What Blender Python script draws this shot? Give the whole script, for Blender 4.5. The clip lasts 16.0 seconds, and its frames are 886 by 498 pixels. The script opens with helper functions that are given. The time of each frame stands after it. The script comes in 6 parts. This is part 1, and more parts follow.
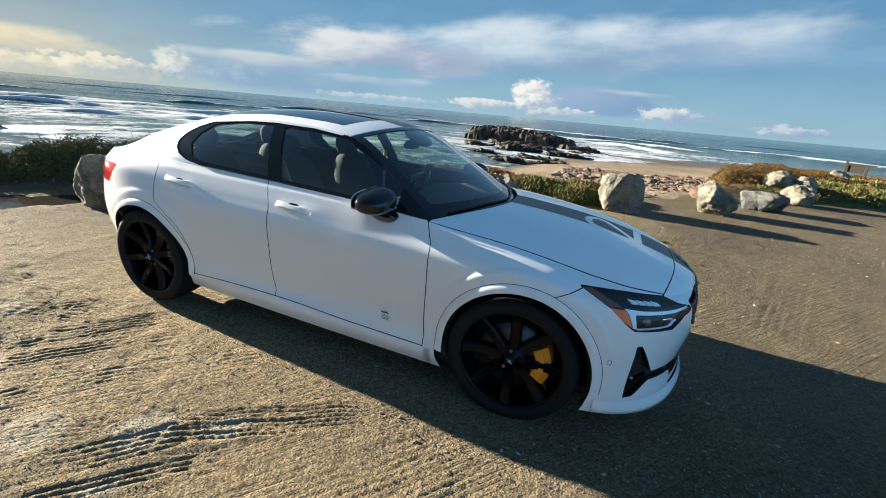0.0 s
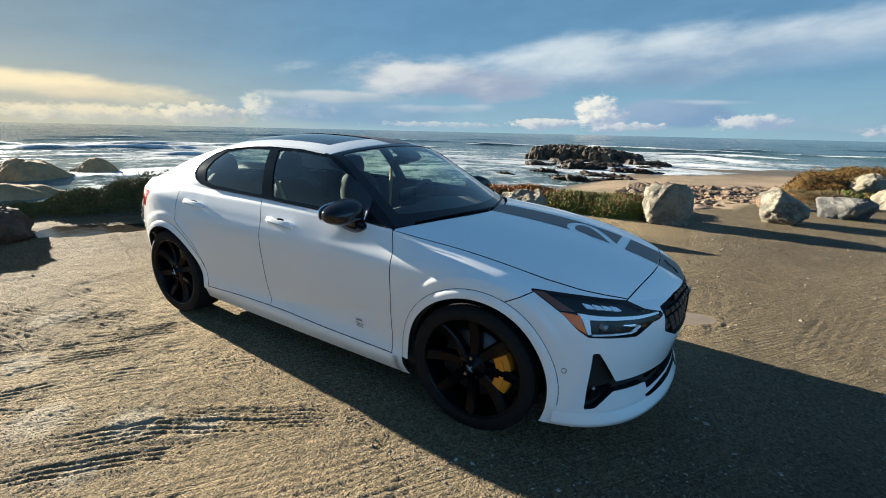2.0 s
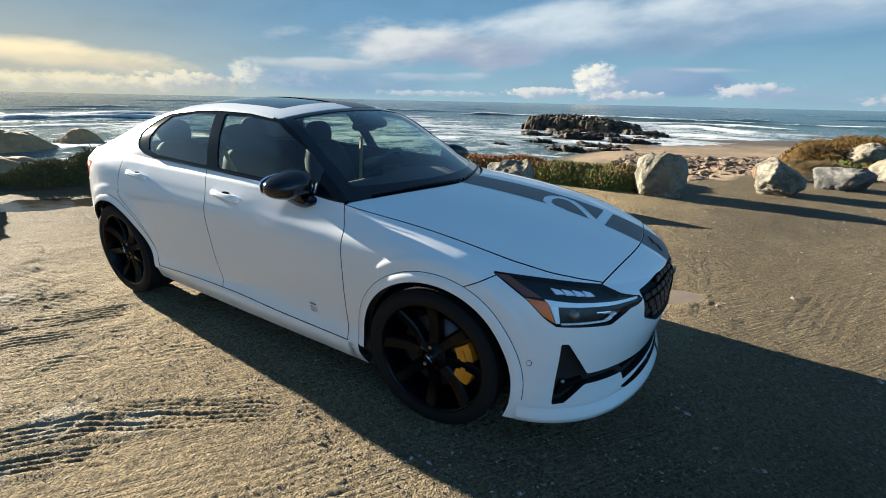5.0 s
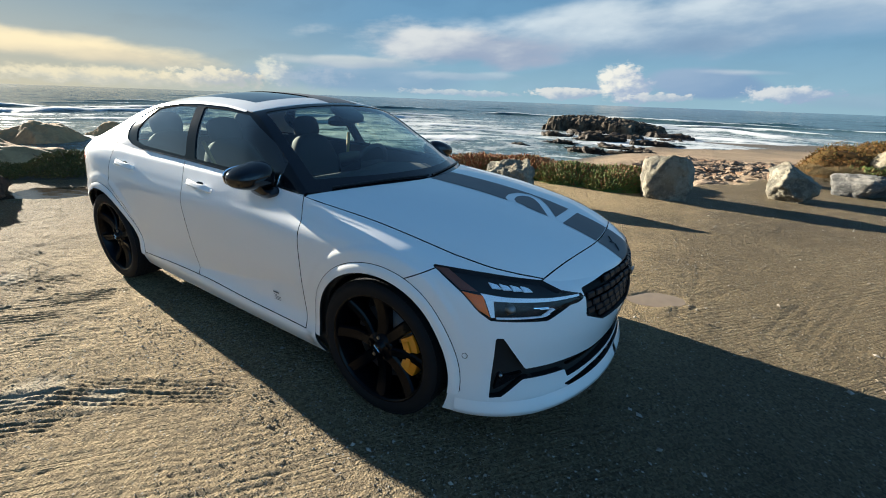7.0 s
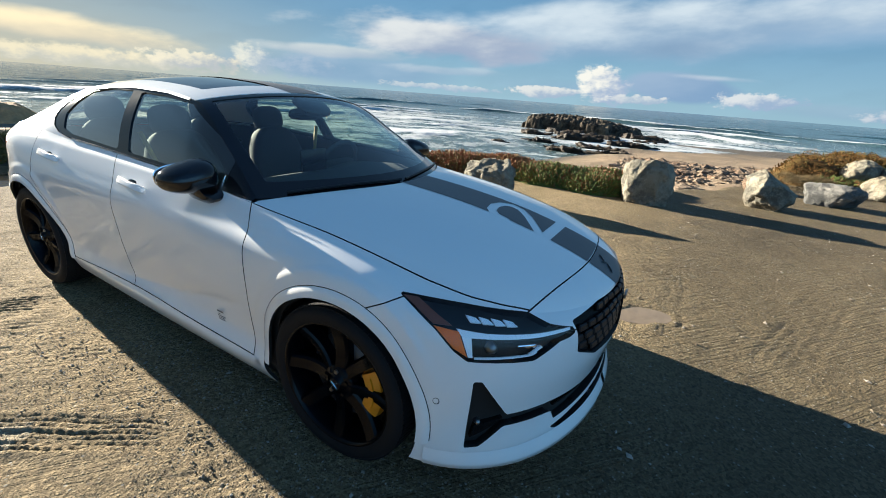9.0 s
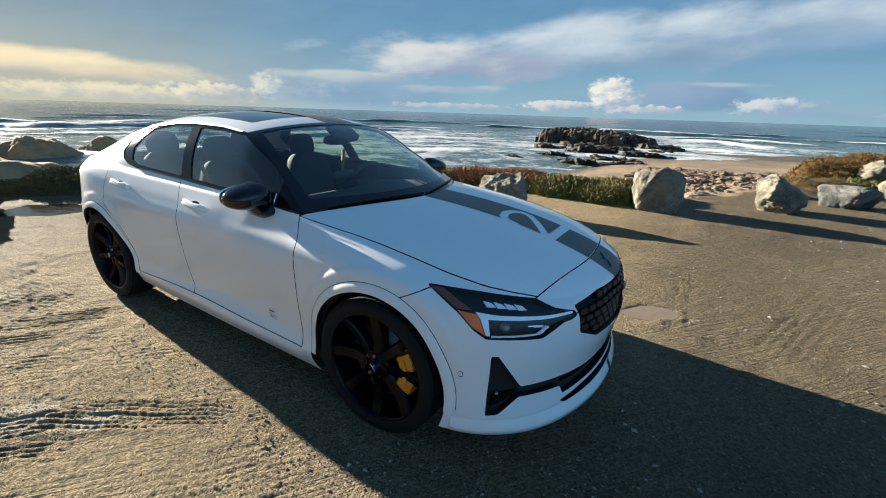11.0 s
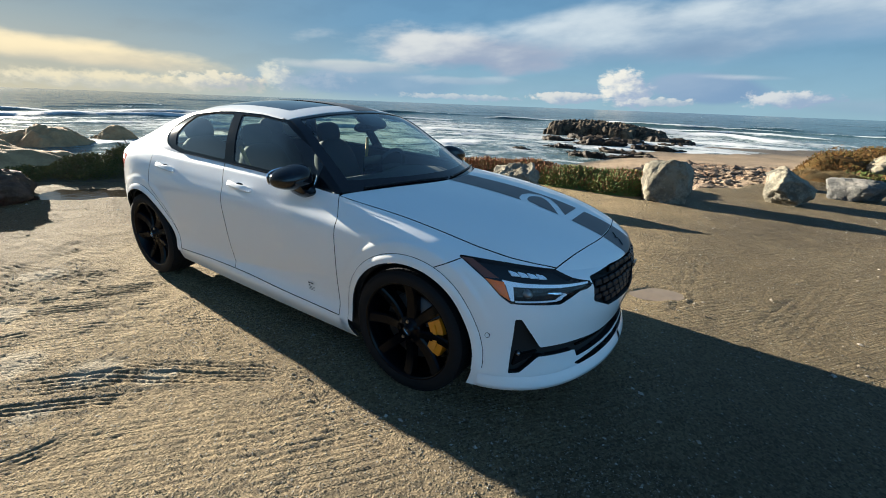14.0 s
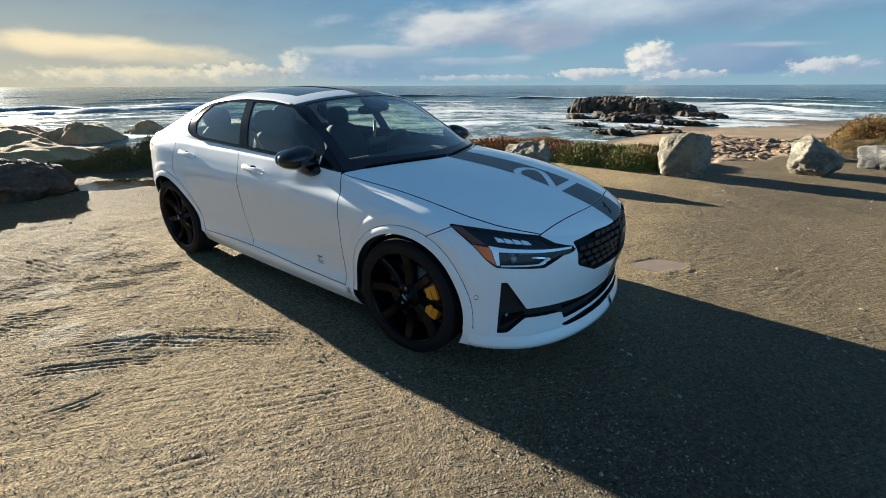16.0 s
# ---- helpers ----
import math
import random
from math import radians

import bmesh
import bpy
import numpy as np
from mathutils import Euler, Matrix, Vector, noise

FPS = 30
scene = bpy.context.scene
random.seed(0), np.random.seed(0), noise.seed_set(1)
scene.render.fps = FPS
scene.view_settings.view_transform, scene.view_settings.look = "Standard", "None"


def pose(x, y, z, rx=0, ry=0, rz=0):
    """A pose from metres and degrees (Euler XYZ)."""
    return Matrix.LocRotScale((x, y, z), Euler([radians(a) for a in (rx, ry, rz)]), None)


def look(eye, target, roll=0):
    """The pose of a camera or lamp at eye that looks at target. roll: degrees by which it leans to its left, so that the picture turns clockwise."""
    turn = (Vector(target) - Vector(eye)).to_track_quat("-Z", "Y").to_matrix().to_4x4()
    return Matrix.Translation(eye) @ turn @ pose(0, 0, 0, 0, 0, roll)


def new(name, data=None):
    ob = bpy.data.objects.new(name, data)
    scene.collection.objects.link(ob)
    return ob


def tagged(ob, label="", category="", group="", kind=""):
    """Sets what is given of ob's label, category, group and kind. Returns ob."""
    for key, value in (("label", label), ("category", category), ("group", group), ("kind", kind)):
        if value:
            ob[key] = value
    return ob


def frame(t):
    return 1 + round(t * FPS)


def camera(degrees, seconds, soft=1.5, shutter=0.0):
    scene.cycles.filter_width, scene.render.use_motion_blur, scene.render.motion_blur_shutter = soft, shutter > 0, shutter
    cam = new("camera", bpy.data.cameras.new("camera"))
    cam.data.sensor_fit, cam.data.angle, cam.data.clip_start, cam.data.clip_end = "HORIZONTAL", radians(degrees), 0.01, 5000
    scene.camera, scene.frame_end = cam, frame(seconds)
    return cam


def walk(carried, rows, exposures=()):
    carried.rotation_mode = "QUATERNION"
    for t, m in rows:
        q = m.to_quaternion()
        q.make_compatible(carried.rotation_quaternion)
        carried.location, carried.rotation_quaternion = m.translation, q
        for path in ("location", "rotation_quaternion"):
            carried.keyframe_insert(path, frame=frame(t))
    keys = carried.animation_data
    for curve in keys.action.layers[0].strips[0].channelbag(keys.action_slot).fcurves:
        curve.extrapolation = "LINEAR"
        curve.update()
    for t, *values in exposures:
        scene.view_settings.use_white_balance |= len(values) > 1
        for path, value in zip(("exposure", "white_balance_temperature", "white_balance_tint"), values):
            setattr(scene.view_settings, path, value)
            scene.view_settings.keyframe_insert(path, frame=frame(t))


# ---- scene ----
cam = camera(93.5, 16.0, soft=0.95)
PATH = [
    (0, (0.291, -2.797, 1.559), (-0.376, -1.02, 0.927), 5.1),
    (0.5, (0.525, -2.682, 1.539), (-0.277, -0.958, 0.919), 4.4),
    (1, (0.711, -2.657, 1.544), (-0.282, -1.011, 0.992), 3.3),
    (1.5, (0.779, -2.622, 1.527), (-0.228, -0.977, 0.999), 2.4),
    (2, (0.813, -2.607, 1.52), (-0.147, -0.939, 0.975), 1.3),
    (2.5, (0.829, -2.601, 1.51), (-0.112, -0.925, 0.958), 0.9),
    (3, (0.829, -2.596, 1.515), (-0.104, -0.918, 0.954), 0.8),
    (3.5, (0.829, -2.585, 1.504), (-0.098, -0.911, 0.923), 0.8),
    (4, (0.842, -2.551, 1.495), (-0.073, -0.882, 0.883), 0.8),
    (4.5, (0.834, -2.412, 1.481), (-0.074, -0.754, 0.83), 1.0),
    (4.7, (0.835, -2.364, 1.48), (-0.075, -0.712, 0.814), 1.1),
    (7, (1.145, -2.176, 1.474), (0.154, -0.577, 0.796), 2.1),
    (7.5, (1.135, -2.132, 1.457), (0.184, -0.527, 0.737), 2.5),
    (8, (1.091, -1.979, 1.457), (0.178, -0.376, 0.684), 3.3),
    (8.5, (1.049, -1.935, 1.474), (0.145, -0.309, 0.74), 3.8),
    (9, (1.008, -1.915, 1.482), (0.114, -0.267, 0.786), 4.4),
    (9.2, (1.0, -1.916, 1.486), (0.104, -0.263, 0.803), 4.5),
    (11.3, (1.239, -2.275, 1.513), (0.207, -0.672, 0.912), 0.3),
    (11.4, (1.306, -2.303, 1.503), (0.164, -0.792, 0.863), 2.3),
    (11.5, (1.28, -2.319, 1.517), (0.151, -0.804, 0.863), 2.7),
    (12, (1.095, -2.447, 1.491), (0.015, -0.905, 0.814), 3.2),
    (12.5, (0.97, -2.545, 1.499), (-0.047, -0.972, 0.799), 3.5),
    (13, (0.955, -2.541, 1.483), (-0.024, -0.95, 0.769), 3.7),
    (13.5, (1.058, -2.488, 1.497), (0.079, -0.888, 0.801), 3.3),
    (14, (1.177, -2.442, 1.499), (0.179, -0.84, 0.838), 2.2),
    (14.5, (1.266, -2.477, 1.496), (0.24, -0.879, 0.869), 0.8),
    (15, (1.258, -2.654, 1.492), (0.214, -1.061, 0.88), -0.4),
    (15.5, (1.289, -2.705, 1.494), (0.235, -1.137, 0.838), -0.7),
    (16, (1.408, -2.494, 1.483), (0.33, -0.976, 0.75), -0.2),
]
EXPOSURE, KELVIN, TINT = 2.53, 5560, 8
walk(cam, [(t, look(eye, target, roll)) for t, eye, target, roll in PATH], [(t, EXPOSURE + more, KELVIN, TINT) for t, more in ((0, 0.09), (1, 0.02), (3, 0.0), (4.5, 0.05), (7.5, 0.01), (8, 0.14), (9, 0.11), (11.5, -0.05), (13.5, 0.0), (16, -0.06))])

# ---- light: low winter sun behind the car, clear sky with cloud banks over the sea ----
SUN_TURN, SUN_UP = 85.2, 13.8          # degrees to the left of +y, and above the horizon


def aim(left, up):
    a, e = radians(left), radians(up)
    return Vector((-math.sin(a) * math.cos(e), math.cos(a) * math.cos(e), math.sin(e)))


sun = new("sun", bpy.data.lights.new("sun", "SUN"))
sun.data.energy, sun.data.angle, sun.data.color = 5.0, radians(0.55), (1.0, 0.83, 0.6)
sun.matrix_world = look(aim(SUN_TURN, SUN_UP) * 50, (0, 0, 0))
SKY_STRENGTH = 0.0267
# open sky from the horizon up, away from the sun and towards it; inland and unseen: fill for the car, with tops and
# undersides of added cloud
AWAY = ((2.5, 3.6, 3.75), (1.05, 2.15, 3.0), (0.72, 1.5, 2.4), (0.42, 0.95, 1.9))
TOWARDS = ((4.2, 3.5, 2.1), (1.75, 2.2, 2.15), (0.85, 1.45, 1.85), (0.2, 0.62, 1.5))
INLAND = ((1.35, 2.6, 3.6), (0.60, 1.55, 2.8), (0.19, 0.95, 2.4), (0.28, 0.85, 1.9))
FILL_CLOUD = ((2.3, 4.3, 5.8), (0.8, 2.0, 3.3))


class Nodes:
    """A short way to write node trees."""

    def __init__(self, tree):
        self.tree = tree
        tree.nodes.clear()

    def __call__(self, kind, *inputs, operation="", shape="", **named):
        node = self.tree.nodes.new(kind)
        if operation:
            node.operation = operation
        if shape:
            node.interpolation_type = shape
        for key, value in (*enumerate(inputs), *((k[3:].replace("_", " "), v) for k, v in named.items())):
            if value is None:
                continue
            if isinstance(value, bpy.types.NodeSocket):
                self.tree.links.new(value, node.inputs[key])
            else:
                node.inputs[key].default_value = value
        return node

    def math(self, op, *values):
        return self("ShaderNodeMath", *values, operation=op).outputs[0]

    def mix(self, fac, a, b, blend="MIX"):
        node = self.tree.nodes.new("ShaderNodeMix")
        node.data_type, node.blend_type = "RGBA", blend
        for key, value in ((0, fac), (6, a), (7, b)):
            if isinstance(value, bpy.types.NodeSocket):
                self.tree.links.new(value, node.inputs[key])
            else:
                node.inputs[key].default_value = (*value, 1) if isinstance(value, tuple) and len(value) == 3 else value
        return node.outputs[2]

    def ramp(self, fac, stops):
        node = self("ShaderNodeValToRGB", fac)
        e = node.color_ramp.elements
        while len(e) < len(stops):
            e.new(0.5)
        for el, (pos, col) in zip(e, stops):
            el.position = pos
            el.color = (*col, 1) if isinstance(col, tuple) else (col, col, col, 1)
        return node.outputs[0]

    def noise(self, vector, scale, detail=4, rough=0.55):
        return self("ShaderNodeTexNoise", vector, None, scale, detail, rough).outputs[0]

    def smooth(self, value, low, high, a=0.0, b=1.0):
        return self("ShaderNodeMapRange", value, low, high, a, b, shape="SMOOTHSTEP").outputs[0]


def sky():
    world = bpy.data.worlds.new("sky")
    scene.world = world
    world.use_nodes = True
    n = Nodes(world.node_tree)
    air = n("ShaderNodeTexSky")
    air.sky_type, air.sun_disc, air.sun_elevation, air.sun_rotation = "NISHITA", False, radians(SUN_UP), radians(-SUN_TURN)
    air.altitude, air.air_density, air.dust_density, air.ozone_density = 0.0, 1.0, 0.6, 2.0
    base = air.outputs[0]
    way = n("ShaderNodeTexCoord").outputs["Generated"]
    sep = n("ShaderNodeSeparateXYZ", way)
    flat = n.math("SQRT", n.math("ADD", n.math("MULTIPLY", sep.outputs[0], sep.outputs[0]), n.math("MULTIPLY", sep.outputs[1], sep.outputs[1])))
    left = n.math("DEGREES", n.math("ARCTAN2", n.math("MULTIPLY", sep.outputs[0], -1.0), sep.outputs[1]))
    up = n.math("DEGREES", n.math("ARCTAN2", sep.outputs[2], flat))
    chart = n("ShaderNodeCombineXYZ", n.math("MULTIPLY", left, 0.1), n.math("MULTIPLY", up, 0.16), 0.0).outputs[0]
    long_chart = n("ShaderNodeCombineXYZ", n.math("MULTIPLY", left, 0.055), n.math("ADD", n.math("MULTIPLY", up, 0.16), n.math("MULTIPLY", left, 0.010)), 0.0).outputs[0]
    wisp = n.noise(long_chart, 1.7, 7, 0.52)
    puff = n.noise(chart, 6.5, 6, 0.60)
    warm = n.smooth(left, 32.0, 80.0)
    inland = n.smooth(n.math("ABSOLUTE", n.math("SUBTRACT", left, 30.0)), 72.0, 110.0)
    rise = n.math("DIVIDE", n.math("MAXIMUM", up, 0.0), 60.0)
    stops = (0.0, 0.14, 0.36, 1.0)
    clear = n.mix(warm, n.ramp(rise, list(zip(stops, AWAY))), n.ramp(rise, list(zip(stops, TOWARDS))))
    clear = n.mix(n.math("MULTIPLY", inland, n.smooth(left, 60.0, 20.0)), clear, n.ramp(rise, list(zip(stops, INLAND))))
    # added gain: unseen inland sky dimmed behind the car, raised before it as fill
    fill_gain = n.smooth(sep.outputs[0], -0.75, 0.75, 0.45, 1.75)
    fill_gain = n("ShaderNodeCombineColor", *[n.math("ADD", 1.0, n.math("MULTIPLY", inland, n.math("SUBTRACT", fill_gain, 1.0)))] * 3).outputs[0]
    clear = n.mix(1.0, clear, fill_gain, "MULTIPLY")
    glow = n.mix(0.22, clear, n("ShaderNodeGamma", base, 0.45).outputs[0])
    # unseen broken cloud inland, added as fill light on the car's shaded side
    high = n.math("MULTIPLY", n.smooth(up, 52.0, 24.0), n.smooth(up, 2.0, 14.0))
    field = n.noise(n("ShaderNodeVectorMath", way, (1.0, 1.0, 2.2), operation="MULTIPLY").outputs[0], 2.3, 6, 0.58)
    # more of the added cloud ahead of the car, to light its front
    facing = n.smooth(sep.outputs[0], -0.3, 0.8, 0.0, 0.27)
    fill_cover = n.math("MULTIPLY", n.math("SUBTRACT", n.math("ADD", field, facing), 0.54), n.math("MULTIPLY", n.math("MULTIPLY", inland, high), 4.0))
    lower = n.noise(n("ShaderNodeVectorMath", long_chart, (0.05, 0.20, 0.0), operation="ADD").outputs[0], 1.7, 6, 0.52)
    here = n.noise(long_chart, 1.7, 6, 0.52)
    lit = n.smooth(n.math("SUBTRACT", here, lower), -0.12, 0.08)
    glow = n.mix(n.math("MULTIPLY", n.smooth(fill_cover, -0.15, 0.9), 0.9), glow, n.mix(1.0, n.mix(lit, FILL_CLOUD[1], FILL_CLOUD[0]), fill_gain, "MULTIPLY"))
    # cloud banks over the sea: degrees left of +y, height, half width, half height, rise per degree, noise, its weight,
    # edge softness, cover, tint of the lit and the shaded side, weight of the sunward side and of the top in the light
    banks = [
        (42, 2.0, 17, 2.1, 0.0, wisp, 0.8, 0.6, 0.9, (2.3, 2.9, 3.3), (1.7, 2.45, 3.0), 0.3, 0.3),
        (8, 1.8, 20, 1.3, 0.0, wisp, 0.9, 0.8, 0.55, (2.3, 2.9, 3.3), (1.75, 2.55, 3.1), 0.2, 0.2),
        (-9, 9.0, 17, 3.2, 0.0, wisp, 0.8, 0.9, 0.75, (4.3, 4.6, 4.6), (2.8, 3.4, 3.9), 0.2, 0.4),
        (-14, 1.0, 12, 1.0, 0.0, wisp, 0.9, 0.8, 0.5, (2.4, 2.9, 3.2), (1.8, 2.5, 3.0), 0.2, 0.2),
        (9, 8.1, 34, 4.0, 0.058, wisp, 1.1, 0.6, 0.95, (4.6, 4.7, 4.4), (2.0, 2.6, 3.1), 0.35, 0.55),
        (31, 6.2, 17, 2.6, -0.02, wisp, 1.7, 0.5, 0.92, (5.3, 4.9, 4.2), (2.4, 2.6, 3.0), 0.7, 0.5),
        (4, 6.7, 7, 1.7, 0.05, wisp, 1.3, 0.9, 0.75, (2.2, 2.75, 3.2), (1.6, 2.15, 2.7), 0.3, 0.6),
        (44, 3.9, 11, 0.9, 0.0, wisp, 1.6, 0.6, 0.8, (4.6, 4.4, 3.8), (3.0, 3.2, 3.3), 0.5, 0.6),
        (52.6, 2.2, 2.6, 2.0, -0.25, puff, 1.3, 0.6, 0.9, (5.8, 5.2, 3.9), (2.8, 3.1, 3.2), 0.9, 0.4),
        (47, 1.9, 5.5, 1.5, 0.0, puff, 1.4, 0.6, 0.8, (2.9, 3.2, 3.4), (1.9, 2.55, 3.05), 0.6, 0.4),
        (30, 2.8, 8, 0.7, 0.0, wisp, 1.8, 0.6, 0.6, (4.0, 4.1, 3.9), (2.6, 3.0, 3.3), 0.3, 0.5),
        (2.2, 2.5, 7.0, 1.9, -0.05, wisp, 0.7, 0.35, 0.95, (2.3, 2.8, 3.3), (1.65, 2.3, 3.0), 0.6, 0.2),
        (-1.0, 3.7, 5.0, 0.40, -0.03, wisp, 1.6, 1.0, 0.7, (4.6, 4.5, 4.1), (3.2, 3.4, 3.6), 0.3, 0.5),
        (10.4, 2.3, 3.4, 2.5, -0.16, puff, 1.3, 0.35, 1.0, (6.3, 5.6, 4.4), (2.7, 3.0, 3.4), 0.75, 0.45),
        (17.3, 1.1, 4.4, 0.8, 0.0, puff, 2.2, 0.35, 0.9, (5.4, 4.9, 4.1), (2.7, 3.0, 3.3), 0.5, 0.6),
        (6.5, 1.0, 4.0, 0.55, 0.0, puff, 2.4, 0.35, 0.8, (5.2, 4.8, 4.1), (2.7, 3.0, 3.3), 0.3, 0.6),
        (-5.3, 1.6, 4.6, 0.95, 0.03, puff, 2.2, 0.4, 0.9, (5.2, 4.8, 4.2), (2.4, 2.8, 3.3), 0.6, 0.6),
        (-16.8, 0.8, 3.6, 0.7, 0.0, puff, 2.2, 0.45, 0.85, (4.4, 4.2, 3.9), (2.2, 2.6, 3.1), 0.5, 0.6),
        (30, 0.8, 9, 0.45, 0.0, puff, 2.6, 0.45, 0.7, (4.6, 4.4, 3.9), (2.8, 3.1, 3.4), 0.3, 0.6),
        (70, 3.2, 13, 1.5, -0.05, wisp, 1.7, 0.7, 0.95, (7.4, 5.7, 3.2), (5.0, 4.1, 2.7), 0.3, 0.7),
        (88, 3.6, 14, 2.2, 0.0, wisp, 1.8, 0.8, 0.9, (7.4, 5.7, 3.2), (5.0, 4.0, 2.5), 0.2, 0.6),
        (68, 1.0, 15, 1.1, 0.0, puff, 1.8, 0.6, 0.9, (6.4, 5.2, 3.2), (4.2, 3.8, 2.9), 0.2, 0.7),
        (59, 1.5, 5, 1.1, 0.0, puff, 2.2, 0.4, 0.9, (6.2, 5.2, 3.5), (3.4, 3.3, 3.0), 0.5, 0.7),
    ]
    for a, e, da, de, slope, grain, weight, edge, cover, bright, shade, sunward, top in banks:
        x = n.math("SUBTRACT", left, a)
        y = n.math("ADD", n.math("SUBTRACT", up, e), n.math("MULTIPLY", x, slope))
        x, y = n.math("DIVIDE", x, da), n.math("DIVIDE", y, de)
        far = n.math("SQRT", n.math("ADD", n.math("MULTIPLY", x, x), n.math("MULTIPLY", y, y)))
        ragged = n.math("SUBTRACT", grain, 0.5)
        body = n.math("ADD", n.math("SUBTRACT", 1.0, far), n.math("MULTIPLY", ragged, weight))
        mask = n.math("MULTIPLY", n.smooth(body, 0.0, edge), n.math("MULTIPLY", cover, n.smooth(far, 1.6, 1.15)))
        side = n.math("ADD", n.math("MULTIPLY", x, sunward), n.math("ADD", n.math("MULTIPLY", y, top), n.math("MULTIPLY", ragged, 2.2)))
        glow = n.mix(mask, glow, n.mix(n.smooth(side, -0.5, 0.55), shade, bright))
    out = n("ShaderNodeOutputWorld")
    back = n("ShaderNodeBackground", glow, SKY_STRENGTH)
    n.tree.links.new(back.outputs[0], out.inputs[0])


sky()


# ---- materials ----
def material(name):
    m = bpy.data.materials.new(name)
    m.use_nodes = True
    return m, Nodes(m.node_tree)


def finish(n, shader, disp=None):
    out = n("ShaderNodeOutputMaterial")
    n.tree.links.new(shader, out.inputs[0])


def principled(n, color, rough=0.5, bump=None, strength=0.3, distance=0.01, **more):
    node = n("ShaderNodeBsdfPrincipled", **more)
    for key, value in (("Base Color", color), ("Roughness", rough)):
        if isinstance(value, bpy.types.NodeSocket):
            n.tree.links.new(value, node.inputs[key])
        else:
            node.inputs[key].default_value = (*value, 1) if isinstance(value, tuple) else value
    if bump is not None:
        b = n("ShaderNodeBump", strength, distance, in_Height=bump)
        n.tree.links.new(b.outputs[0], node.inputs["Normal"])
    return node


def simple(name, color, rough=0.5, metal=0.0, grain=0.06, scale=40.0, coat=0.0, bump=0.0):
    """A plain material with slight uneven colour and gloss."""
    m, n = material(name)
    at = n("ShaderNodeTexCoord").outputs["Object"]
    g = n.noise(at, scale, 5)
    big = n.noise(at, scale * 0.07, 3)
    v = n.math("ADD", n.math("MULTIPLY", g, grain), n.math("MULTIPLY", big, grain))
    col = n.mix(1.0, color, n("ShaderNodeCombineColor", *[n.math("ADD", 1 - grain, v)] * 3).outputs[0], "MULTIPLY")
    r = n.math("ADD", rough - 0.04, n.math("MULTIPLY", big, 0.08))
    p = principled(n, col, r, g if bump else None, bump, 0.004)
    p.inputs["Metallic"].default_value = metal
    p.inputs["Coat Weight"].default_value = coat
    p.inputs["Coat Roughness"].default_value = 0.03
    finish(n, p.outputs[0])
    return m


def glass(name, tint, gloss=1.0):
    m, n = material(name)
    facing = n("ShaderNodeLayerWeight", 0.5).outputs["Facing"]
    f = n.math("ADD", 0.045, n.math("MULTIPLY", n.math("POWER", facing, 3.2), 0.8))
    clear = n("ShaderNodeBsdfTransparent", (*tint, 1))
    shine = n("ShaderNodeBsdfGlossy", (1, 1, 1, 1), 0.02)
    mixed = n("ShaderNodeMixShader", n.math("MULTIPLY", f, gloss), clear.outputs[0], shine.outputs[0])
    finish(n, mixed.outputs[0])
    return m

WHITE = simple("white_paint", (0.735, 0.73, 0.715), 0.40, 0.0, 0.012, 60, coat=1.0)
WHITE.node_tree.nodes["Principled BSDF"].inputs["Specular IOR Level"].default_value = 0.1
GLOSS_BLACK = simple("gloss_black", (0.004, 0.004, 0.005), 0.08, 0.0, 0.1, 60)
SATIN_BLACK = simple("satin_black", (0.007, 0.007, 0.008), 0.42, 0.0, 0.15, 80)
INNER_BLACK = simple("inner_black", (0.006, 0.006, 0.006), 0.7, 0.0, 0.2, 30)
STRIPE_GREY = simple("stripe_grey", (0.05, 0.053, 0.058), 0.42, 0.0, 0.1, 90)
RUBBER = simple("rubber", (0.007, 0.007, 0.008), 0.72, 0.0, 0.35, 60, bump=0.2)
RIM_BLACK = simple("rim_black", (0.002, 0.002, 0.003), 0.20, 0.0, 0.2, 50)
RIM_BLACK.node_tree.nodes["Principled BSDF"].inputs["Specular IOR Level"].default_value = 0.13
SATIN_BLACK.node_tree.nodes["Principled BSDF"].inputs["Specular IOR Level"].default_value = 0.25
RUBBER.node_tree.nodes["Principled BSDF"].inputs["Specular IOR Level"].default_value = 0.2
GOLD = simple("gold_lacquer", (0.62, 0.23, 0.004), 0.35, 0.0, 0.08, 50, coat=0.4)
STEEL = simple("brushed_steel", (0.22, 0.215, 0.21), 0.32, 1.0, 0.12, 70)
CHROME = simple("bright_chrome", (0.85, 0.86, 0.88), 0.08, 1.0, 0.03, 70)
DISC_STEEL = simple("disc_steel", (0.10, 0.10, 0.105), 0.5, 1.0, 0.2, 90)
LAMP_WHITE = simple("lamp_white", (0.92, 0.94, 0.96), 0.25, 0.0, 0.05, 70, coat=0.5)
AMBER = simple("amber_plastic", (1.0, 0.17, 0.002), 0.5, 0.0, 0.1, 70)
AMBER_DARK = simple("amber_dark_plastic", (0.16, 0.045, 0.020), 0.4, 0.0, 0.1, 70)
RED_LENS = simple("red_lens", (0.5, 0.02, 0.02), 0.15, 0.0, 0.1, 70, coat=0.8)
TRIM_GREY = simple("cabin_grey", (0.030, 0.030, 0.032), 0.75, 0.0, 0.2, 90)
SEAT_GREY = simple("seat_cloth", (0.018, 0.019, 0.021), 0.85, 0.0, 0.25, 120, bump=0.2)
BELT_GOLD = simple("belt_gold", (0.42, 0.27, 0.06), 0.7, 0.0, 0.1, 120)
SCREEN = glass("windscreen_glass", (0.76, 0.86, 0.80), 1.0)
SIDE_GLASS = glass("side_glass", (0.56, 0.68, 0.62), 2.0)
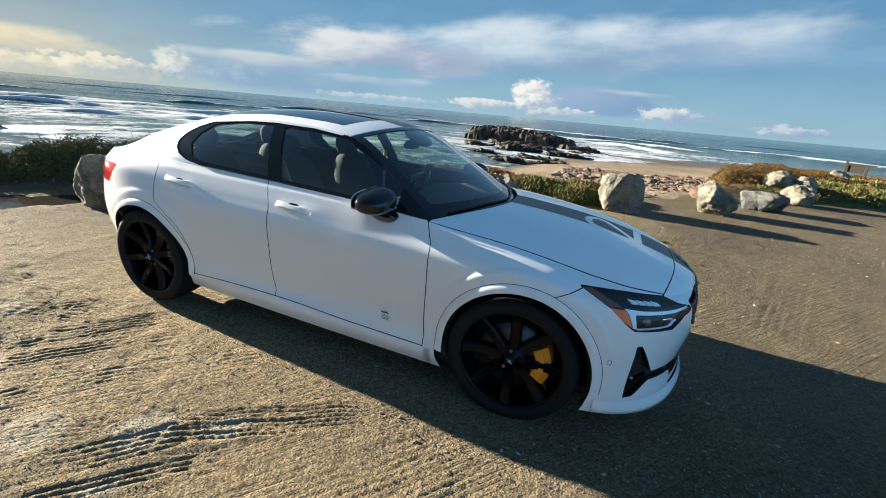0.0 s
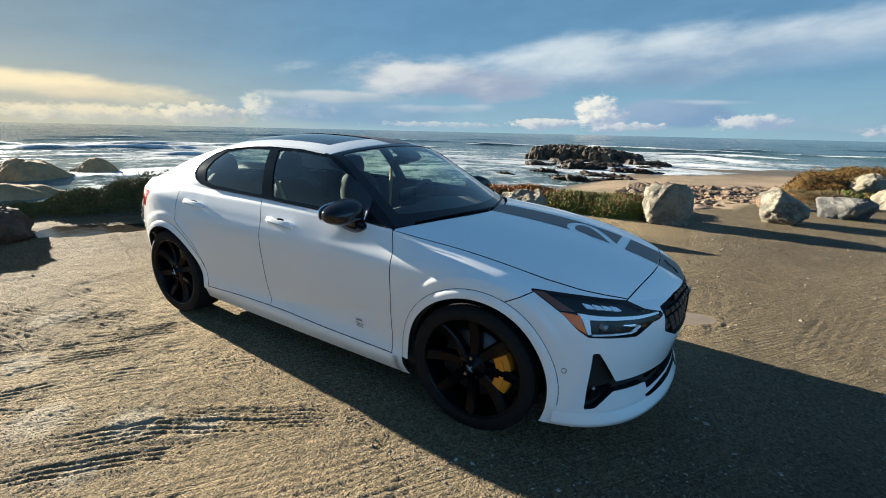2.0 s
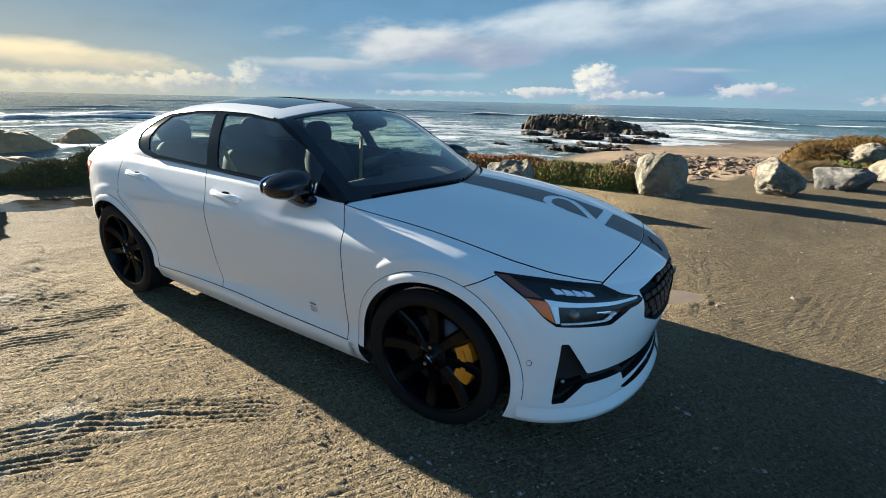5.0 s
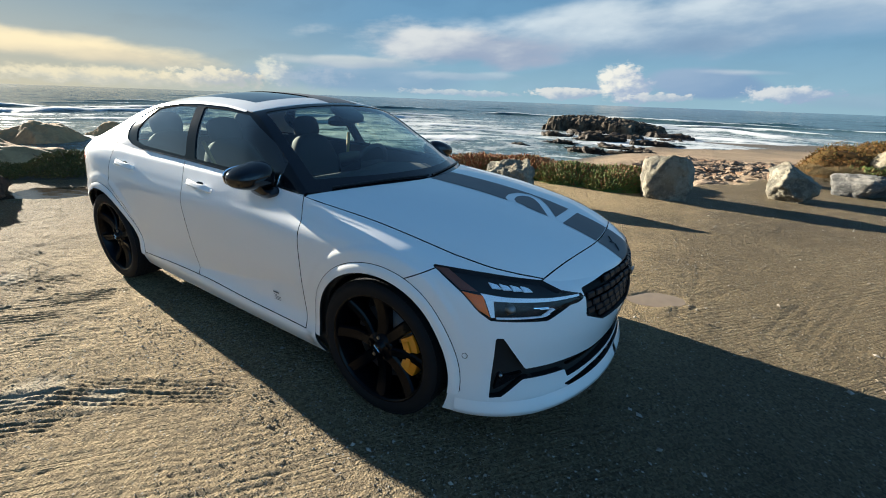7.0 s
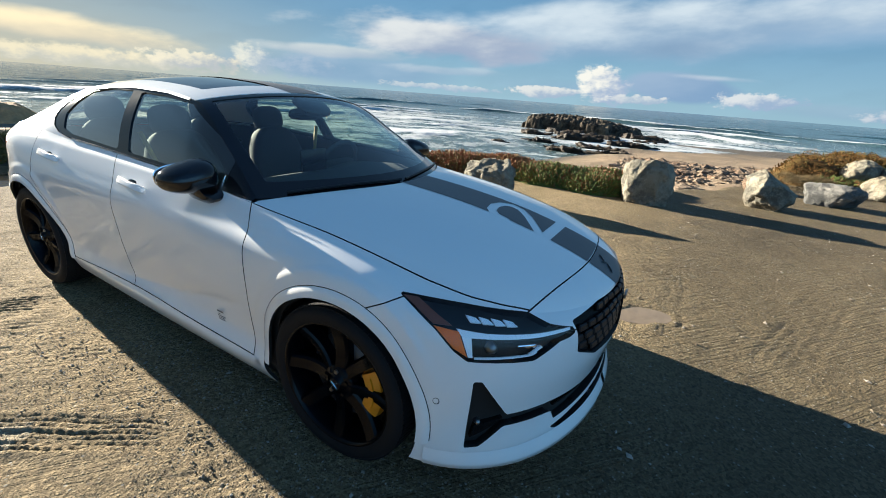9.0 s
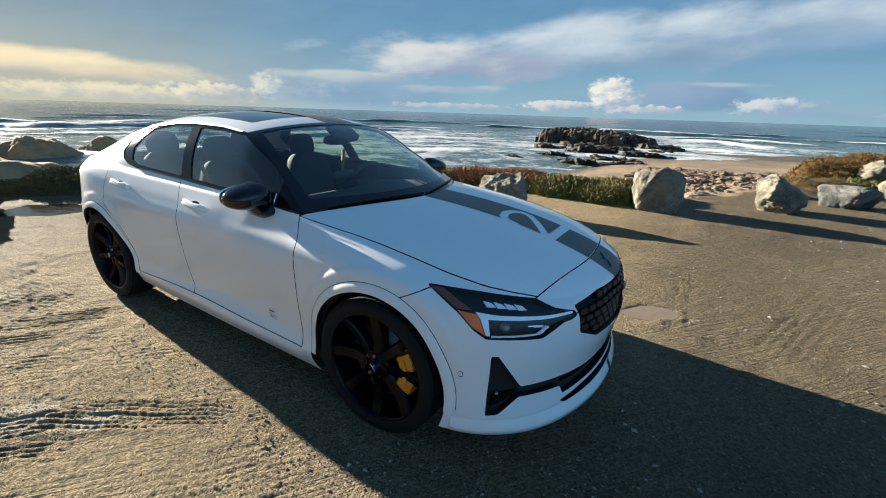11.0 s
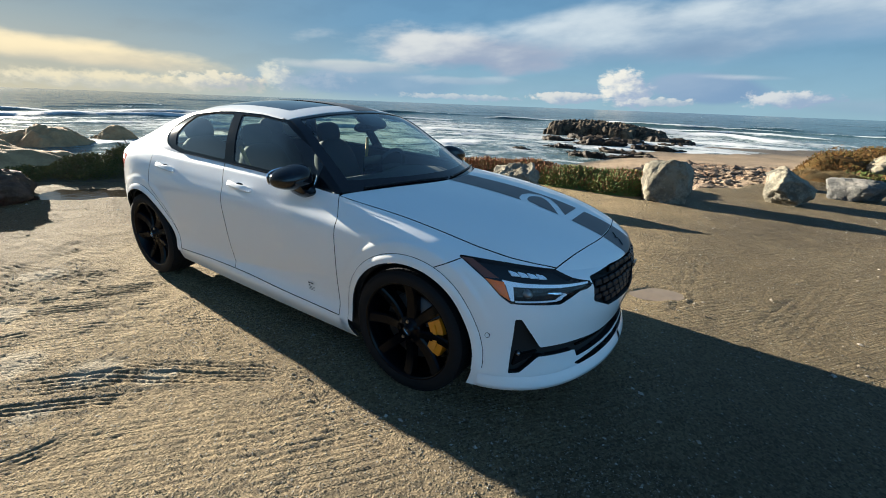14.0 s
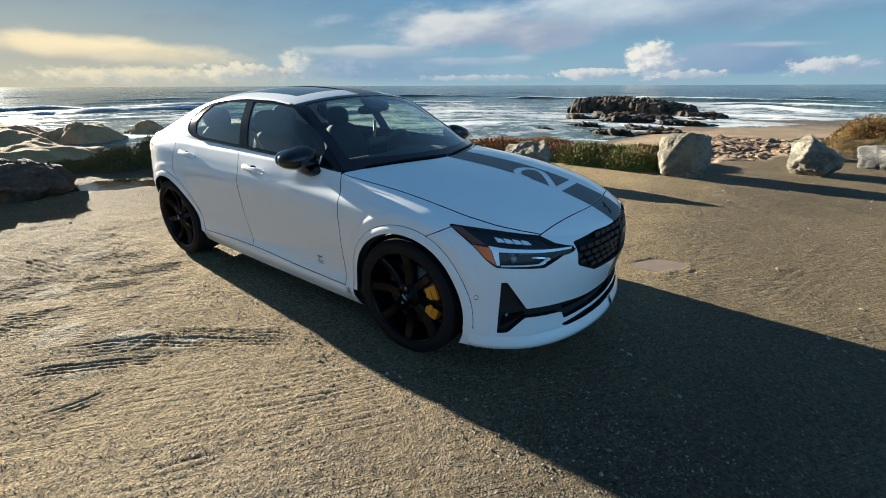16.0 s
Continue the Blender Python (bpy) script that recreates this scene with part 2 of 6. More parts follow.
LENS = glass("lamp_lens", (0.9, 0.92, 0.94), 0.5)
ROOF_GLASS = simple("roof_glass", (0.012, 0.013, 0.015), 0.04, 0.0, 0.05, 20, coat=0.6)


# ---- mesh tools ----
def curve(*pairs):
    """A smooth function through the given (x, value) pairs, without overshoot."""
    px, py = np.array(sorted(pairs), float).T
    h, d = np.diff(px), np.diff(py) / np.diff(px)
    m = np.zeros(len(px))
    m[0], m[-1] = d[0], d[-1]
    for i in range(1, len(px) - 1):
        if d[i - 1] * d[i] > 0:
            a, b = 2 * h[i] + h[i - 1], h[i] + 2 * h[i - 1]
            m[i] = (a + b) / (a / d[i - 1] + b / d[i])

    def f(x):
        x = np.clip(np.asarray(x, float), px[0], px[-1])
        i = np.clip(np.searchsorted(px, x) - 1, 0, len(h) - 1)
        t = (x - px[i]) / h[i]
        return (py[i] * (1 + 2 * t) * (1 - t) ** 2 + m[i] * h[i] * t * (1 - t) ** 2 + py[i + 1] * t * t * (3 - 2 * t) + m[i + 1] * h[i] * t * t * (t - 1))

    return f


def poly_far(u, v, corners, round_by=0.0):
    """Signed distance to a polygon in a plane, below 0 inside."""
    p = np.stack([np.asarray(u, float), np.asarray(v, float)], -1)
    c = np.array(corners, float)
    best, inside = np.full(len(p), 1e9), np.zeros(len(p), bool)
    for a, b in zip(c, np.roll(c, -1, 0)):
        e, w = b - a, p - a
        t = np.clip((w @ e) / (e @ e), 0, 1)
        best = np.minimum(best, np.linalg.norm(w - t[:, None] * e, axis=1))
        cross = ((a[1] <= p[:, 1]) != (b[1] <= p[:, 1]))
        with np.errstate(divide="ignore", invalid="ignore"):
            xs = a[0] + (p[:, 1] - a[1]) * e[0] / (e[1] if abs(e[1]) > 1e-12 else 1e-12)
        inside ^= cross & (p[:, 0] < xs)
    return np.where(inside, -best, best) - round_by


class Sheet:
    """A curved surface as vertices and faces, which can be cut along lines."""

    def __init__(self, v, faces):
        self.v, self.faces, self.dark_from = np.asarray(v, float), faces, None

    @classmethod
    def grid(cls, p):
        """From an array of rows and columns of points."""
        a, b = p.shape[:2]
        i = np.arange(a * b).reshape(a, b)
        q = np.stack([i[:-1, :-1], i[1:, :-1], i[1:, 1:], i[:-1, 1:]], -1).reshape(-1, 4)
        return cls(p.reshape(-1, 3), [tuple(r) for r in q.tolist()])

    def keep(self, far):
        """The part where far > 0."""
        far = far(self.v) if callable(far) else far
        good = far > 0
        cut, made, faces, extra = {}, {}, [], []

        def old(i):
            if i not in made:
                made[i] = len(made)
            return made[i]

        points = []

        def between(i, j):
            key = (i, j) if i < j else (j, i)
            if key not in cut:
                a, b = key
                t = far[a] / (far[a] - far[b])
                cut[key] = len(points)
                points.append(self.v[a] + t * (self.v[b] - self.v[a]))
            return -1 - cut[key]

        for f in self.faces:
            n = sum(bool(good[i]) for i in f)
            if n == len(f):
                faces.append(f)
            elif n:
                out = []
                for i, j in zip(f, f[1:] + f[:1]):
                    if good[i]:
                        out.append(i)
                    if good[i] != good[j]:
                        out.append(between(i, j))
                if len(out) > 2:
                    faces.append(tuple(out))
        used = sorted({i for f in faces for i in f if i >= 0})
        at = {i: k for k, i in enumerate(used)}
        at.update({-1 - k: len(used) + k for k in range(len(points))})
        v = np.concatenate([self.v[used], np.array(points).reshape(-1, 3)])
        return Sheet(v, [tuple(at[i] for i in f) for f in faces])

    def normals(self):
        n = np.zeros_like(self.v)
        for f in self.faces:
            a, b, c = self.v[f[0]], self.v[f[1]], self.v[f[2]]
            d = self.v[f[-1]]
            k = np.cross(c - a, d - b) if len(f) > 3 else np.cross(b - a, c - a)
            for i in f:
                n[i] += k
        return n / np.maximum(np.linalg.norm(n, axis=1, keepdims=True), 1e-12)

    def moved(self, by):
        return Sheet(self.v + self.normals() * by, self.faces)

    def flipped(self):
        out = Sheet(self.v * (1, -1, 1), [f[::-1] for f in self.faces])
        out.dark_from = self.dark_from
        return out

    def __add__(self, other):
        k = len(self.v)
        return Sheet(np.concatenate([self.v, other.v]), self.faces + [tuple(i + k for i in f) for f in other.faces])

    def lipped(self, depth, dark=False):
        """With its rim turned inwards by depth, so that the sheet reads as a thick panel."""
        n = self.normals()
        count = {}
        for f in self.faces:
            for i, j in zip(f, f[1:] + f[:1]):
                count[(i, j)] = 1
        rim = [e for e in count if (e[1], e[0]) not in count]
        ids = sorted({i for e in rim for i in e})
        if not ids:
            return self
        at = {i: k for k, i in enumerate(ids)}
        k0, k1 = len(self.v), len(self.v) + len(ids)
        v = np.concatenate([self.v, self.v[ids], self.v[ids] - n[ids] * depth])
        out = Sheet(v, self.faces + [(k0 + at[j], k0 + at[i], k1 + at[i], k1 + at[j]) for i, j in rim])
        out.dark_from = len(self.faces) if dark else None
        return out


def mesh_of(name, v, faces, mat, smooth=True):
    me = bpy.data.meshes.new(name)
    me.from_pydata([tuple(p) for p in np.asarray(v, float).tolist()], [], faces)
    me.materials.append(mat)
    if smooth:
        me.shade_smooth()
    me.update()
    return me


def part(name, shape, mat, parent, label="", smooth=True):
    """A Sheet or a bmesh as ONE mesh object under a thing or a part."""
    if isinstance(shape, Sheet):
        me = mesh_of(name, shape.v, shape.faces, mat, smooth)
        if shape.dark_from is not None:
            me.materials.append(INNER_BLACK)
            me.polygons.foreach_set("material_index", [int(k >= shape.dark_from) for k in range(len(shape.faces))])
    else:
        me = bpy.data.meshes.new(name)
        shape.to_mesh(me)
        shape.free()
        me.materials.append(mat)
        if smooth:
            me.shade_smooth()
    ob = new(name, me)
    if parent:
        ob.parent = parent
        ob.matrix_parent_inverse = Matrix()
    if label:
        tagged(ob, label)
    return ob


def thing(name, label, category, group="", kind="", at=None):
    ob = new(name)
    ob.empty_display_size = 0.2
    tagged(ob, label, category, group, kind)
    if at is not None:
        ob.matrix_basis = at
    return ob


def lathe(profile, steps, axis="y", turn=2 * math.pi):
    """A Sheet turned about an axis from (radius, along) pairs."""
    p = np.array(profile, float)
    a = np.linspace(0, turn, steps + 1)
    ca, sa = np.cos(a)[:, None], np.sin(a)[:, None]
    r, h = p[None, :, 0], p[None, :, 1]
    one = np.ones_like(ca)
    xyz = (r * ca, h * one, r * sa) if axis == "y" else (r * ca, r * sa, h * one)
    return Sheet.grid(np.stack(xyz, -1))


def box(lo, hi, bevel=0.01, seg=2):
    bm = bmesh.new()
    bmesh.ops.create_cube(bm, size=1)
    lo, hi = Vector(lo), Vector(hi)
    for v in bm.verts:
        v.co = Vector([(lo[i] + hi[i]) / 2 + v.co[i] * (hi[i] - lo[i]) for i in range(3)])
    if bevel:
        bmesh.ops.bevel(bm, geom=bm.edges[:], offset=bevel, segments=seg, affect="EDGES", profile=0.6)
    return bm


def tube(points, radius, sides=8, close=True):
    """A Sheet swept along points; radius may be one number or one per point."""
    p = np.array(points, float)
    r = np.broadcast_to(np.asarray(radius, float), (len(p),))
    d = np.gradient(p, axis=0)
    d /= np.linalg.norm(d, axis=1, keepdims=True)
    ref = np.array((0, 0, 1.0)) if abs(d[:, 2]).max() < 0.95 else np.array((0.37, 0.93, 0.1))
    s = np.cross(d, ref)
    s /= np.linalg.norm(s, axis=1, keepdims=True)
    u = np.cross(s, d)
    a = np.linspace(0, 2 * np.pi, sides + 1)
    g = p[:, None] + r[:, None, None] * (np.cos(a)[None, :, None] * s[:, None] + np.sin(a)[None, :, None] * u[:, None])
    out = Sheet.grid(g)
    if close:
        k = len(out.v)
        out = Sheet(np.concatenate([out.v, p[[0, -1]]]), out.faces + [(k, j + 1, j) for j in range(sides)]
                    + [(k + 1, k - sides - 1 + j, k - sides + j) for j in range(sides)])
    return out


def loft(sections):
    return Sheet.grid(np.array(sections, float))


def blob(size, power=2.6, rows=20, cols=32):
    """A rounded-box form."""
    a = np.linspace(-np.pi / 2, np.pi / 2, rows)[:, None]
    b = np.linspace(-np.pi, np.pi, cols + 1)[None, :]
    e = 2 / power
    c = lambda t: np.sign(np.cos(t)) * np.abs(np.cos(t)) ** e
    s = lambda t: np.sign(np.sin(t)) * np.abs(np.sin(t)) ** e
    return Sheet.grid(np.stack([size[0] * c(a) * c(b), size[1] * c(a) * s(b), size[2] * s(a) * np.ones_like(b)], -1))


def placed(sheet, m):
    m = np.array(m)
    return Sheet(sheet.v @ m[:3, :3].T + m[:3, 3], sheet.faces)


# ---- the car: x forward from the front axle, y to its left, z up ----
HUB_Z, AXLE = 0.347, -2.735
# lines that run round the body from tail to nose: height and half width along x, ends, roundness at nose and tail
RINGS = [
    dict(z=curve((-3.7, 0.26), (-3.1, 0.24), (-2.2, 0.20), (-0.4, 0.165), (0.45, 0.195), (0.7, 0.18), (0.95, 0.185)),
         w=curve((-3.2, 0.74), (-2.9, 0.80), (-2.3, 0.84), (-0.5, 0.855), (0.3, 0.900)), f=0.905, r=-3.30, nf=2.0, nr=2.35),
    dict(z=curve((-3.7, 0.33), (-3.1, 0.32), (-2.2, 0.300), (-0.4, 0.255), (0.45, 0.27), (0.95, 0.245)),
         w=curve((-3.2, 0.80), (-2.9, 0.85), (-2.3, 0.875), (-1.3, 0.885), (-0.5, 0.895), (0.3, 0.905)), f=0.905, r=-3.42, nf=2.0, nr=2.35),
    dict(z=curve((-3.7, 0.46), (-3.1, 0.46), (-2.2, 0.42), (-0.4, 0.375), (0.45, 0.385), (0.95, 0.36)),
         w=curve((-3.2, 0.875), (-2.3, 0.872), (-1.3, 0.860), (-0.6, 0.868), (-0.3, 0.89), (0.3, 0.908)), f=0.890, r=-3.62, nf=2.0, nr=2.35),
    dict(z=curve((-3.7, 0.64), (-3.1, 0.65), (-2.2, 0.62), (-0.4, 0.59), (0.45, 0.56), (0.95, 0.535)),
         w=curve((-3.2, 0.885), (-2.7, 0.92), (-2.2, 0.895), (-1.3, 0.882), (-0.6, 0.890), (-0.1, 0.912), (0.3, 0.905)), f=0.924, r=-3.715, nf=2.0, nr=2.35),
    dict(z=curve((-3.7, 0.83), (-3.1, 0.84), (-2.2, 0.82), (-0.4, 0.80), (0.1, 0.785), (0.45, 0.71), (0.95, 0.655)),
         w=curve((-3.2, 0.865), (-2.7, 0.90), (-2.2, 0.900), (-1.3, 0.895), (-0.6, 0.893), (-0.1, 0.905), (0.3, 0.880)), f=0.925, r=-3.715, nf=2.0, nr=2.35),
    dict(z=curve((-3.7, 0.93), (-3.1, 0.978), (-2.2, 0.935), (-0.5, 0.895), (0.1, 0.855), (0.45, 0.77), (0.95, 0.705)),
         w=curve((-3.2, 0.85), (-2.7, 0.858), (-2.2, 0.862), (-1.3, 0.860), (-0.6, 0.842), (-0.1, 0.860), (0.3, 0.835)), f=0.910, r=-3.70, nf=2.0, nr=2.3),
    dict(z=curve((-3.7, 0.995), (-3.3, 1.068), (-3.0, 1.078), (-2.6, 1.085), (-2.3, 1.068), (-1.7, 1.050), (-1.14, 1.030), (-0.6, 0.985), (-0.3, 0.945), (0.1, 0.885),
               (0.45, 0.812), (0.7, 0.765), (0.95, 0.738)),
         w=curve((-3.2, 0.765), (-2.7, 0.778), (-2.2, 0.788), (-1.3, 0.788), (-0.6, 0.785), (-0.1, 0.781), (0.2, 0.755), (0.32, 0.742)), f=0.882, r=-3.66, nf=2.0, nr=2.3),
]
NOSE_FROM, TAIL_FROM = 0.32, -2.85


def ring_points(r, u):
    """Points of one ring for u from 0 (middle of the tail) over 1 and 2 (the sides) to 3 (middle of the nose), y positive."""
    u = np.asarray(u, float)
    th_r, th_f = np.clip(u, 0, 1) * np.pi / 2, np.clip(u - 2, 0, 1) * np.pi / 2
    side = TAIL_FROM + (NOSE_FROM - TAIL_FROM) * np.clip(u - 1, 0, 1)
    x = np.where(u < 1, TAIL_FROM + (r["r"] - TAIL_FROM) * np.cos(th_r) ** (2 / r["nr"]), np.where(u > 2, NOSE_FROM + (r["f"] - NOSE_FROM) * np.sin(th_f) ** (2 / r["nf"]), side))
    y = r["w"](x) * np.where(u < 1, np.sin(th_r) ** (2 / r["nr"]), np.where(u > 2, np.cos(th_f) ** (2 / r["nf"]), 1.0))
    return np.stack([x, y, r["z"](x)], -1)


def across(stack, rows):
    """Smoothly interpolates a stack of lines into so many rows between each two."""
    k = len(stack)
    out = []
    for t in np.linspace(0, k - 1, rows):
        i = min(int(t), k - 2)
        f = t - i
        p = [stack[np.clip(j, 0, k - 1)] for j in (i - 1, i, i + 1, i + 2)]
        m1, m2 = (p[2] - p[0]) * 0.5, (p[3] - p[1]) * 0.5
        out.append(p[1] * (1 + 2 * f) * (1 - f) ** 2 + m1 * f * (1 - f) ** 2 + p[2] * f * f * (3 - 2 * f) + m2 * f * f * (f - 1))
    return np.array(out)


U = np.concatenate([np.linspace(0, 1, 46)[:-1], np.linspace(1, 2, 190)[:-1], np.linspace(2, 3, 84)])
SIDE = Sheet.grid(across([ring_points(r, U) for r in RINGS], 92).transpose(1, 0, 2))      # left half


def character(v):
    """Shoulder crease, flared arches and the hollow above the sill, pressed into the side."""
    x, z = v[:, 0], v[:, 2]
    out = np.zeros(len(v))
    zc = np.interp(x, [-3.2, -2.9, -2.5, -2.2, -1.6, -1.0, -0.6, -0.2], [1.005, 1.028, 1.034, 1.026, 1.014, 0.998, 0.975, 0.94])
    d = z - zc
    out += 0.0065 * np.exp(-np.abs(d) / np.where(d > 0, 0.035, 0.09)) * np.clip((-0.35 - x) / 0.5, 0, 1) * np.clip((x + 3.4) / 0.3, 0, 1)
    for cx in (0.012, AXLE + 0.005):
        far = np.hypot(x - cx, z - HUB_Z) - 0.395
        t = np.clip((0.122 - far) / 0.024, 0, 1)
        out += 0.0075 * t * t * (3 - 2 * t) * np.clip((z - 0.50) / 0.2, 0, 1)
    zs = np.interp(x, [-2.1, -1.55, -1.03, -0.58], [0.335, 0.362, 0.425, 0.519])
    out -= 0.011 * np.exp(-np.abs(z - zs) / 0.06) * np.clip((x + 2.15) / 0.5, 0, 1) * np.clip((-0.48 - x) / 0.25, 0, 1)
    return v + np.stack([0 * x, out, 0 * x], -1)


SIDE = Sheet(character(SIDE.v), SIDE.faces)
if SIDE.normals()[len(SIDE.v) // 2][1] < 0:
    SIDE = Sheet(SIDE.v, [f[::-1] for f in SIDE.faces])


def ring_at(r, x):
    w = float(r["w"](x))
    if x > NOSE_FROM:
        k = min(1.0, (x - NOSE_FROM) / (r["f"] - NOSE_FROM))
        w *= (1 - k ** r["nf"]) ** (1 / r["nf"])
    if x < TAIL_FROM:
        k = min(1.0, (x - TAIL_FROM) / (r["r"] - TAIL_FROM))
        w *= (1 - k ** r["nr"]) ** (1 / r["nr"])
    return w, float(r["z"](x))


TABLE_X, TABLE_Z = np.linspace(-3.75, 0.95, 3200), np.linspace(0.1, 1.1, 320)
TABLE_Y = np.array([np.interp(TABLE_Z, *np.array([ring_at(r, x) for r in RINGS]).T[::-1]) for x in TABLE_X])


def side_y(x, z):
    """Half width of the body at x and z."""
    i = min(max((x - TABLE_X[0]) / (TABLE_X[1] - TABLE_X[0]), 0.0), len(TABLE_X) - 1.001)
    j = min(max((z - TABLE_Z[0]) / (TABLE_Z[1] - TABLE_Z[0]), 0.0), len(TABLE_Z) - 1.001)
    a, b = int(i), int(j)
    u, v = i - a, j - b
    t = TABLE_Y
    return float((t[a, b] * (1 - v) + t[a, b + 1] * v) * (1 - u) + (t[a + 1, b] * (1 - v) + t[a + 1, b + 1] * v) * u)


# the upper edge of the side windows and pillars, and the crown of screen, roof and hatch between them
RAIL_Z = curve((-0.56, 0.992), (-0.85, 1.175), (-1.19, 1.362), (-1.5, 1.394), (-1.8, 1.402), (-2.2, 1.378), (-2.6, 1.305), (-3.0, 1.195), (-3.3, 1.085), (-3.6, 1.012))
RAIL_Y = curve((-0.56, 0.762), (-0.85, 0.680), (-1.19, 0.602), (-1.5, 0.585), (-1.8, 0.582), (-2.2, 0.578), (-2.6, 0.574), (-3.0, 0.570), (-3.3, 0.528), (-3.45, 0.477), (-3.6, 0.395))
CROWN_Z = curve((-0.56, 1.000), (-0.85, 1.225), (-1.19, 1.420), (-1.5, 1.466), (-1.8, 1.478), (-2.2, 1.456), (-2.6, 1.380), (-3.0, 1.262), (-3.3, 1.135), (-3.6, 1.045))
CROWN_X = curve((-0.56, 0.26), (-0.85, 0.16), (-1.19, 0.085), (-1.8, 0.0), (-2.6, -0.03), (-3.6, -0.05))


def crown(x, q):
    """A point of screen, roof or hatch: x along the rail, q from -1 (right) to 1 (left)."""
    x, q = np.broadcast_arrays(np.asarray(x, float), np.asarray(q, float))
    return np.stack([x + CROWN_X(x) * (1 - q * q), q * RAIL_Y(x), RAIL_Z(x) + (CROWN_Z(x) - RAIL_Z(x)) * (1 - np.abs(q) ** 2.3)], -1)


def crown_sheet(x0, x1, *cuts, rows=60):
    """Screen, roof or hatch between two stations of the rail, less what the cuts (functions of station and q) take away."""
    xs, qs = np.linspace(x0, x1, rows)[:, None], np.linspace(-1, 1, 81)[None, :]
    flat = Sheet.grid(np.stack(np.broadcast_arrays(xs, qs, 0.0), -1))
    for cut in cuts:
        flat = flat.keep(cut(flat.v[:, 0], flat.v[:, 1]))
    out = Sheet(crown(flat.v[:, 0], flat.v[:, 1]), flat.faces)
    return out if out.normals()[len(out.v) // 2][2] > 0 else Sheet(out.v, [f[::-1] for f in out.faces])



def window_point(x, v):
    """A point between belt line (v=0) and rail (v=1), left side."""
    x, v = np.broadcast_arrays(np.asarray(x, float), np.asarray(v, float))
    by, bz = RINGS[-1]["w"](x), RINGS[-1]["z"](x)
    k = np.clip((x - TAIL_FROM) / (RINGS[-1]["r"] - TAIL_FROM), 0, 1)
    by = by * (1 - k ** RINGS[-1]["nr"]) ** (1 / RINGS[-1]["nr"])
    bulge = 0.022 * np.sin(np.pi * v) * np.clip((RAIL_Z(x) - bz) / 0.3, 0, 1)
    return np.stack([x, by + (RAIL_Y(x) - by) * v + bulge, bz + (RAIL_Z(x) - bz) * v + bulge * 0.3], -1)


FLANK = Sheet.grid(window_point(np.linspace(-3.45, -0.57, 170)[:, None], np.linspace(0, 1, 40)[None, :]))
FLANK = FLANK if FLANK.normals()[len(FLANK.v) // 2][1] > 0 else Sheet(FLANK.v, [f[::-1] for f in FLANK.faces])

HOOD_MID = curve((-0.6, 1.03), (-0.3, 1.016), (0.0, 0.989), (0.3, 0.945), (0.55, 0.886), (0.72, 0.832), (0.84, 0.778), (0.89, 0.748))


def hood_grid():
    """The bonnet between the two belt lines, from the screen to the nose."""
    u = np.concatenate([np.linspace(1.70, 2, 70)[:-1], np.linspace(2, 3, 84)])
    edge = ring_points(RINGS[-1], u)
    rows = []
    for q in np.linspace(0, 1, 60):
        y = edge[:, 1] * q
        x = edge[:, 0] + 0.0 * y
        lift = (HOOD_MID(x) - edge[:, 2]) * (1 - q ** 4.2)
        rows.append(np.stack([x, y, edge[:, 2] + lift], -1))
    return Sheet.grid(np.array(rows))


HOOD = hood_grid()
HOOD = HOOD if HOOD.normals()[len(HOOD.v) // 3][2] > 0 else Sheet(HOOD.v, [f[::-1] for f in HOOD.faces])


# ---- car: panels ----
GAP = 0.0026


def arch_far(v, reach=0.0):
    """Distance outside the nearer wheel opening."""
    a = np.hypot(v[:, 0] - 0.012, v[:, 2] - HUB_Z) - 0.395
    b = np.hypot(v[:, 0] - (AXLE + 0.005), v[:, 2] - HUB_Z) - 0.395
    return np.minimum(a, b) - reach


DOOR_A = curve((0.1, -0.49), (0.32, -0.501), (0.45, -0.507), (0.66, -0.501), (0.85, -0.505), (0.96, -0.552), (1.05, -0.59))
DOOR_B = curve((0.1, -1.562), (0.30, -1.566), (0.47, -1.589), (0.76, -1.585), (0.87, -1.587), (1.0, -1.635), (1.06, -1.665))
DOOR_C = curve((0.1, -2.28), (0.33, -2.288), (0.5, -2.31), (0.65, -2.37), (0.726, -2.46), (0.82, -2.572), (0.924, -2.59), (1.08, -2.605))
SILL = curve((-2.6, 0.300), (-1.9, 0.322), (-1.5, 0.318), (-1.0, 0.298), (-0.4, 0.285))
LAMP = [(-0.560, 0.822), (-0.425, 0.748), (-0.350, 0.688), (-0.285, 0.655), (0.060, 0.640), (0.215, 0.688), (0.275, 0.690), (0.318, 0.699), (0.314, 0.713), (0.165, 0.738), (0.060, 0.770), (-0.257, 0.800)]
FOG = [(-0.245, 0.570), (-0.210, 0.570), (-0.050, 0.408), (0.26, 0.398), (0.52, 0.382), (0.95, 0.385), (0.95, 0.318), (0.52, 0.312), (0.30, 0.306), (0.272, 0.350), (-0.055, 0.366), (-0.185, 0.292), (-0.255, 0.290)]
SLOT = [(0.285, 0.268), (0.50, 0.285), (0.95, 0.292), (0.95, 0.262), (0.52, 0.243), (0.36, 0.240)]
GRILLE = [(-0.47, 0.722), (-0.25, 0.738), (0.25, 0.738), (0.47, 0.722), (0.465, 0.620), (0.335, 0.562), (0.0, 0.548), (-0.335, 0.562), (-0.465, 0.620)]
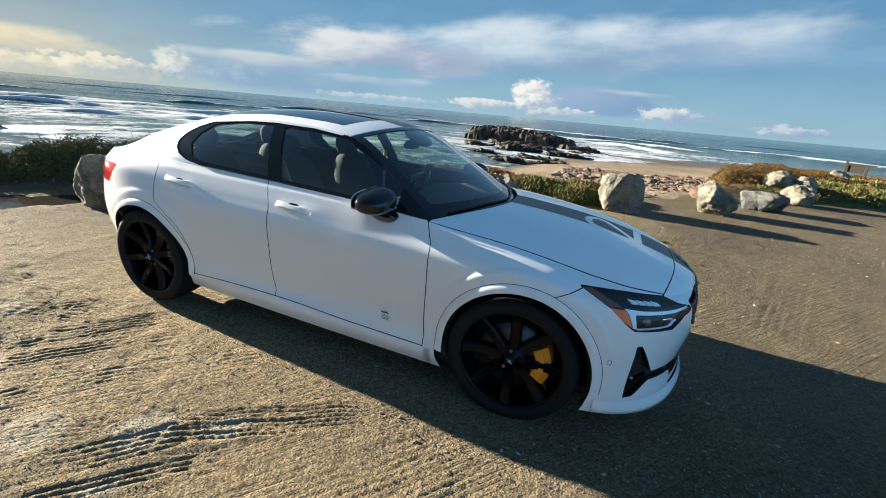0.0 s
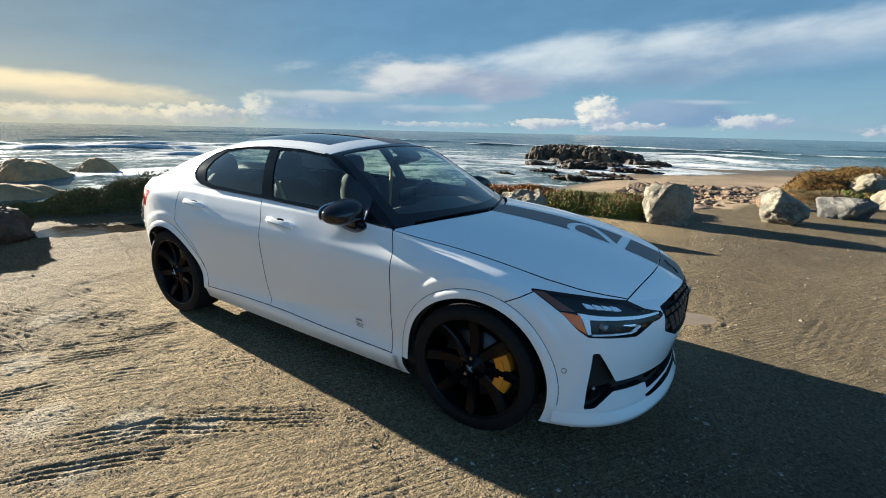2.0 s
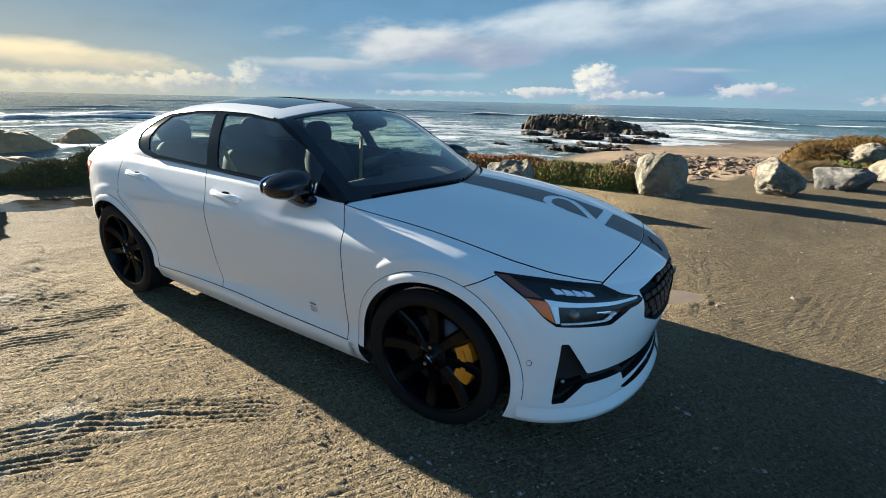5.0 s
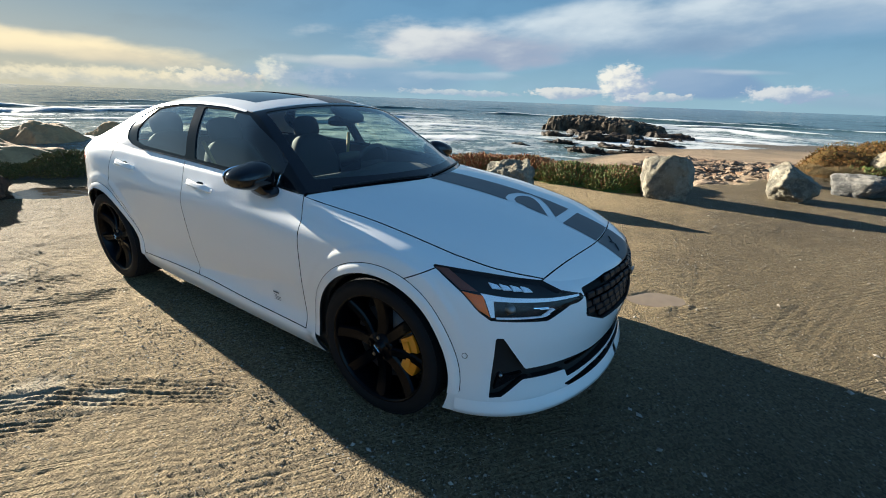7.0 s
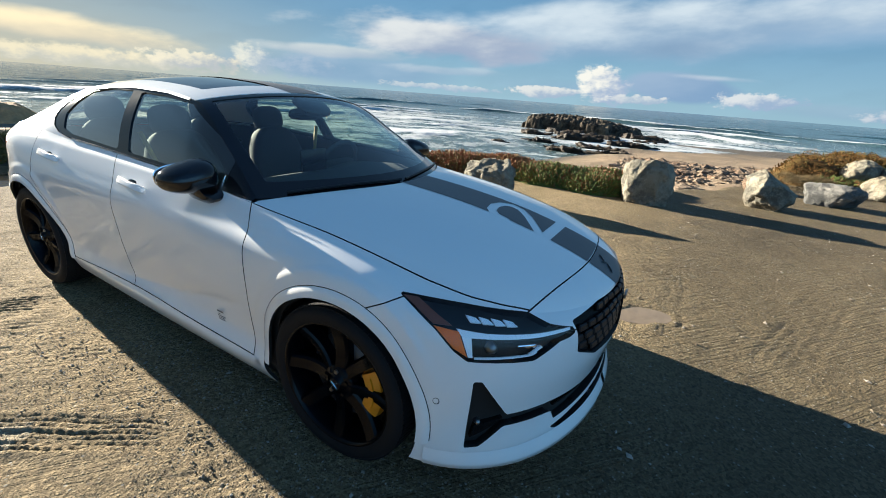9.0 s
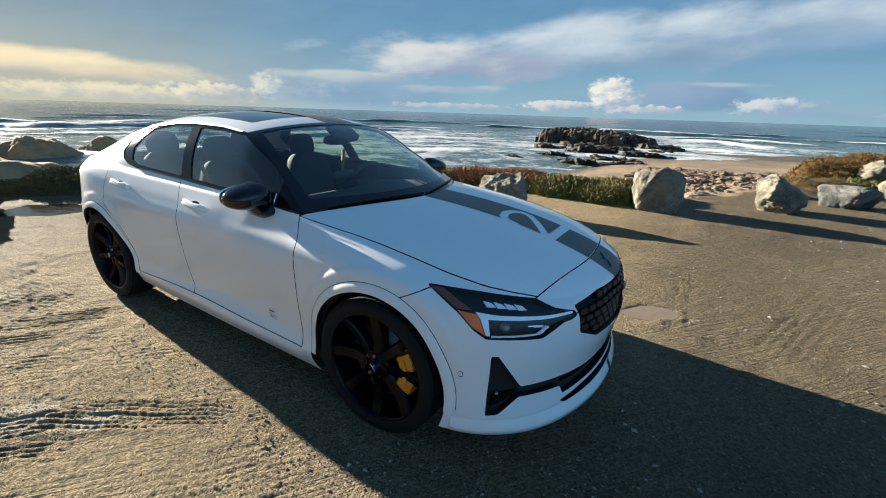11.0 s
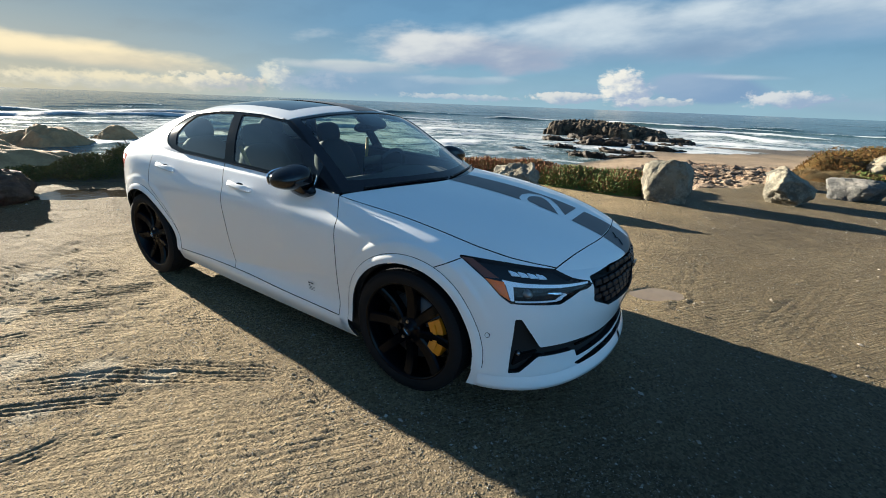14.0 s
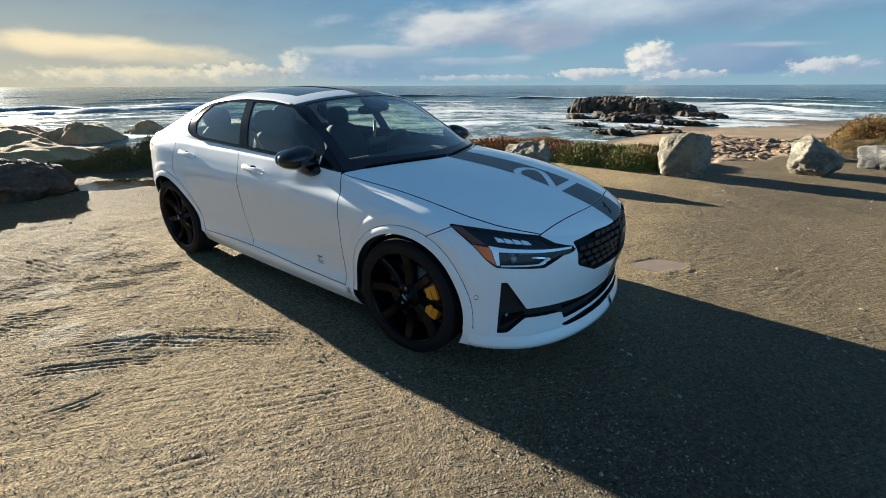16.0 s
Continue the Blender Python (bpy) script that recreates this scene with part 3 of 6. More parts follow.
WINDOWS = [(-0.50, 0.99), (-0.62, 0.995), (-1.127, 1.034), (-1.625, 1.057), (-2.238, 1.076), (-2.38, 1.096), (-2.47, 1.128), (-2.52, 1.170), (-2.53, 1.210), (-2.50, 1.255), (-2.42, 1.302), (-2.30, 1.342), (-1.95, 1.376),
           (-1.767, 1.382), (-1.45, 1.375), (-1.23, 1.352), (-1.215, 1.45), (-0.5, 1.12)]
PANE_F = [(-0.765, 1.040), (-0.775, 1.118), (-0.905, 1.200), (-1.205, 1.342), (-1.45, 1.362), (-1.672, 1.365), (-1.568, 1.075), (-1.2, 1.060)]
PANE_R = [(-1.690, 1.083), (-1.778, 1.366), (-2.05, 1.360), (-2.27, 1.328), (-2.36, 1.262), (-2.39, 1.200), (-2.34, 1.128), (-2.23, 1.105)]
wrap = lambda v: v[:, 0] - v[:, 1]
lamp_far = lambda v: np.where(v[:, 0] > 0.1, poly_far(wrap(v), v[:, 2], LAMP, 0.004), 1.0)
fog_far = lambda v: np.where(v[:, 0] > 0.3, poly_far(wrap(v), v[:, 2], FOG, 0.006), 1.0)
slot_far = lambda v: np.where(v[:, 0] > 0.3, poly_far(wrap(v), v[:, 2], SLOT, 0.004), 1.0)
grille_far = lambda v: np.where(v[:, 0] > 0.5, poly_far(v[:, 1], v[:, 2], GRILLE, 0.012), 1.0)
tail_far = lambda v: np.where(v[:, 0] < -2.9, np.maximum(np.abs(v[:, 2] - 0.918) - 0.076, v[:, 0] + 3.00 + 0.9 * (0.994 - v[:, 2])), 1.0)
seam = lambda v: np.where(v[:, 0] < 0.10, -1.0, np.interp(v[:, 0], [0.10, 0.13, 0.29, 0.40, 0.60, 0.90], [0.70, 0.742, 0.820, 0.765, 0.705, 0.705]) - v[:, 2])
rear_seam = lambda v: np.where(v[:, 0] > -2.9, -1.0, np.interp(v[:, 0], [-3.7, -3.2, -3.0], [0.70, 0.66, 0.60]) - v[:, 2])
hood_cut = lambda v: 0.748 - 0.26 * v[:, 1] ** 2 - v[:, 0]

car = thing("car", "white four-door electric fastback with dark centre stripe, parked on dirt", "car")
BODY = SIDE.keep(lambda v: arch_far(v)).keep(lamp_far).keep(fog_far).keep(slot_far).keep(grille_far).keep(tail_far)


def panel(name, base, *rules, mat=None, label="", depth=0.014, sides=(-1, 1), parent=None):
    """Cuts a panel out of the left half of the body and makes it for both sides."""
    out = []
    for rule in rules:
        base = base.keep(lambda v: rule(v) - GAP)
    base = base.lipped(depth, dark=mat is None)
    for s in sides:
        out.append(part(name, base if s > 0 else base.flipped(), mat or WHITE, parent or car, label))
    return out


ARCH_OUT = 0.047
clear = lambda v: arch_far(v, ARCH_OUT) + GAP
fenders = panel("front_fender", BODY, clear, lambda v: -seam(v), lambda v: v[:, 0] - DOOR_A(v[:, 2]))
panel("front_bumper", BODY, seam, lambda v: arch_far(v, ARCH_OUT) + np.where(v[:, 2] < 0.30, 1, 0) + GAP, lambda v: v[:, 0] - 0.05)
doors_f = panel("front_door", BODY, lambda v: DOOR_A(v[:, 2]) - v[:, 0], lambda v: v[:, 0] - DOOR_B(v[:, 2]), lambda v: v[:, 2] - SILL(v[:, 0]), clear)
doors_r = panel("rear_door", BODY, lambda v: DOOR_B(v[:, 2]) - v[:, 0], lambda v: v[:, 0] - DOOR_C(v[:, 2]), lambda v: v[:, 2] - SILL(v[:, 0]))
panel("sill", BODY, lambda v: SILL(v[:, 0]) - v[:, 2], lambda v: -0.44 - v[:, 0] + 0 * v[:, 2], lambda v: v[:, 0] + 2.36)
panel("rear_quarter", BODY, clear, lambda v: DOOR_C(v[:, 2]) - v[:, 0], lambda v: -rear_seam(v), lambda v: np.where((v[:, 2] < 0.31) & (v[:, 0] > AXLE), -1, 1))
panel("rear_bumper", BODY, rear_seam, clear)
# wheel arch lips, proud of the panels
panel("wheel_arch_trim", BODY, lambda v: ARCH_OUT - arch_far(v), lambda v: v[:, 0] + 1.0, lambda v: v[:, 2] - 0.288)
rear_arch = panel("wheel_arch_trim", BODY, lambda v: ARCH_OUT - arch_far(v), lambda v: -1.0 - v[:, 0], lambda v: v[:, 2] - 0.29)
for ob in [o for o in car.children if o.name.startswith("wheel_arch_trim")]:
    for vert in ob.data.vertices:
        far = abs(math.hypot(vert.co.x - (0.012 if vert.co.x > -1 else AXLE + 0.005), vert.co.z - HUB_Z) - 0.395 - ARCH_OUT)
        vert.co.y += math.copysign(0.010 * min(1, far / 0.02), vert.co.y)

# upper side: white pillar and roof edge, black trim, panes
flank = FLANK
windows_far = lambda v: poly_far(v[:, 0], v[:, 2], WINDOWS, 0.004)
panel("roof_side", flank, windows_far, depth=0.008)
pane_f = lambda v: poly_far(v[:, 0], v[:, 2], PANE_F, 0.006)
pane_r = lambda v: poly_far(v[:, 0], v[:, 2], PANE_R, 0.010)
trim = flank.moved(-0.004)
for ob in panel("window_trim", trim, lambda v: -windows_far(v) + 0.004, lambda v: pane_f(v) + GAP, lambda v: pane_r(v) + GAP, mat=GLOSS_BLACK, label="gloss black window surround", depth=0.02):
    pass
for ob, name in ((pane_f, "front_side_window"), (pane_r, "rear_side_window")):
    for p in panel(name, flank.moved(-0.010), lambda v: -ob(v) + 0.006, mat=SIDE_GLASS, label="tinted glass", depth=0.003):
        p.visible_shadow = False

# bonnet and nose cap
bonnet = HOOD.keep(lambda v: v[:, 0] + 0.62)
screen_line = lambda v: v[:, 0] - (-0.555 + 0.275 * (1 - np.clip(np.abs(v[:, 1]) / 0.76, 0, 1) ** 2))
bonnet = bonnet.keep(screen_line)
whole = bonnet + bonnet.flipped()
bonnet_edge = curve((-0.6, 0.790), (-0.45, 0.783), (-0.352, 0.776), (-0.171, 0.764), (0.008, 0.757), (0.175, 0.746), (0.329, 0.730), (0.45, 0.706), (0.56, 0.655), (0.66, 0.585))
part("bonnet", whole.keep(lambda v: hood_cut(v) - GAP).keep(lambda v: bonnet_edge(v[:, 0]) - np.abs(v[:, 1]) - 0.006).lipped(0.014, True), WHITE, car)
wing = whole.keep(lambda v: np.abs(v[:, 1]) - bonnet_edge(v[:, 0])).keep(lambda v: hood_cut(v) - GAP).keep(lambda v: lamp_far(v * (1, 0, 1) + np.abs(v) * (0, 1, 0)))
for s in (-1, 1):
    part("fender_top", wing.keep(lambda v: s * v[:, 1]).lipped(0.014, True), WHITE, car)
nose = whole.keep(lambda v: -hood_cut(v) - GAP).keep(lambda v: lamp_far(v * (1, 0, 1) + np.abs(v) * (0, 1, 0)))
part("nose_cap", nose.lipped(0.014, True), WHITE, car)

# screen, roof, hatch
inset = lambda x, q: np.minimum(np.minimum(-0.625 - x - 0.02 * q * q, x + 1.150), (0.915 - np.abs(q)) * 0.7)
part("windscreen_border", crown_sheet(-1.182, -0.563, lambda x, q: -inset(x, q)).lipped(0.006), GLOSS_BLACK, car, "black border of the windscreen")
ws = part("windscreen", crown_sheet(-1.19, -0.59, lambda x, q: inset(x, q) + 0.01).moved(-0.004), SCREEN, car, "clear raked windscreen")
ws.visible_shadow = False
STRIPE = (-0.06, 0.215)
roof_hole = lambda x, q: np.minimum(np.minimum(-1.345 - x, x + 2.45), 0.80 - np.abs(q))
part("roof", crown_sheet(-2.56, -1.192, lambda x, q: -roof_hole(x, q)).lipped(0.012), WHITE, car)
part("roof_glass", crown_sheet(-2.56, -1.192, lambda x, q: roof_hole(x, q) - 0.004).moved(-0.002).lipped(0.008), ROOF_GLASS, car, "dark panoramic roof glass")
hatch_hole = lambda x, q: np.minimum(np.minimum(-2.60 - x, x + 3.20), (0.90 - np.abs(q)))
part("tailgate", crown_sheet(-3.45, -2.565, lambda x, q: -hatch_hole(x, q)).lipped(0.012), WHITE, car)
rw = part("rear_window", crown_sheet(-3.45, -2.565, lambda x, q: hatch_hole(x, q) - 0.003).moved(-0.003), SCREEN, car, "tinted rear window")
rw.visible_shadow = False
deck = across([ring_points(RINGS[-1], np.linspace(0, 1.03, 40)), ring_points(RINGS[-1], np.linspace(0, 1.03, 40)) * (1, 0, 1) + (0, 0, 0.02)], 20)
deck = Sheet.grid(deck)
deck = deck if deck.normals()[len(deck.v) // 2][2] > 0 else Sheet(deck.v, [f[::-1] for f in deck.faces])
part("boot_lid", (deck + deck.flipped()).keep(lambda v: -3.30 - v[:, 0]).moved(-0.004).lipped(0.01), WHITE, car)

# stripe decals on bonnet, nose, roof, with the figure left open in the bonnet stripe
FIGURE = [(0.335, -0.070), (0.275, -0.058), (0.235, -0.010), (0.220, 0.065), (0.235, 0.135), (0.278, 0.172), (0.335, 0.160), (0.395, 0.100), (0.455, 0.020), (0.515, -0.065)]


def line_far(v, pts):
    best = np.full(len(v), 9.0)
    for a, b in zip(pts, pts[1:]):
        a, b = np.array(a), np.array(b)
        w = v[:, :2] - a
        t = np.clip(w @ (b - a) / ((b - a) @ (b - a)), 0, 1)
        best = np.minimum(best, np.linalg.norm(w - t[:, None] * (b - a), axis=1))
    return best


band = lambda v: np.minimum(v[:, 1] - STRIPE[0], STRIPE[1] - v[:, 1])
fine = hood_grid()
fine = fine if fine.normals()[len(fine.v) // 3][2] > 0 else Sheet(fine.v, [f[::-1] for f in fine.faces])
fine = (fine + fine.flipped()).keep(lambda v: 0.30 - np.abs(v[:, 1])).keep(screen_line)


def finer(sheet):
    """Every face cut in four."""
    v, mid, faces = [tuple(p) for p in sheet.v], {}, []

    def half(i, j):
        k = (min(i, j), max(i, j))
        if k not in mid:
            mid[k] = len(v)
            v.append(tuple((np.array(v[i]) + np.array(v[j])) / 2))
        return mid[k]

    for f in sheet.faces:
        c = len(v)
        v.append(tuple(np.mean([v[i] for i in f], axis=0)))
        for n, i in enumerate(f):
            faces.append((i, half(i, f[(n + 1) % len(f)]), c, half(f[n - 1], i)))
    return Sheet(v, faces)


decal = finer(fine.keep(band)).moved(0.0016)
base_bar = lambda v: np.abs(v[:, 0] - 0.537) - 0.026
part("bonnet_stripe", decal.keep(lambda v: hood_cut(v) - 0.004).keep(lambda v: line_far(v, FIGURE) - 0.024).keep(base_bar), STRIPE_GREY, car, "matt dark grey stripe with an open figure 2")
part("nose_stripe", decal.keep(lambda v: -hood_cut(v) - 0.004), STRIPE_GREY, car, "matt dark grey stripe")
roof_stripe = crown_sheet(-2.56, -1.192).keep(band).moved(0.0022)
part("roof_stripe", roof_stripe, STRIPE_GREY, car, "matt dark grey stripe")
chin = SIDE + SIDE.flipped()
part("bumper_stripe", chin.keep(lambda v: v[:, 0] - 0.6).keep(band).keep(lambda v: 0.540 - v[:, 2]).keep(lambda v: v[:, 2] - 0.40).moved(0.0016), STRIPE_GREY, car, "matt dark grey stripe")

# dark shell behind the gaps, openings and lamps
shell = SIDE.keep(lambda v: arch_far(v, -0.01)).moved(-0.035)
shell = shell.keep(lambda v: v[:, 2])
part("inner_body", shell + shell.flipped(), INNER_BLACK, car, "dark inner body behind the panels")
floor_pan = box((-3.12, -0.76, 0.19), (0.60, 0.76, 0.26), 0.03)
part("floor_pan", floor_pan, INNER_BLACK, car, "dark underbody")
for x in (0.0, AXLE):
    for s in (-1, 1):
        liner = lathe([(0.375, 0.0), (0.40, -0.03), (0.40, -0.34), (0.10, -0.36)], 40, turn=math.pi)
        part("wheel_liner", placed(liner, Matrix.Translation((x + 0.005, s * 0.862, HUB_Z)) @ Matrix.Diagonal((1, s, 1, 1))), INNER_BLACK, car, "black wheel-arch liner")


# ---- car: lamps, grille, intakes ----
def wrap_x(u, z):
    """The point of the left nose corner whose x - y is u, at height z."""
    lo, hi = -0.6, 0.93
    for _ in range(40):
        m = (lo + hi) / 2
        if m - side_y(m, z) < u:
            lo = m
        else:
            hi = m
    return np.array((lo, side_y(lo, z), z))


def skin(pts, depth):
    """Points (u, z) of the nose corner, sunk by depth."""
    out = []
    for u, z in pts:
        p, a, b = wrap_x(u, z), wrap_x(u - 0.02, z), wrap_x(u + 0.02, z)
        d = b - a
        n = np.array((-d[1], d[0], 0)) / max(np.linalg.norm(d[:2]), 1e-9) if abs(d[:2]).sum() > 1e-6 else np.array((1.0, 0, 0))
        n = n if n[0] > 0 or n[1] > 0 else -n
        out.append(p - n * depth)
    return np.array(out)


def along(pts, n):
    """n points spread along a polyline."""
    p = np.array(pts, float)
    s = np.r_[0, np.cumsum(np.linalg.norm(np.diff(p, axis=0), axis=1))]
    t = np.linspace(0, s[-1], n)
    return np.stack([np.interp(t, s, p[:, k]) for k in range(p.shape[1])], -1)


def patch(corners, depth, thick=0.006, n=14):
    """A curved slab on the nose corner between a lower and an upper line of (u, z)."""
    low, up = along(corners[0], n), along(corners[1], n)
    a, b = skin(low, depth), skin(up, depth)
    rows = [a + (b - a) * t for t in np.linspace(0, 1, 6)]
    sh = Sheet.grid(np.array(rows))
    sh = sh if (sh.normals().mean(0)[:2].sum()) > 0 else Sheet(sh.v, [f[::-1] for f in sh.faces])
    return sh.lipped(thick)


lamp_cut = SIDE.keep(lambda v: -lamp_far(v) + 0.002)
for s in (-1, 1):
    def side(sh):
        return sh if s > 0 else sh.flipped()

    lamp = part("headlight", side(lamp_cut.moved(-0.040).lipped(-0.036)), SATIN_BLACK, car, "black headlight housing")
    part("light_bar", side(patch(([(-0.305, 0.722), (-0.20, 0.718), (0.10, 0.705), (0.308, 0.702)], [(-0.330, 0.746), (-0.20, 0.734), (0.10, 0.718), (0.308, 0.711)]), 0.010)), LAMP_WHITE, lamp, "white daytime running light bar")
    part("light_bar", side(patch(([(-0.280, 0.658), (-0.258, 0.658)], [(-0.308, 0.724), (-0.262, 0.722)]), 0.009)), LAMP_WHITE, lamp, "white daytime running light bar")
    part("light_bar", side(patch(([(-0.25, 0.650), (0.055, 0.645), (0.09, 0.655)], [(-0.25, 0.657), (0.045, 0.652), (0.075, 0.662)]), 0.012)), LAMP_WHITE, lamp, "white daytime running light bar")
    part("light_bar", side(patch(([(0.05, 0.650), (0.12, 0.672)], [(0.035, 0.656), (0.105, 0.680)]), 0.011)), LAMP_WHITE, lamp, "white daytime running light bar")
    part("projector", side(placed(lathe([(0.0, 0.022), (0.012, 0.02), (0.020, 0.008), (0.023, -0.01)], 20), Matrix.Translation(skin([(-0.16, 0.680)], 0.034)[0]) @ Matrix.Rotation(radians(-62), 4, "Z"))), STEEL, lamp, "lamp projector lens")
    part("amber_reflector", side(patch(([(-0.352, 0.690), (-0.285, 0.660)], [(-0.432, 0.748), (-0.318, 0.738)]), 0.008, n=8)), AMBER, lamp, "bright amber reflector")
    part("side_marker", side(patch(([(-0.552, 0.817), (-0.435, 0.753)], [(-0.480, 0.812), (-0.345, 0.752)]), 0.008, n=8)), AMBER_DARK, lamp, "dark amber side marker")
    for k in range(4):
        u = -0.235 + 0.062 * k
        part("light_block", side(patch(([(u - 0.02, 0.763 - 0.005 * k), (u + 0.034, 0.760 - 0.005 * k)], [(u - 0.034, 0.778 - 0.005 * k), (u + 0.012, 0.771 - 0.005 * k)]), 0.010, n=5)), LAMP_WHITE, lamp, "white light block")
    for k in range(3):
        u = -0.02 + 0.04 * k
        part("light_fin", side(patch(([(u, 0.684 - 0.006 * k), (u + 0.10, 0.680 - 0.006 * k)], [(u, 0.688 - 0.006 * k), (u + 0.10, 0.683 - 0.006 * k)]), 0.018, n=6)), CHROME, lamp, "thin chrome fin")
    lens = part("lens", side(lamp_cut.moved(-0.004)), LENS, lamp, "clear lamp cover")
    lens.visible_shadow = False
    # lower intake: sunk black duct with a fin and a small lamp
    fog_cut = SIDE.keep(lambda v: -fog_far(v) + 0.002)
    duct = part("front_intake", side(fog_cut.moved(-0.05).lipped(-0.048)), SATIN_BLACK, car, "black intake slot in the bumper")
    part("fin", side(patch(([(-0.23, 0.315), (-0.08, 0.366)], [(-0.21, 0.372), (-0.05, 0.384)]), 0.016, 0.02, n=8)), GLOSS_BLACK, duct, "gloss black blade")
    part("fog_lamp", side(placed(lathe([(0.0, 0.012), (0.008, 0.010), (0.012, 0.0), (0.013, -0.01)], 16), Matrix.Translation(skin([(-0.19, 0.376)], 0.026)[0]) @ Matrix.Rotation(radians(-50), 4, "Z"))), STEEL, duct, "small round lamp")
    part("bar", side(patch(([(0.30, 0.352), (0.88, 0.356)], [(0.30, 0.360), (0.88, 0.364)]), 0.012, 0.012, n=16)), GLOSS_BLACK, duct, "gloss black bar")
    slot_cut = SIDE.keep(lambda v: -slot_far(v) + 0.002)
    part("lower_slot", side(slot_cut.moved(-0.04).lipped(-0.038)), SATIN_BLACK, car, "dark slot above the lip")
    # front lip
    lip = [(u, 0.0) for u in np.linspace(-0.455, 0.885, 60)]
    foot, top = [], []
    for u, _ in lip:
        z = 0.232 - 0.02 * min(1, max(0, (u + 0.47) / 0.5))
        foot.append(skin([(u, z)], -0.010 - 0.012 * min(1, (u + 0.47) * 1.5))[0])
        top.append(skin([(u, z + 0.040)], -0.002)[0])
    foot, top = np.array(foot), np.array(top)
    foot[:, 2] -= 0.006
    low = foot - (0, 0, 0.022)
    inner = skin([(u, 0.20) for u, _ in lip], 0.05)
    inner[:, 2] = low[:, 2] + 0.004
    sh = Sheet.grid(np.array([inner, low, foot, top * 0.5 + foot * 0.5, top]))
    sh = sh if sh.normals()[180][:2].sum() > 0 else Sheet(sh.v, [f[::-1] for f in sh.faces])
    part("front_lip", side(sh), WHITE, car, "white splitter lip")
    # parking sensor
    p = skin([(-0.415, 0.487)], 0.0005)[0]
    ring = tube([p + 0.0125 * (math.cos(a) * np.array((0.85, -0.25, 0)) + math.sin(a) * np.array((0, 0, 1))) + np.array((0.0012, 0.002, 0)) for a in np.linspace(0, 2 * np.pi, 25)], 0.0014, 6, close=False)
    part("parking_sensor", side(ring), SATIN_BLACK, car, "small round parking sensor")

# grille: dark sunk back with staggered upright cells, and a badge
back = (SIDE + SIDE.flipped()).keep(lambda v: -grille_far(v) + 0.003)
grille = part("grille", back.moved(-0.035).lipped(-0.033), SATIN_BLACK, car, "gloss black grille with upright cells")


def nose_x(y, z):
    lo, hi = 0.33, 0.94
    for _ in range(30):
        m = (lo + hi) / 2
        if side_y(m, z) > abs(y):
            lo = m
        else:
            hi = m
    return lo


for row in range(5):
    z = 0.580 + row * 0.036
    ys = np.arange(-0.45, 0.451, 0.062) + (0.031 if row % 2 else 0)
    for y in ys:
        if poly_far(np.array([y]), np.array([z]), GRILLE)[0] > -0.012:
            continue
        x = nose_x(y, z)
        slope = math.degrees(math.atan2(nose_x(y + 0.02, z) - nose_x(y - 0.02, z), 0.04))
        cell = box((-0.014, -0.027, -0.014), (0.003, 0.027, 0.014), 0.005, 1)
        bmesh.ops.transform(cell, matrix=Matrix.Translation((x - 0.012, y, z)) @ Matrix.Rotation(radians(-slope), 4, "Z") @ Matrix.Rotation(radians(-14), 4, "Y"), verts=cell.verts)
        part("cell", cell, SATIN_BLACK, grille, smooth=False)
badge = box((-0.006, -0.035, -0.012), (0.004, 0.035, 0.012), 0.003)
bmesh.ops.transform(badge, matrix=Matrix.Translation((nose_x(0.05, 0.675) + 0.002, 0.05, 0.675)), verts=badge.verts)
part("badge", badge, STEEL, grille, "small metal badge")
for a, b in (((0.770, 0.100), (0.800, 0.058)), ((0.815, 0.062), (0.850, 0.005)), ((0.792, 0.040), (0.812, 0.062))):
    pts = [np.array((x, y, float(HOOD_MID(x)) + 0.003)) for x, y in along([a, b], 8)]
    part("emblem", tube(pts, [0.0015] + [0.0048] * 6 + [0.0015], 6), GLOSS_BLACK, car, "black star-shaped emblem")

# tail lamps
tail_cut = SIDE.keep(lambda v: -tail_far(v) + 0.002)
for s in (-1, 1):
    t = tail_cut if s > 0 else tail_cut.flipped()
    part("tail_lamp", t.moved(-0.002).lipped(0.02), RED_LENS, car, "red tail lamp")


# ---- car: door furniture, mirrors ----
def flank_frame(x, z):
    """The body's surface at x, z on the left side, as a pose: x along the car, y outwards."""
    p = Vector((x, side_y(x, z), z))
    tx = (Vector((x + 0.02, side_y(x + 0.02, z), z)) - p).normalized()
    tz = (Vector((x, side_y(x, z + 0.02), z + 0.02)) - p).normalized()
    ny = tz.cross(tx).normalized()
    m = Matrix.Identity(4)
    m.col[0][:3], m.col[1][:3], m.col[2][:3], m.col[3][:3] = tx, ny, tx.cross(ny), p
    return m


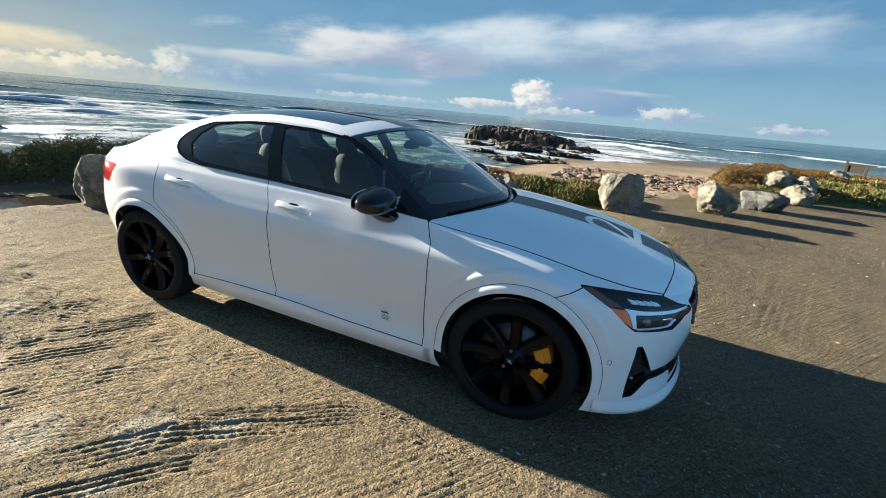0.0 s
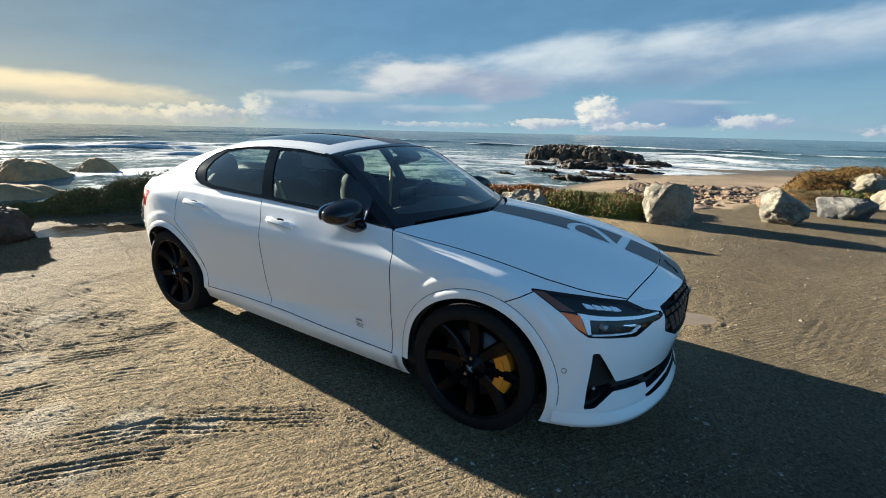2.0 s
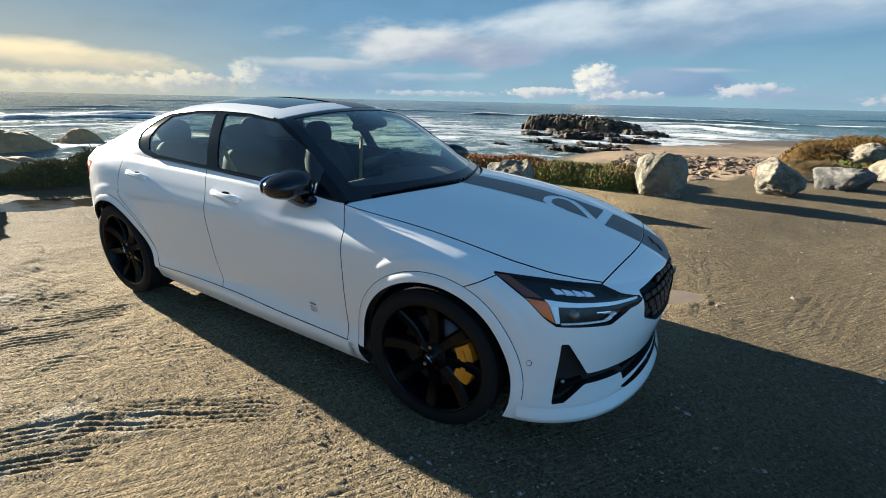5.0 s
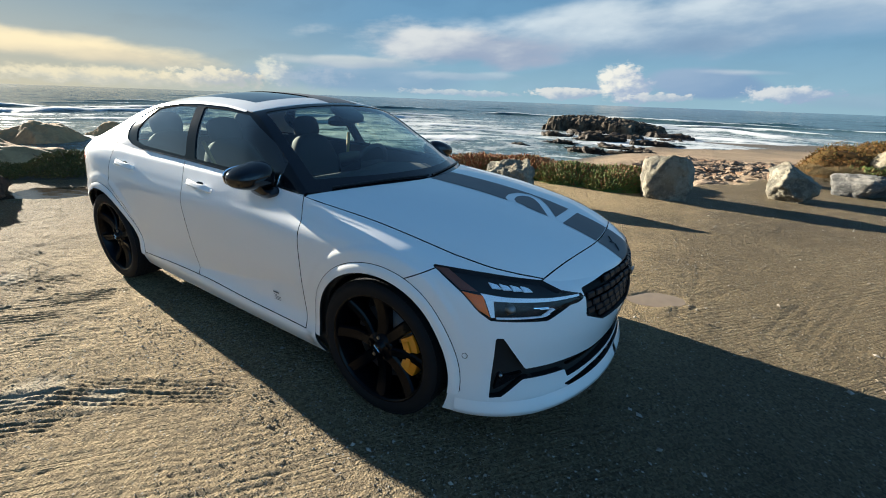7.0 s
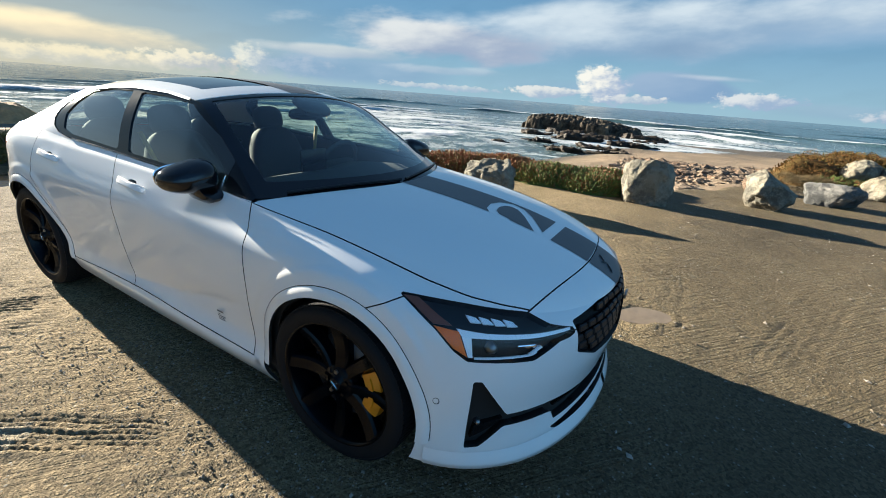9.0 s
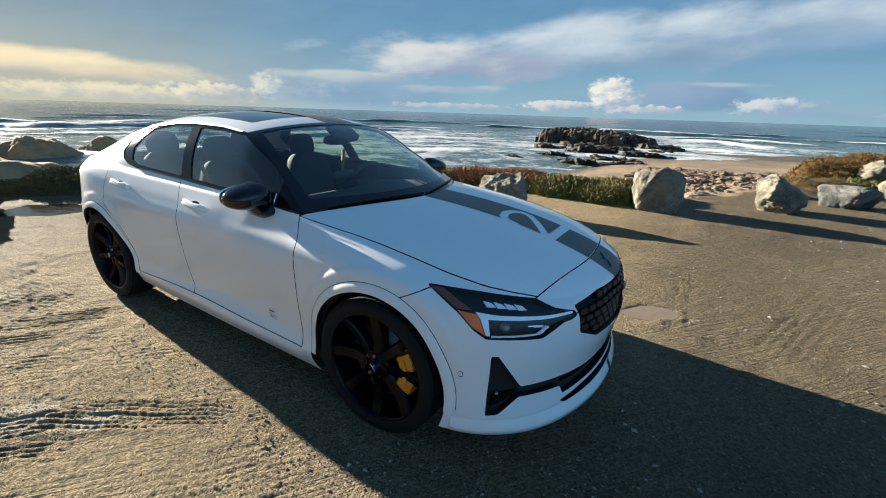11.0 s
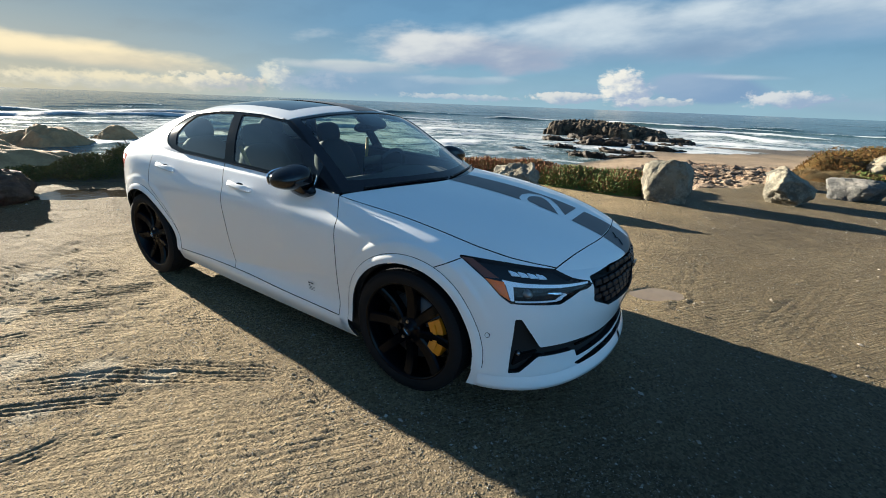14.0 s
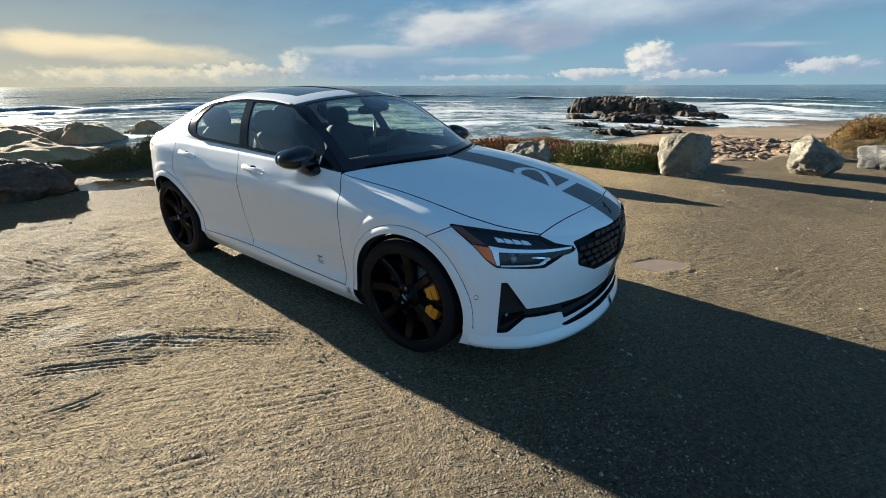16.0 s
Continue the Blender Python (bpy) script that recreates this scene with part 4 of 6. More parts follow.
for s in (-1, 1):
    flip = Matrix.Diagonal((1, s, 1, 1))
    for door, x, z in ((doors_f, -1.405, 0.930), (doors_r, -2.355, 0.955)):
        host = door[0 if s < 0 else 1]
        m = flip @ flank_frame(x, z)
        cup = blob((0.052, 0.0035, 0.020), 2.6, 10, 24)
        part("handle_cup", placed(cup, m @ Matrix.Translation((-0.012, 0.0015, 0.014))), GLOSS_BLACK, host, "dark recess behind the handle")
        grip = blob((0.128, 0.013, 0.018), 6.0, 16, 48)
        grip.v[:, 2] -= 0.006 * np.exp(-(grip.v[:, 0] / 0.045) ** 4) * (grip.v[:, 2] > 0)
        grip.v[:, 1] += 0.016 - 0.05 * (grip.v[:, 0] / 0.128) ** 4 * 0.2
        grip.v[:, 2] -= 0.010 * (grip.v[:, 0] / 0.128)
        gp = part("door_handle", placed(grip, m @ Matrix.Translation((0, 0.004, -0.006))), WHITE, host, "white pull handle")
    # mirror
    shell_m = blob((0.098, 0.116, 0.068), 2.6, 26, 44)
    k = shell_m.v[:, 0] / 0.100
    shell_m.v[:, 2] *= 1 - 0.24 * np.clip(shell_m.v[:, 1] / 0.116, -1, 1)
    shell_m.v[:, 1] *= 1 - 0.10 * np.clip(k, -1, 1)
    shell_m.v[:, 2] *= 1 - 0.16 * np.clip(k, 0, 1)
    at = flip @ pose(-0.825, 0.890, 1.062, 0, 0, 0) @ Matrix.Rotation(radians(-6), 4, "X")
    mirror = part("wing_mirror", placed(shell_m, at), GLOSS_BLACK, car, "gloss black wing mirror")
    foot = loft([[np.array((-0.80 + 0.050 * w * math.cos(a), y, z + 0.020 * w * math.sin(a))) for a in np.linspace(0, 2 * np.pi, 17)] for y, z, w in ((0.77, 0.985, 1.3), (0.81, 0.975, 1.35), (0.85, 0.975, 1.4), (0.885, 0.995, 1.3), (0.91, 1.03, 1.2))])
    part("mirror_foot", Sheet((foot.v * (1, s, 1)), foot.faces if s < 0 else [f[::-1] for f in foot.faces]), GLOSS_BLACK, mirror)
    face = blob((0.005, 0.098, 0.050), 2.8, 14, 32)
    part("mirror_glass", placed(face, at @ Matrix.Translation((-0.098, 0.0, 0.0))), CHROME, mirror, "mirror glass")
    bar = tube([np.array((x, s * (float(RINGS[-1]["w"](x)) + 0.001), float(RINGS[-1]["z"](x)) + 0.010)) for x in np.linspace(-2.22, -0.62, 40)], 0.0035, 6)
    part("belt_moulding", bar, GLOSS_BLACK, car, "thin black belt moulding")
    post = tube([window_point(-0.768, v)[()] * (1, s, 1) + (0, s * 0.004, 0) for v in np.linspace(0.10, 0.50, 8)], 0.002, 6)
    part("quarter_post", post, CHROME, car, "thin bright post of the quarter light")
    # small print low on the front door
    m = flip @ flank_frame(-0.745, 0.395)
    for k, (w, h, z) in enumerate(((0.046, 0.007, 0.024), (0.022, 0.0016, 0.008), (0.058, 0.0016, -0.002), (0.048, 0.0016, -0.012), (0.052, 0.0016, -0.022))):
        mark = box((-0.035, 0.0012, z - h / 2), (-0.035 + w, 0.0028, z + h / 2), 0)
        bmesh.ops.transform(mark, matrix=m, verts=mark.verts)
        part("print_bar", mark, STRIPE_GREY, doors_f[0 if s < 0 else 1], "dark bars of small print", smooth=False)

fin = loft([[np.array((-2.50 + l * t, w * math.sin(math.pi * t) ** 0.7 * side_s, z)) for t in np.linspace(0, 1, 12) for side_s in (1,)] + [np.array((-2.50 + l * t, -w * math.sin(math.pi * t) ** 0.7, z)) for t in np.linspace(1, 0, 12)]
            for z, l, w in ((1.375, 0.18, 0.034), (1.410, 0.15, 0.028), (1.428, 0.11, 0.018), (1.434, 0.06, 0.006))])
part("roof_aerial", fin, GLOSS_BLACK, car, "black shark-fin aerial")
for y0, y1 in ((-0.62, -0.02), (0.02, 0.66)):
    pts = []
    for t in np.linspace(0, 1, 16):
        y = y0 + (y1 - y0) * t
        q = y / 0.73
        c = crown(-0.572 - 0.012 * math.sin(math.pi * t), q)
        pts.append(c + (0.0, 0.0, 0.012))
    part("wiper", tube(pts, 0.007, 8), SATIN_BLACK, car, "black windscreen wiper")
cowl = [crown(-0.555, q) for q in np.linspace(-1, 1, 41)]
cw = Sheet.grid(np.array([np.array(cowl) + (-0.01, 0, -0.004), np.array(cowl) + (0.03, 0, -0.02), np.array(cowl) + (0.09, 0, -0.03)]))
part("cowl", cw if cw.normals()[60][2] > 0 else Sheet(cw.v, [f[::-1] for f in cw.faces]), SATIN_BLACK, car, "black cowl under the wipers")


# ---- car: cabin ----
def seat(x, y, kind):
    s = part(kind, placed(blob((0.26, 0.25, 0.10), 3.2), Matrix.Translation((x, y, 0.50))), SEAT_GREY, car, "dark grey seat")
    b = blob((0.10, 0.24, 0.36), 3.4, 24, 36)
    b.v[:, 1] *= 1 - 0.16 * np.clip(b.v[:, 2] / 0.36, -1, 1)
    part("backrest", placed(b, Matrix.Translation((x - 0.30, y, 0.80)) @ Matrix.Rotation(radians(-18), 4, "Y")), SEAT_GREY, s)
    h = blob((0.055, 0.125, 0.095), 2.8, 16, 28)
    part("headrest", placed(h, Matrix.Translation((x - 0.43, y, 1.20)) @ Matrix.Rotation(radians(-10), 4, "Y")), SEAT_GREY, s)
    return s


for y in (-0.37, 0.37):
    seat(-1.45, y, "front_seat")
    seat(-2.28, y, "rear_seat")
    edge = math.copysign(1, y)
    belt = [np.array((-1.66 + 0.05 * t, edge * (0.66 - 0.10 * t), 1.16 - 0.36 * t)) for t in np.linspace(0, 1, 8)]
    part("seat_belt", tube(belt, 0.014, 6), BELT_GOLD, car, "gold seat belt")
dash = loft([[np.array((x + dx, y, z + dz)) for x, z in ((-0.62, 0.93), (-0.85, 0.985), (-1.02, 0.965), (-1.06, 0.88), (-1.0, 0.70))] for y, dx, dz in ((-0.70, 0, -0.02), (-0.3, 0.0, 0), (0.1, 0, 0), (0.36, -0.01, 0.025), (0.70, 0, -0.02))])
part("dashboard", dash if dash.normals()[12][2] > 0 else Sheet(dash.v, [f[::-1] for f in dash.faces]), TRIM_GREY, car, "dark grey dashboard")
wheel_at = Matrix.Translation((-1.16, 0.37, 0.945)) @ Matrix.Rotation(radians(-66), 4, "Y")
rim_pts = [np.array((0.185 * math.cos(a), 0.185 * math.sin(a), 0)) for a in np.linspace(0, 2 * np.pi, 41)]
sw = part("steering_wheel", placed(tube(rim_pts, 0.016, 10, close=False), wheel_at), TRIM_GREY, car, "dark steering wheel")
part("spoke", placed(blob((0.05, 0.175, 0.012), 3, 10, 24), wheel_at), TRIM_GREY, sw)
part("touchscreen", box((-1.02, -0.10, 0.86), (-0.995, 0.10, 1.10), 0.008), GLOSS_BLACK, car, "upright dark touchscreen")
part("cabin_mirror", placed(blob((0.022, 0.13, 0.035), 3, 12, 28), Matrix.Translation((-1.06, 0.0, 1.305)) @ Matrix.Rotation(radians(20), 4, "Y")), GLOSS_BLACK, car, "inside mirror")
part("mirror_mount", placed(blob((0.10, 0.11, 0.03), 3, 12, 28), Matrix.Translation((-1.03, 0.02, 1.355)) @ Matrix.Rotation(radians(28), 4, "Y")), GLOSS_BLACK, car, "sensor housing at the screen")
for s in (-1, 1):
    lin = Sheet.grid(np.array([[window_point(x, v) * (1, s, 1) - (0, s * 0.05, 0) for v in (0.0, -0.3)] + [np.array((x, s * 0.74, 0.30))] for x in np.linspace(-2.6, -0.62, 12)]))
    part("door_lining", lin, TRIM_GREY, car, "dark door lining")
part("headliner", crown_sheet(-2.55, -1.20, rows=20).moved(-0.035), TRIM_GREY, car, "dark headliner")
part("parcel_shelf", box((-3.25, -0.60, 0.93), (-2.55, 0.60, 0.96), 0.01), TRIM_GREY, car, "dark parcel shelf")
part("cabin_floor", box((-2.7, -0.74, 0.28), (-0.6, 0.74, 0.32), 0.01), TRIM_GREY, car, "dark cabin floor")


# ---- car: wheels ----
def wheel():
    """One wheel at the origin, its outside towards -y."""
    w = part("wheel", lathe([(0.268, -0.012), (0.282, -0.018), (0.300, -0.024), (0.322, -0.022), (0.338, -0.010), (0.346, 0.006), (0.3475, 0.03), (0.3475, 0.19), (0.345, 0.215), (0.325, 0.235), (0.270, 0.23)], 96), RUBBER, None, "")
    rim = part("rim", lathe([(0.280, -0.010), (0.275, -0.016), (0.268, -0.014), (0.262, 0.0), (0.258, 0.03), (0.250, 0.06), (0.245, 0.19), (0.262, 0.225)], 96), RIM_BLACK, w, "black alloy rim")
    for q in range(4):
        for d in (-21, 21):
            a0 = radians(90 * q + 67.5 + d * 0.62)
            a1 = radians(90 * q + 67.5 + d * 1.06)
            c0 = np.array((0.050 * math.cos(a0), 0.012, 0.050 * math.sin(a0)))
            c1 = np.array((0.268 * math.cos(a1), -0.002, 0.268 * math.sin(a1)))
            ax = (c1 - c0) / np.linalg.norm(c1 - c0)
            sd = np.cross(ax, (0, 1, 0))
            secs = []
            for t in np.linspace(0, 1, 10):
                c = c0 + (c1 - c0) * t + np.array((0, 0.022 * math.sin(math.pi * t), 0))
                h = 0.027 + 0.004 * t
                lean = 0.010 * (1 if d > 0 else -1)
                secs.append([c + sd * (h * e) + np.array((0, y, 0)) for e, y in ((-1, 0.055), (-1, 0.010 + lean * 0.6), (-0.72, lean * 0.5), (0.72, -lean * 0.5), (1, 0.010 - lean * 0.6), (1, 0.055), (-1, 0.055))])
            sh = loft(secs)
            part("spoke", sh, RIM_BLACK, rim, "", smooth=False)
    hub = lathe([(0.0, -0.006), (0.026, -0.006), (0.030, -0.002), (0.031, 0.010), (0.070, 0.012), (0.078, 0.022), (0.080, 0.07)], 40)
    part("hub", hub, RIM_BLACK, rim, "black hub cap")
    for e in ((((-0.016, 0.016)), (0.016, -0.013)), ((-0.002, 0.004), (0.015, 0.016)), ((-0.014, -0.012), (-0.004, -0.002))):
        part("emblem", tube([np.array((x, -0.0075, z)) for x, z in along(e, 5)], 0.0016, 5), CHROME, rim, "small silver emblem")
    for k in range(5):
        a = radians(72 * k + 20)
        nut = lathe([(0.0, -0.004), (0.009, -0.004), (0.0105, 0.002), (0.0105, 0.016)], 6)
        part("wheel_nut", placed(nut, Matrix.Translation((0.054 * math.cos(a), 0.008, 0.054 * math.sin(a)))), STEEL if k % 2 else RIM_BLACK, rim, "", smooth=False)
    return w


def tread(parent):
    """Grooves and shoulder blocks of the tyre, as one mesh."""
    v, f = [], []
    for k in range(90):
        a0, a1 = 2 * math.pi * (k + 0.12) / 90, 2 * math.pi * (k + 0.86) / 90
        for y0, y1, r0, r1 in ((-0.008, 0.050, 0.3445, 0.3520), (0.062, 0.100, 0.3490, 0.3525), (0.112, 0.150, 0.3490, 0.3525), (0.162, 0.218, 0.3520, 0.3450)):
            i = len(v)
            for a in (a0, a1):
                for r, y in ((0.338, y0), (r0, y0), (r1, y1), (0.338, y1)):
                    v.append((r * math.cos(a), y, r * math.sin(a)))
            f += [(i, i + 1, i + 2, i + 3), (i + 4, i + 7, i + 6, i + 5), (i + 1, i + 5, i + 6, i + 2), (i, i + 4, i + 5, i + 1), (i + 3, i + 2, i + 6, i + 7)]
    ob = new("tread", mesh_of("tread", v, f, RUBBER, False))
    ob.parent = parent


def wheel_at_place(src, x, s, spin, side_y_at):
    made = {}
    m = Matrix.Translation((x, s * side_y_at, HUB_Z)) @ Matrix.Diagonal((1, -s, 1, 1)) @ Matrix.Rotation(radians(spin), 4, "Y")
    for o in (src, *src.children_recursive):
        made[o] = o.copy()
        scene.collection.objects.link(made[o])
        made[o].parent = made.get(o.parent, car)
    made[src].matrix_basis = m
    return made[src]


first = wheel()
tread(first)
for x in (0.0, AXLE):
    for s in (-1, 1):
        wheel_at_place(first, x, s, 0 if x == 0 else 31, 0.885)
        disc = lathe([(0.06, -0.01), (0.185, -0.01), (0.187, 0.0), (0.187, 0.02), (0.06, 0.02)], 64)
        at = Matrix.Translation((x, s * 0.80, HUB_Z)) @ Matrix.Diagonal((1, -s, 1, 1))
        part("brake_disc", placed(disc, at), DISC_STEEL, car, "steel brake disc")
        if x == 0.0:
            cal = loft([[np.array((r * math.cos(a), y, r * math.sin(a))) for r, y in ((0.120, -0.035), (0.128, -0.048), (0.170, -0.052), (0.205, -0.045), (0.212, -0.02), (0.212, 0.03), (0.12, 0.03), (0.120, -0.035))] for a in np.linspace(radians(-32), radians(33), 14)])
            k = len(cal.v)
            ends = [tuple(range(0, 7)), tuple(range(k - 2, k - 9, -1))]
            c = part("brake_caliper", placed(Sheet(cal.v, cal.faces + ends), at), GOLD, car, "gold front brake caliper", smooth=False)
            for a0, a1 in ((-24, -3), (4, 26)):
                win = loft([[np.array((r * math.cos(radians(a)), y, r * math.sin(radians(a)))) for r, y in ((0.146, -0.049), (0.148, -0.056), (0.172, -0.058), (0.175, -0.05))] for a in np.linspace(a0, a1, 6)])
                part("pad_cover", placed(win, at), GOLD, c, smooth=False)
for o in (first, *first.children_recursive):
    bpy.data.objects.remove(o)


# ---- ground, bluff, beach and sea ----
SEA = -6.3


def value_noise(x, y, seed=0):
    """Smooth noise between -1 and 1."""
    xi, yi = np.floor(x).astype(np.int64), np.floor(y).astype(np.int64)
    fx, fy = x - xi, y - yi
    fx, fy = fx * fx * fx * (fx * (fx * 6 - 15) + 10), fy * fy * fy * (fy * (fy * 6 - 15) + 10)

    def dot(i, j):
        h = (i * 374761393 + j * 668265263 + seed * 974634777) & 0xFFFFFFFF
        h = ((h ^ (h >> 13)) * 1274126177) & 0xFFFFFFFF
        return ((h ^ (h >> 16)) & 0xFFFF) / 32767.5 - 1

    a, b, c, d = dot(xi, yi), dot(xi + 1, yi), dot(xi, yi + 1), dot(xi + 1, yi + 1)
    return (a * (1 - fx) + b * fx) * (1 - fy) + (c * (1 - fx) + d * fx) * fy


def fbm(x, y, octaves=4, seed=0, gain=0.5):
    out, amp = 0, 1.0
    for k in range(octaves):
        out = out + amp * value_noise(x * 2 ** k + 17.3 * k, y * 2 ** k - 9.1 * k, seed + k)
        amp *= gain
    return out


def step(a, b, x):
    t = np.clip((x - a) / (b - a), 0, 1)
    return t * t * (3 - 2 * t)


EDGE = [(-9.5, -400), (-9.2, -8), (-8.9, -1), (-8.4, 1.8), (-6.6, 4.2), (-4.4, 6.3), (-2.0, 7.0), (0.0, 7.2), (0.8, 7.3), (1.3, 8.0), (2.15, 8.6), (2.9, 10.0), (3.8, 12.5), (5.5, 16.5), (9, 23), (16, 30), (45, 52), (400, 300)]


def seaward(x, y):
    """Distance beyond the edge of the bluff, below 0 on the parking area."""
    best, sign = np.full(np.shape(x), 1e9), np.ones(np.shape(x))
    for (ax, ay), (bx, by) in zip(EDGE, EDGE[1:]):
        ex, ey = bx - ax, by - ay
        t = np.clip(((x - ax) * ex + (y - ay) * ey) / (ex * ex + ey * ey), 0, 1)
        px, py = x - ax - t * ex, y - ay - t * ey
        d = np.hypot(px, py)
        side = np.where(ex * (y - ay) - ey * (x - ax) > 0, 1.0, -1.0)
        near = d < best
        best, sign = np.where(near, d, best), np.where(near, side, sign)
    return best * sign


# tyre tracks: two ends, half width, ribs across, depth in metres
TRACKS = [((-2.7, -2.58), (-0.45, -1.08), 0.095, 6, 0.0066), ((-2.0, -2.22), (-0.75, -1.34), 0.06, 3, 0.0060), ((-1.75, -2.55), (-1.02, -1.66), 0.05, 3, 0.0065), ((-1.36, -2.00), (-0.95, -1.70), 0.080, 5, 0.0080),
          ((-1.04, -2.50), (-0.95, -1.80), 0.08, 5, 0.0075), ((-0.93, -2.40), (-0.78, -1.78), 0.06, 4, 0.0070), ((-1.27, -2.55), (-1.40, -2.05), 0.07, 4, 0.0080), ((-0.95, -2.35), (0.05, -1.02), 0.22, 11, 0.0034),
          ((-0.50, -2.30), (0.35, -1.02), 0.18, 9, 0.0032), ((0.02, -2.30), (0.95, -1.05), 0.17, 8, 0.0030), ((-0.70, -1.43), (-0.28, -1.66), 0.085, 4, 0.0070), ((0.20, -1.47), (0.62, -1.69), 0.085, 4, 0.0070),
          ((-3.35, -2.35), (-2.20, -0.78), 0.12, 6, 0.0075), ((-3.1, -2.4), (-1.95, -0.95), 0.08, 4, 0.0080), ((-4.8, -1.95), (-2.6, -1.20), 0.10, 4, 0.0090), ((-4.2, -1.2), (-1.9, -0.95), 0.10, 4, 0.0070),
          ((-6.0, -2.4), (-2.9, -1.75), 0.11, 4, 0.0090), ((-3.9, -2.2), (-2.8, -0.9), 0.09, 4, 0.0070), ((-2.3, -1.95), (-1.45, -1.0), 0.12, 6, 0.0060), ((-2.0, -2.6), (-1.2, -1.55), 0.09, 5, 0.0055), ((-2.6, -2.45), (-1.75, -1.25), 0.10, 5, 0.0060),
          ((1.13, 0.9), (1.20, 3.2), 0.05, 2, 0.0055), ((1.25, 0.9), (1.27, 3.2), 0.05, 2, 0.0055), ((1.75, 1.0), (2.85, 3.7), 0.17, 5, 0.0050), ((1.0, 0.85), (1.60, 2.15), 0.07, 2, 0.0055),
          ((1.40, 2.2), (1.95, 1.3), 0.08, 2, 0.0055), ((2.6, 1.6), (3.6, 3.4), 0.12, 3, 0.0035)]
PUDDLES = [((0.99, 1.37), (0.20, 0.12), 32), ((-6.68, -0.02), (0.92, 0.40), 50)]


def puddle_depth(x, y):
    out = np.zeros(np.shape(x))
    for (cx, cy), (a, b), turn in PUDDLES:
        c, s = math.cos(radians(turn)), math.sin(radians(turn))
        u, v = ((x - cx) * c + (y - cy) * s) / a, (-(x - cx) * s + (y - cy) * c) / b
        r = np.hypot(u, v) + 0.35 * value_noise(x * 5, y * 5, 3)
        out = np.maximum(out, 0.016 * (1 - step(0.7, 1.35, r)))
    return out


def height(x, y):
    d = seaward(x, y) + 0.38 * fbm(x * 0.5, y * 0.5, 3, 5)
    z = -4.9 * (1 - np.exp(-(np.maximum(d, 0) / 2.8) ** 1.5)) - 1.25 * step(12, 74, d) - 4.0 * step(72, 140, d)
    z = z + step(1, 8, d) * (0.35 * fbm(x * 0.16, y * 0.16, 4, 7)) * (1 - 0.75 * step(25, 45, d))
    z = z - 1.15 * step(20, 40, d) * step(-8, -20, x) * np.maximum(step(30, 46, y), step(-22, -32, x))
    lot = 1 - step(-1.5, 1.5, d)
    near = np.exp(-((x + 1) ** 2 + (y - 0.5) ** 2) / 160)
    rough = 0.010 * fbm(x * 1.1, y * 1.1, 3, 21) + near * (0.0026 * (1 + 1.5 * step(-1.2, -3.0, x)) * fbm(x * 8, y * 11, 4, 22) + 0.0030 * np.abs(fbm(x * 16 - y * 9, y * 24 + x * 9, 2, 23)))
    z = z + lot * (0.012 * fbm(x * 0.3, y * 0.3, 2, 20) + rough)
    for (ax, ay), (bx, by), w, ribs, deep in TRACKS:
        L = math.hypot(bx - ax, by - ay)
        ex, ey = (bx - ax) / L, (by - ay) / L
        s = (x - ax) * ex + (y - ay) * ey
        t = -(x - ax) * ey + (y - ay) * ex + 0.03 * np.sin(s * 1.3 + ax) + 0.012 * value_noise(x * 6, y * 6, 31)
        inside = step(0, 0.4, s) * step(0, 0.4, L - s) * (1 - step(w * 0.9, w * 1.1, np.abs(t)))
        patchy = np.clip(0.70 + 0.55 * fbm(s * 2.3 + ax * 3, t * 3, 3, 33), 0.1, 1.3)
        groove = 0.5 + 0.5 * np.cos(2 * np.pi * t / (2 * w) * ribs)
        lug = 0.5 + 0.5 * np.sign(np.sin(2 * np.pi * (s + 0.5 * np.abs(t)) / 0.045))
        z = z - deep * inside * patchy * (0.12 + 0.88 * groove ** 2.2 - 0.22 * lug * (groove < 0.5))
        z = z + 0.4 * deep * patchy * step(0, 0.4, s) * step(0, 0.4, L - s) * np.exp(-((np.abs(t) - w * 1.15) / 0.02) ** 2)
    pool = puddle_depth(x, y) / 0.016
    return z * (1 - pool) - 0.016 * pool


def fast_grid(name, P, mat, smooth=True):
    """A mesh from an array of rows and columns of points."""
    a, b = P.shape[:2]
    i = np.arange(a * b, dtype=np.int32).reshape(a, b)
    q = np.stack([i[:-1, :-1], i[1:, :-1], i[1:, 1:], i[:-1, 1:]], -1).reshape(-1)
    me = bpy.data.meshes.new(name)
    me.vertices.add(a * b)
    me.vertices.foreach_set("co", P.reshape(-1).astype(np.float32))
    me.loops.add(len(q))
    me.loops.foreach_set("vertex_index", q)
    me.polygons.add(len(q) // 4)
    me.polygons.foreach_set("loop_start", np.arange(0, len(q), 4, dtype=np.int32))
    me.update(calc_edges=True)
    me.materials.append(mat)
    if smooth:
        me.shade_smooth()
    return me


def steps(*spans):
    """Growing or even grid lines: (from, to, step at from, step at to) one after another."""
    out = []
    for a, b, s0, s1 in spans:
        n = max(2, int(round(abs(b - a) / ((s0 + s1) / 2 if abs(s0 - s1) < 1e-9 else (s1 - s0) / math.log(s1 / s0)))))
        t = np.linspace(0, 1, n + 1)
        if abs(s0 - s1) < 1e-9:
            x = a + (b - a) * t
        else:
            g = s1 / s0
            x = a + (b - a) * (g ** t - 1) / (g - 1)
        out.append(x if not out else x[1:])
    return np.concatenate(out)


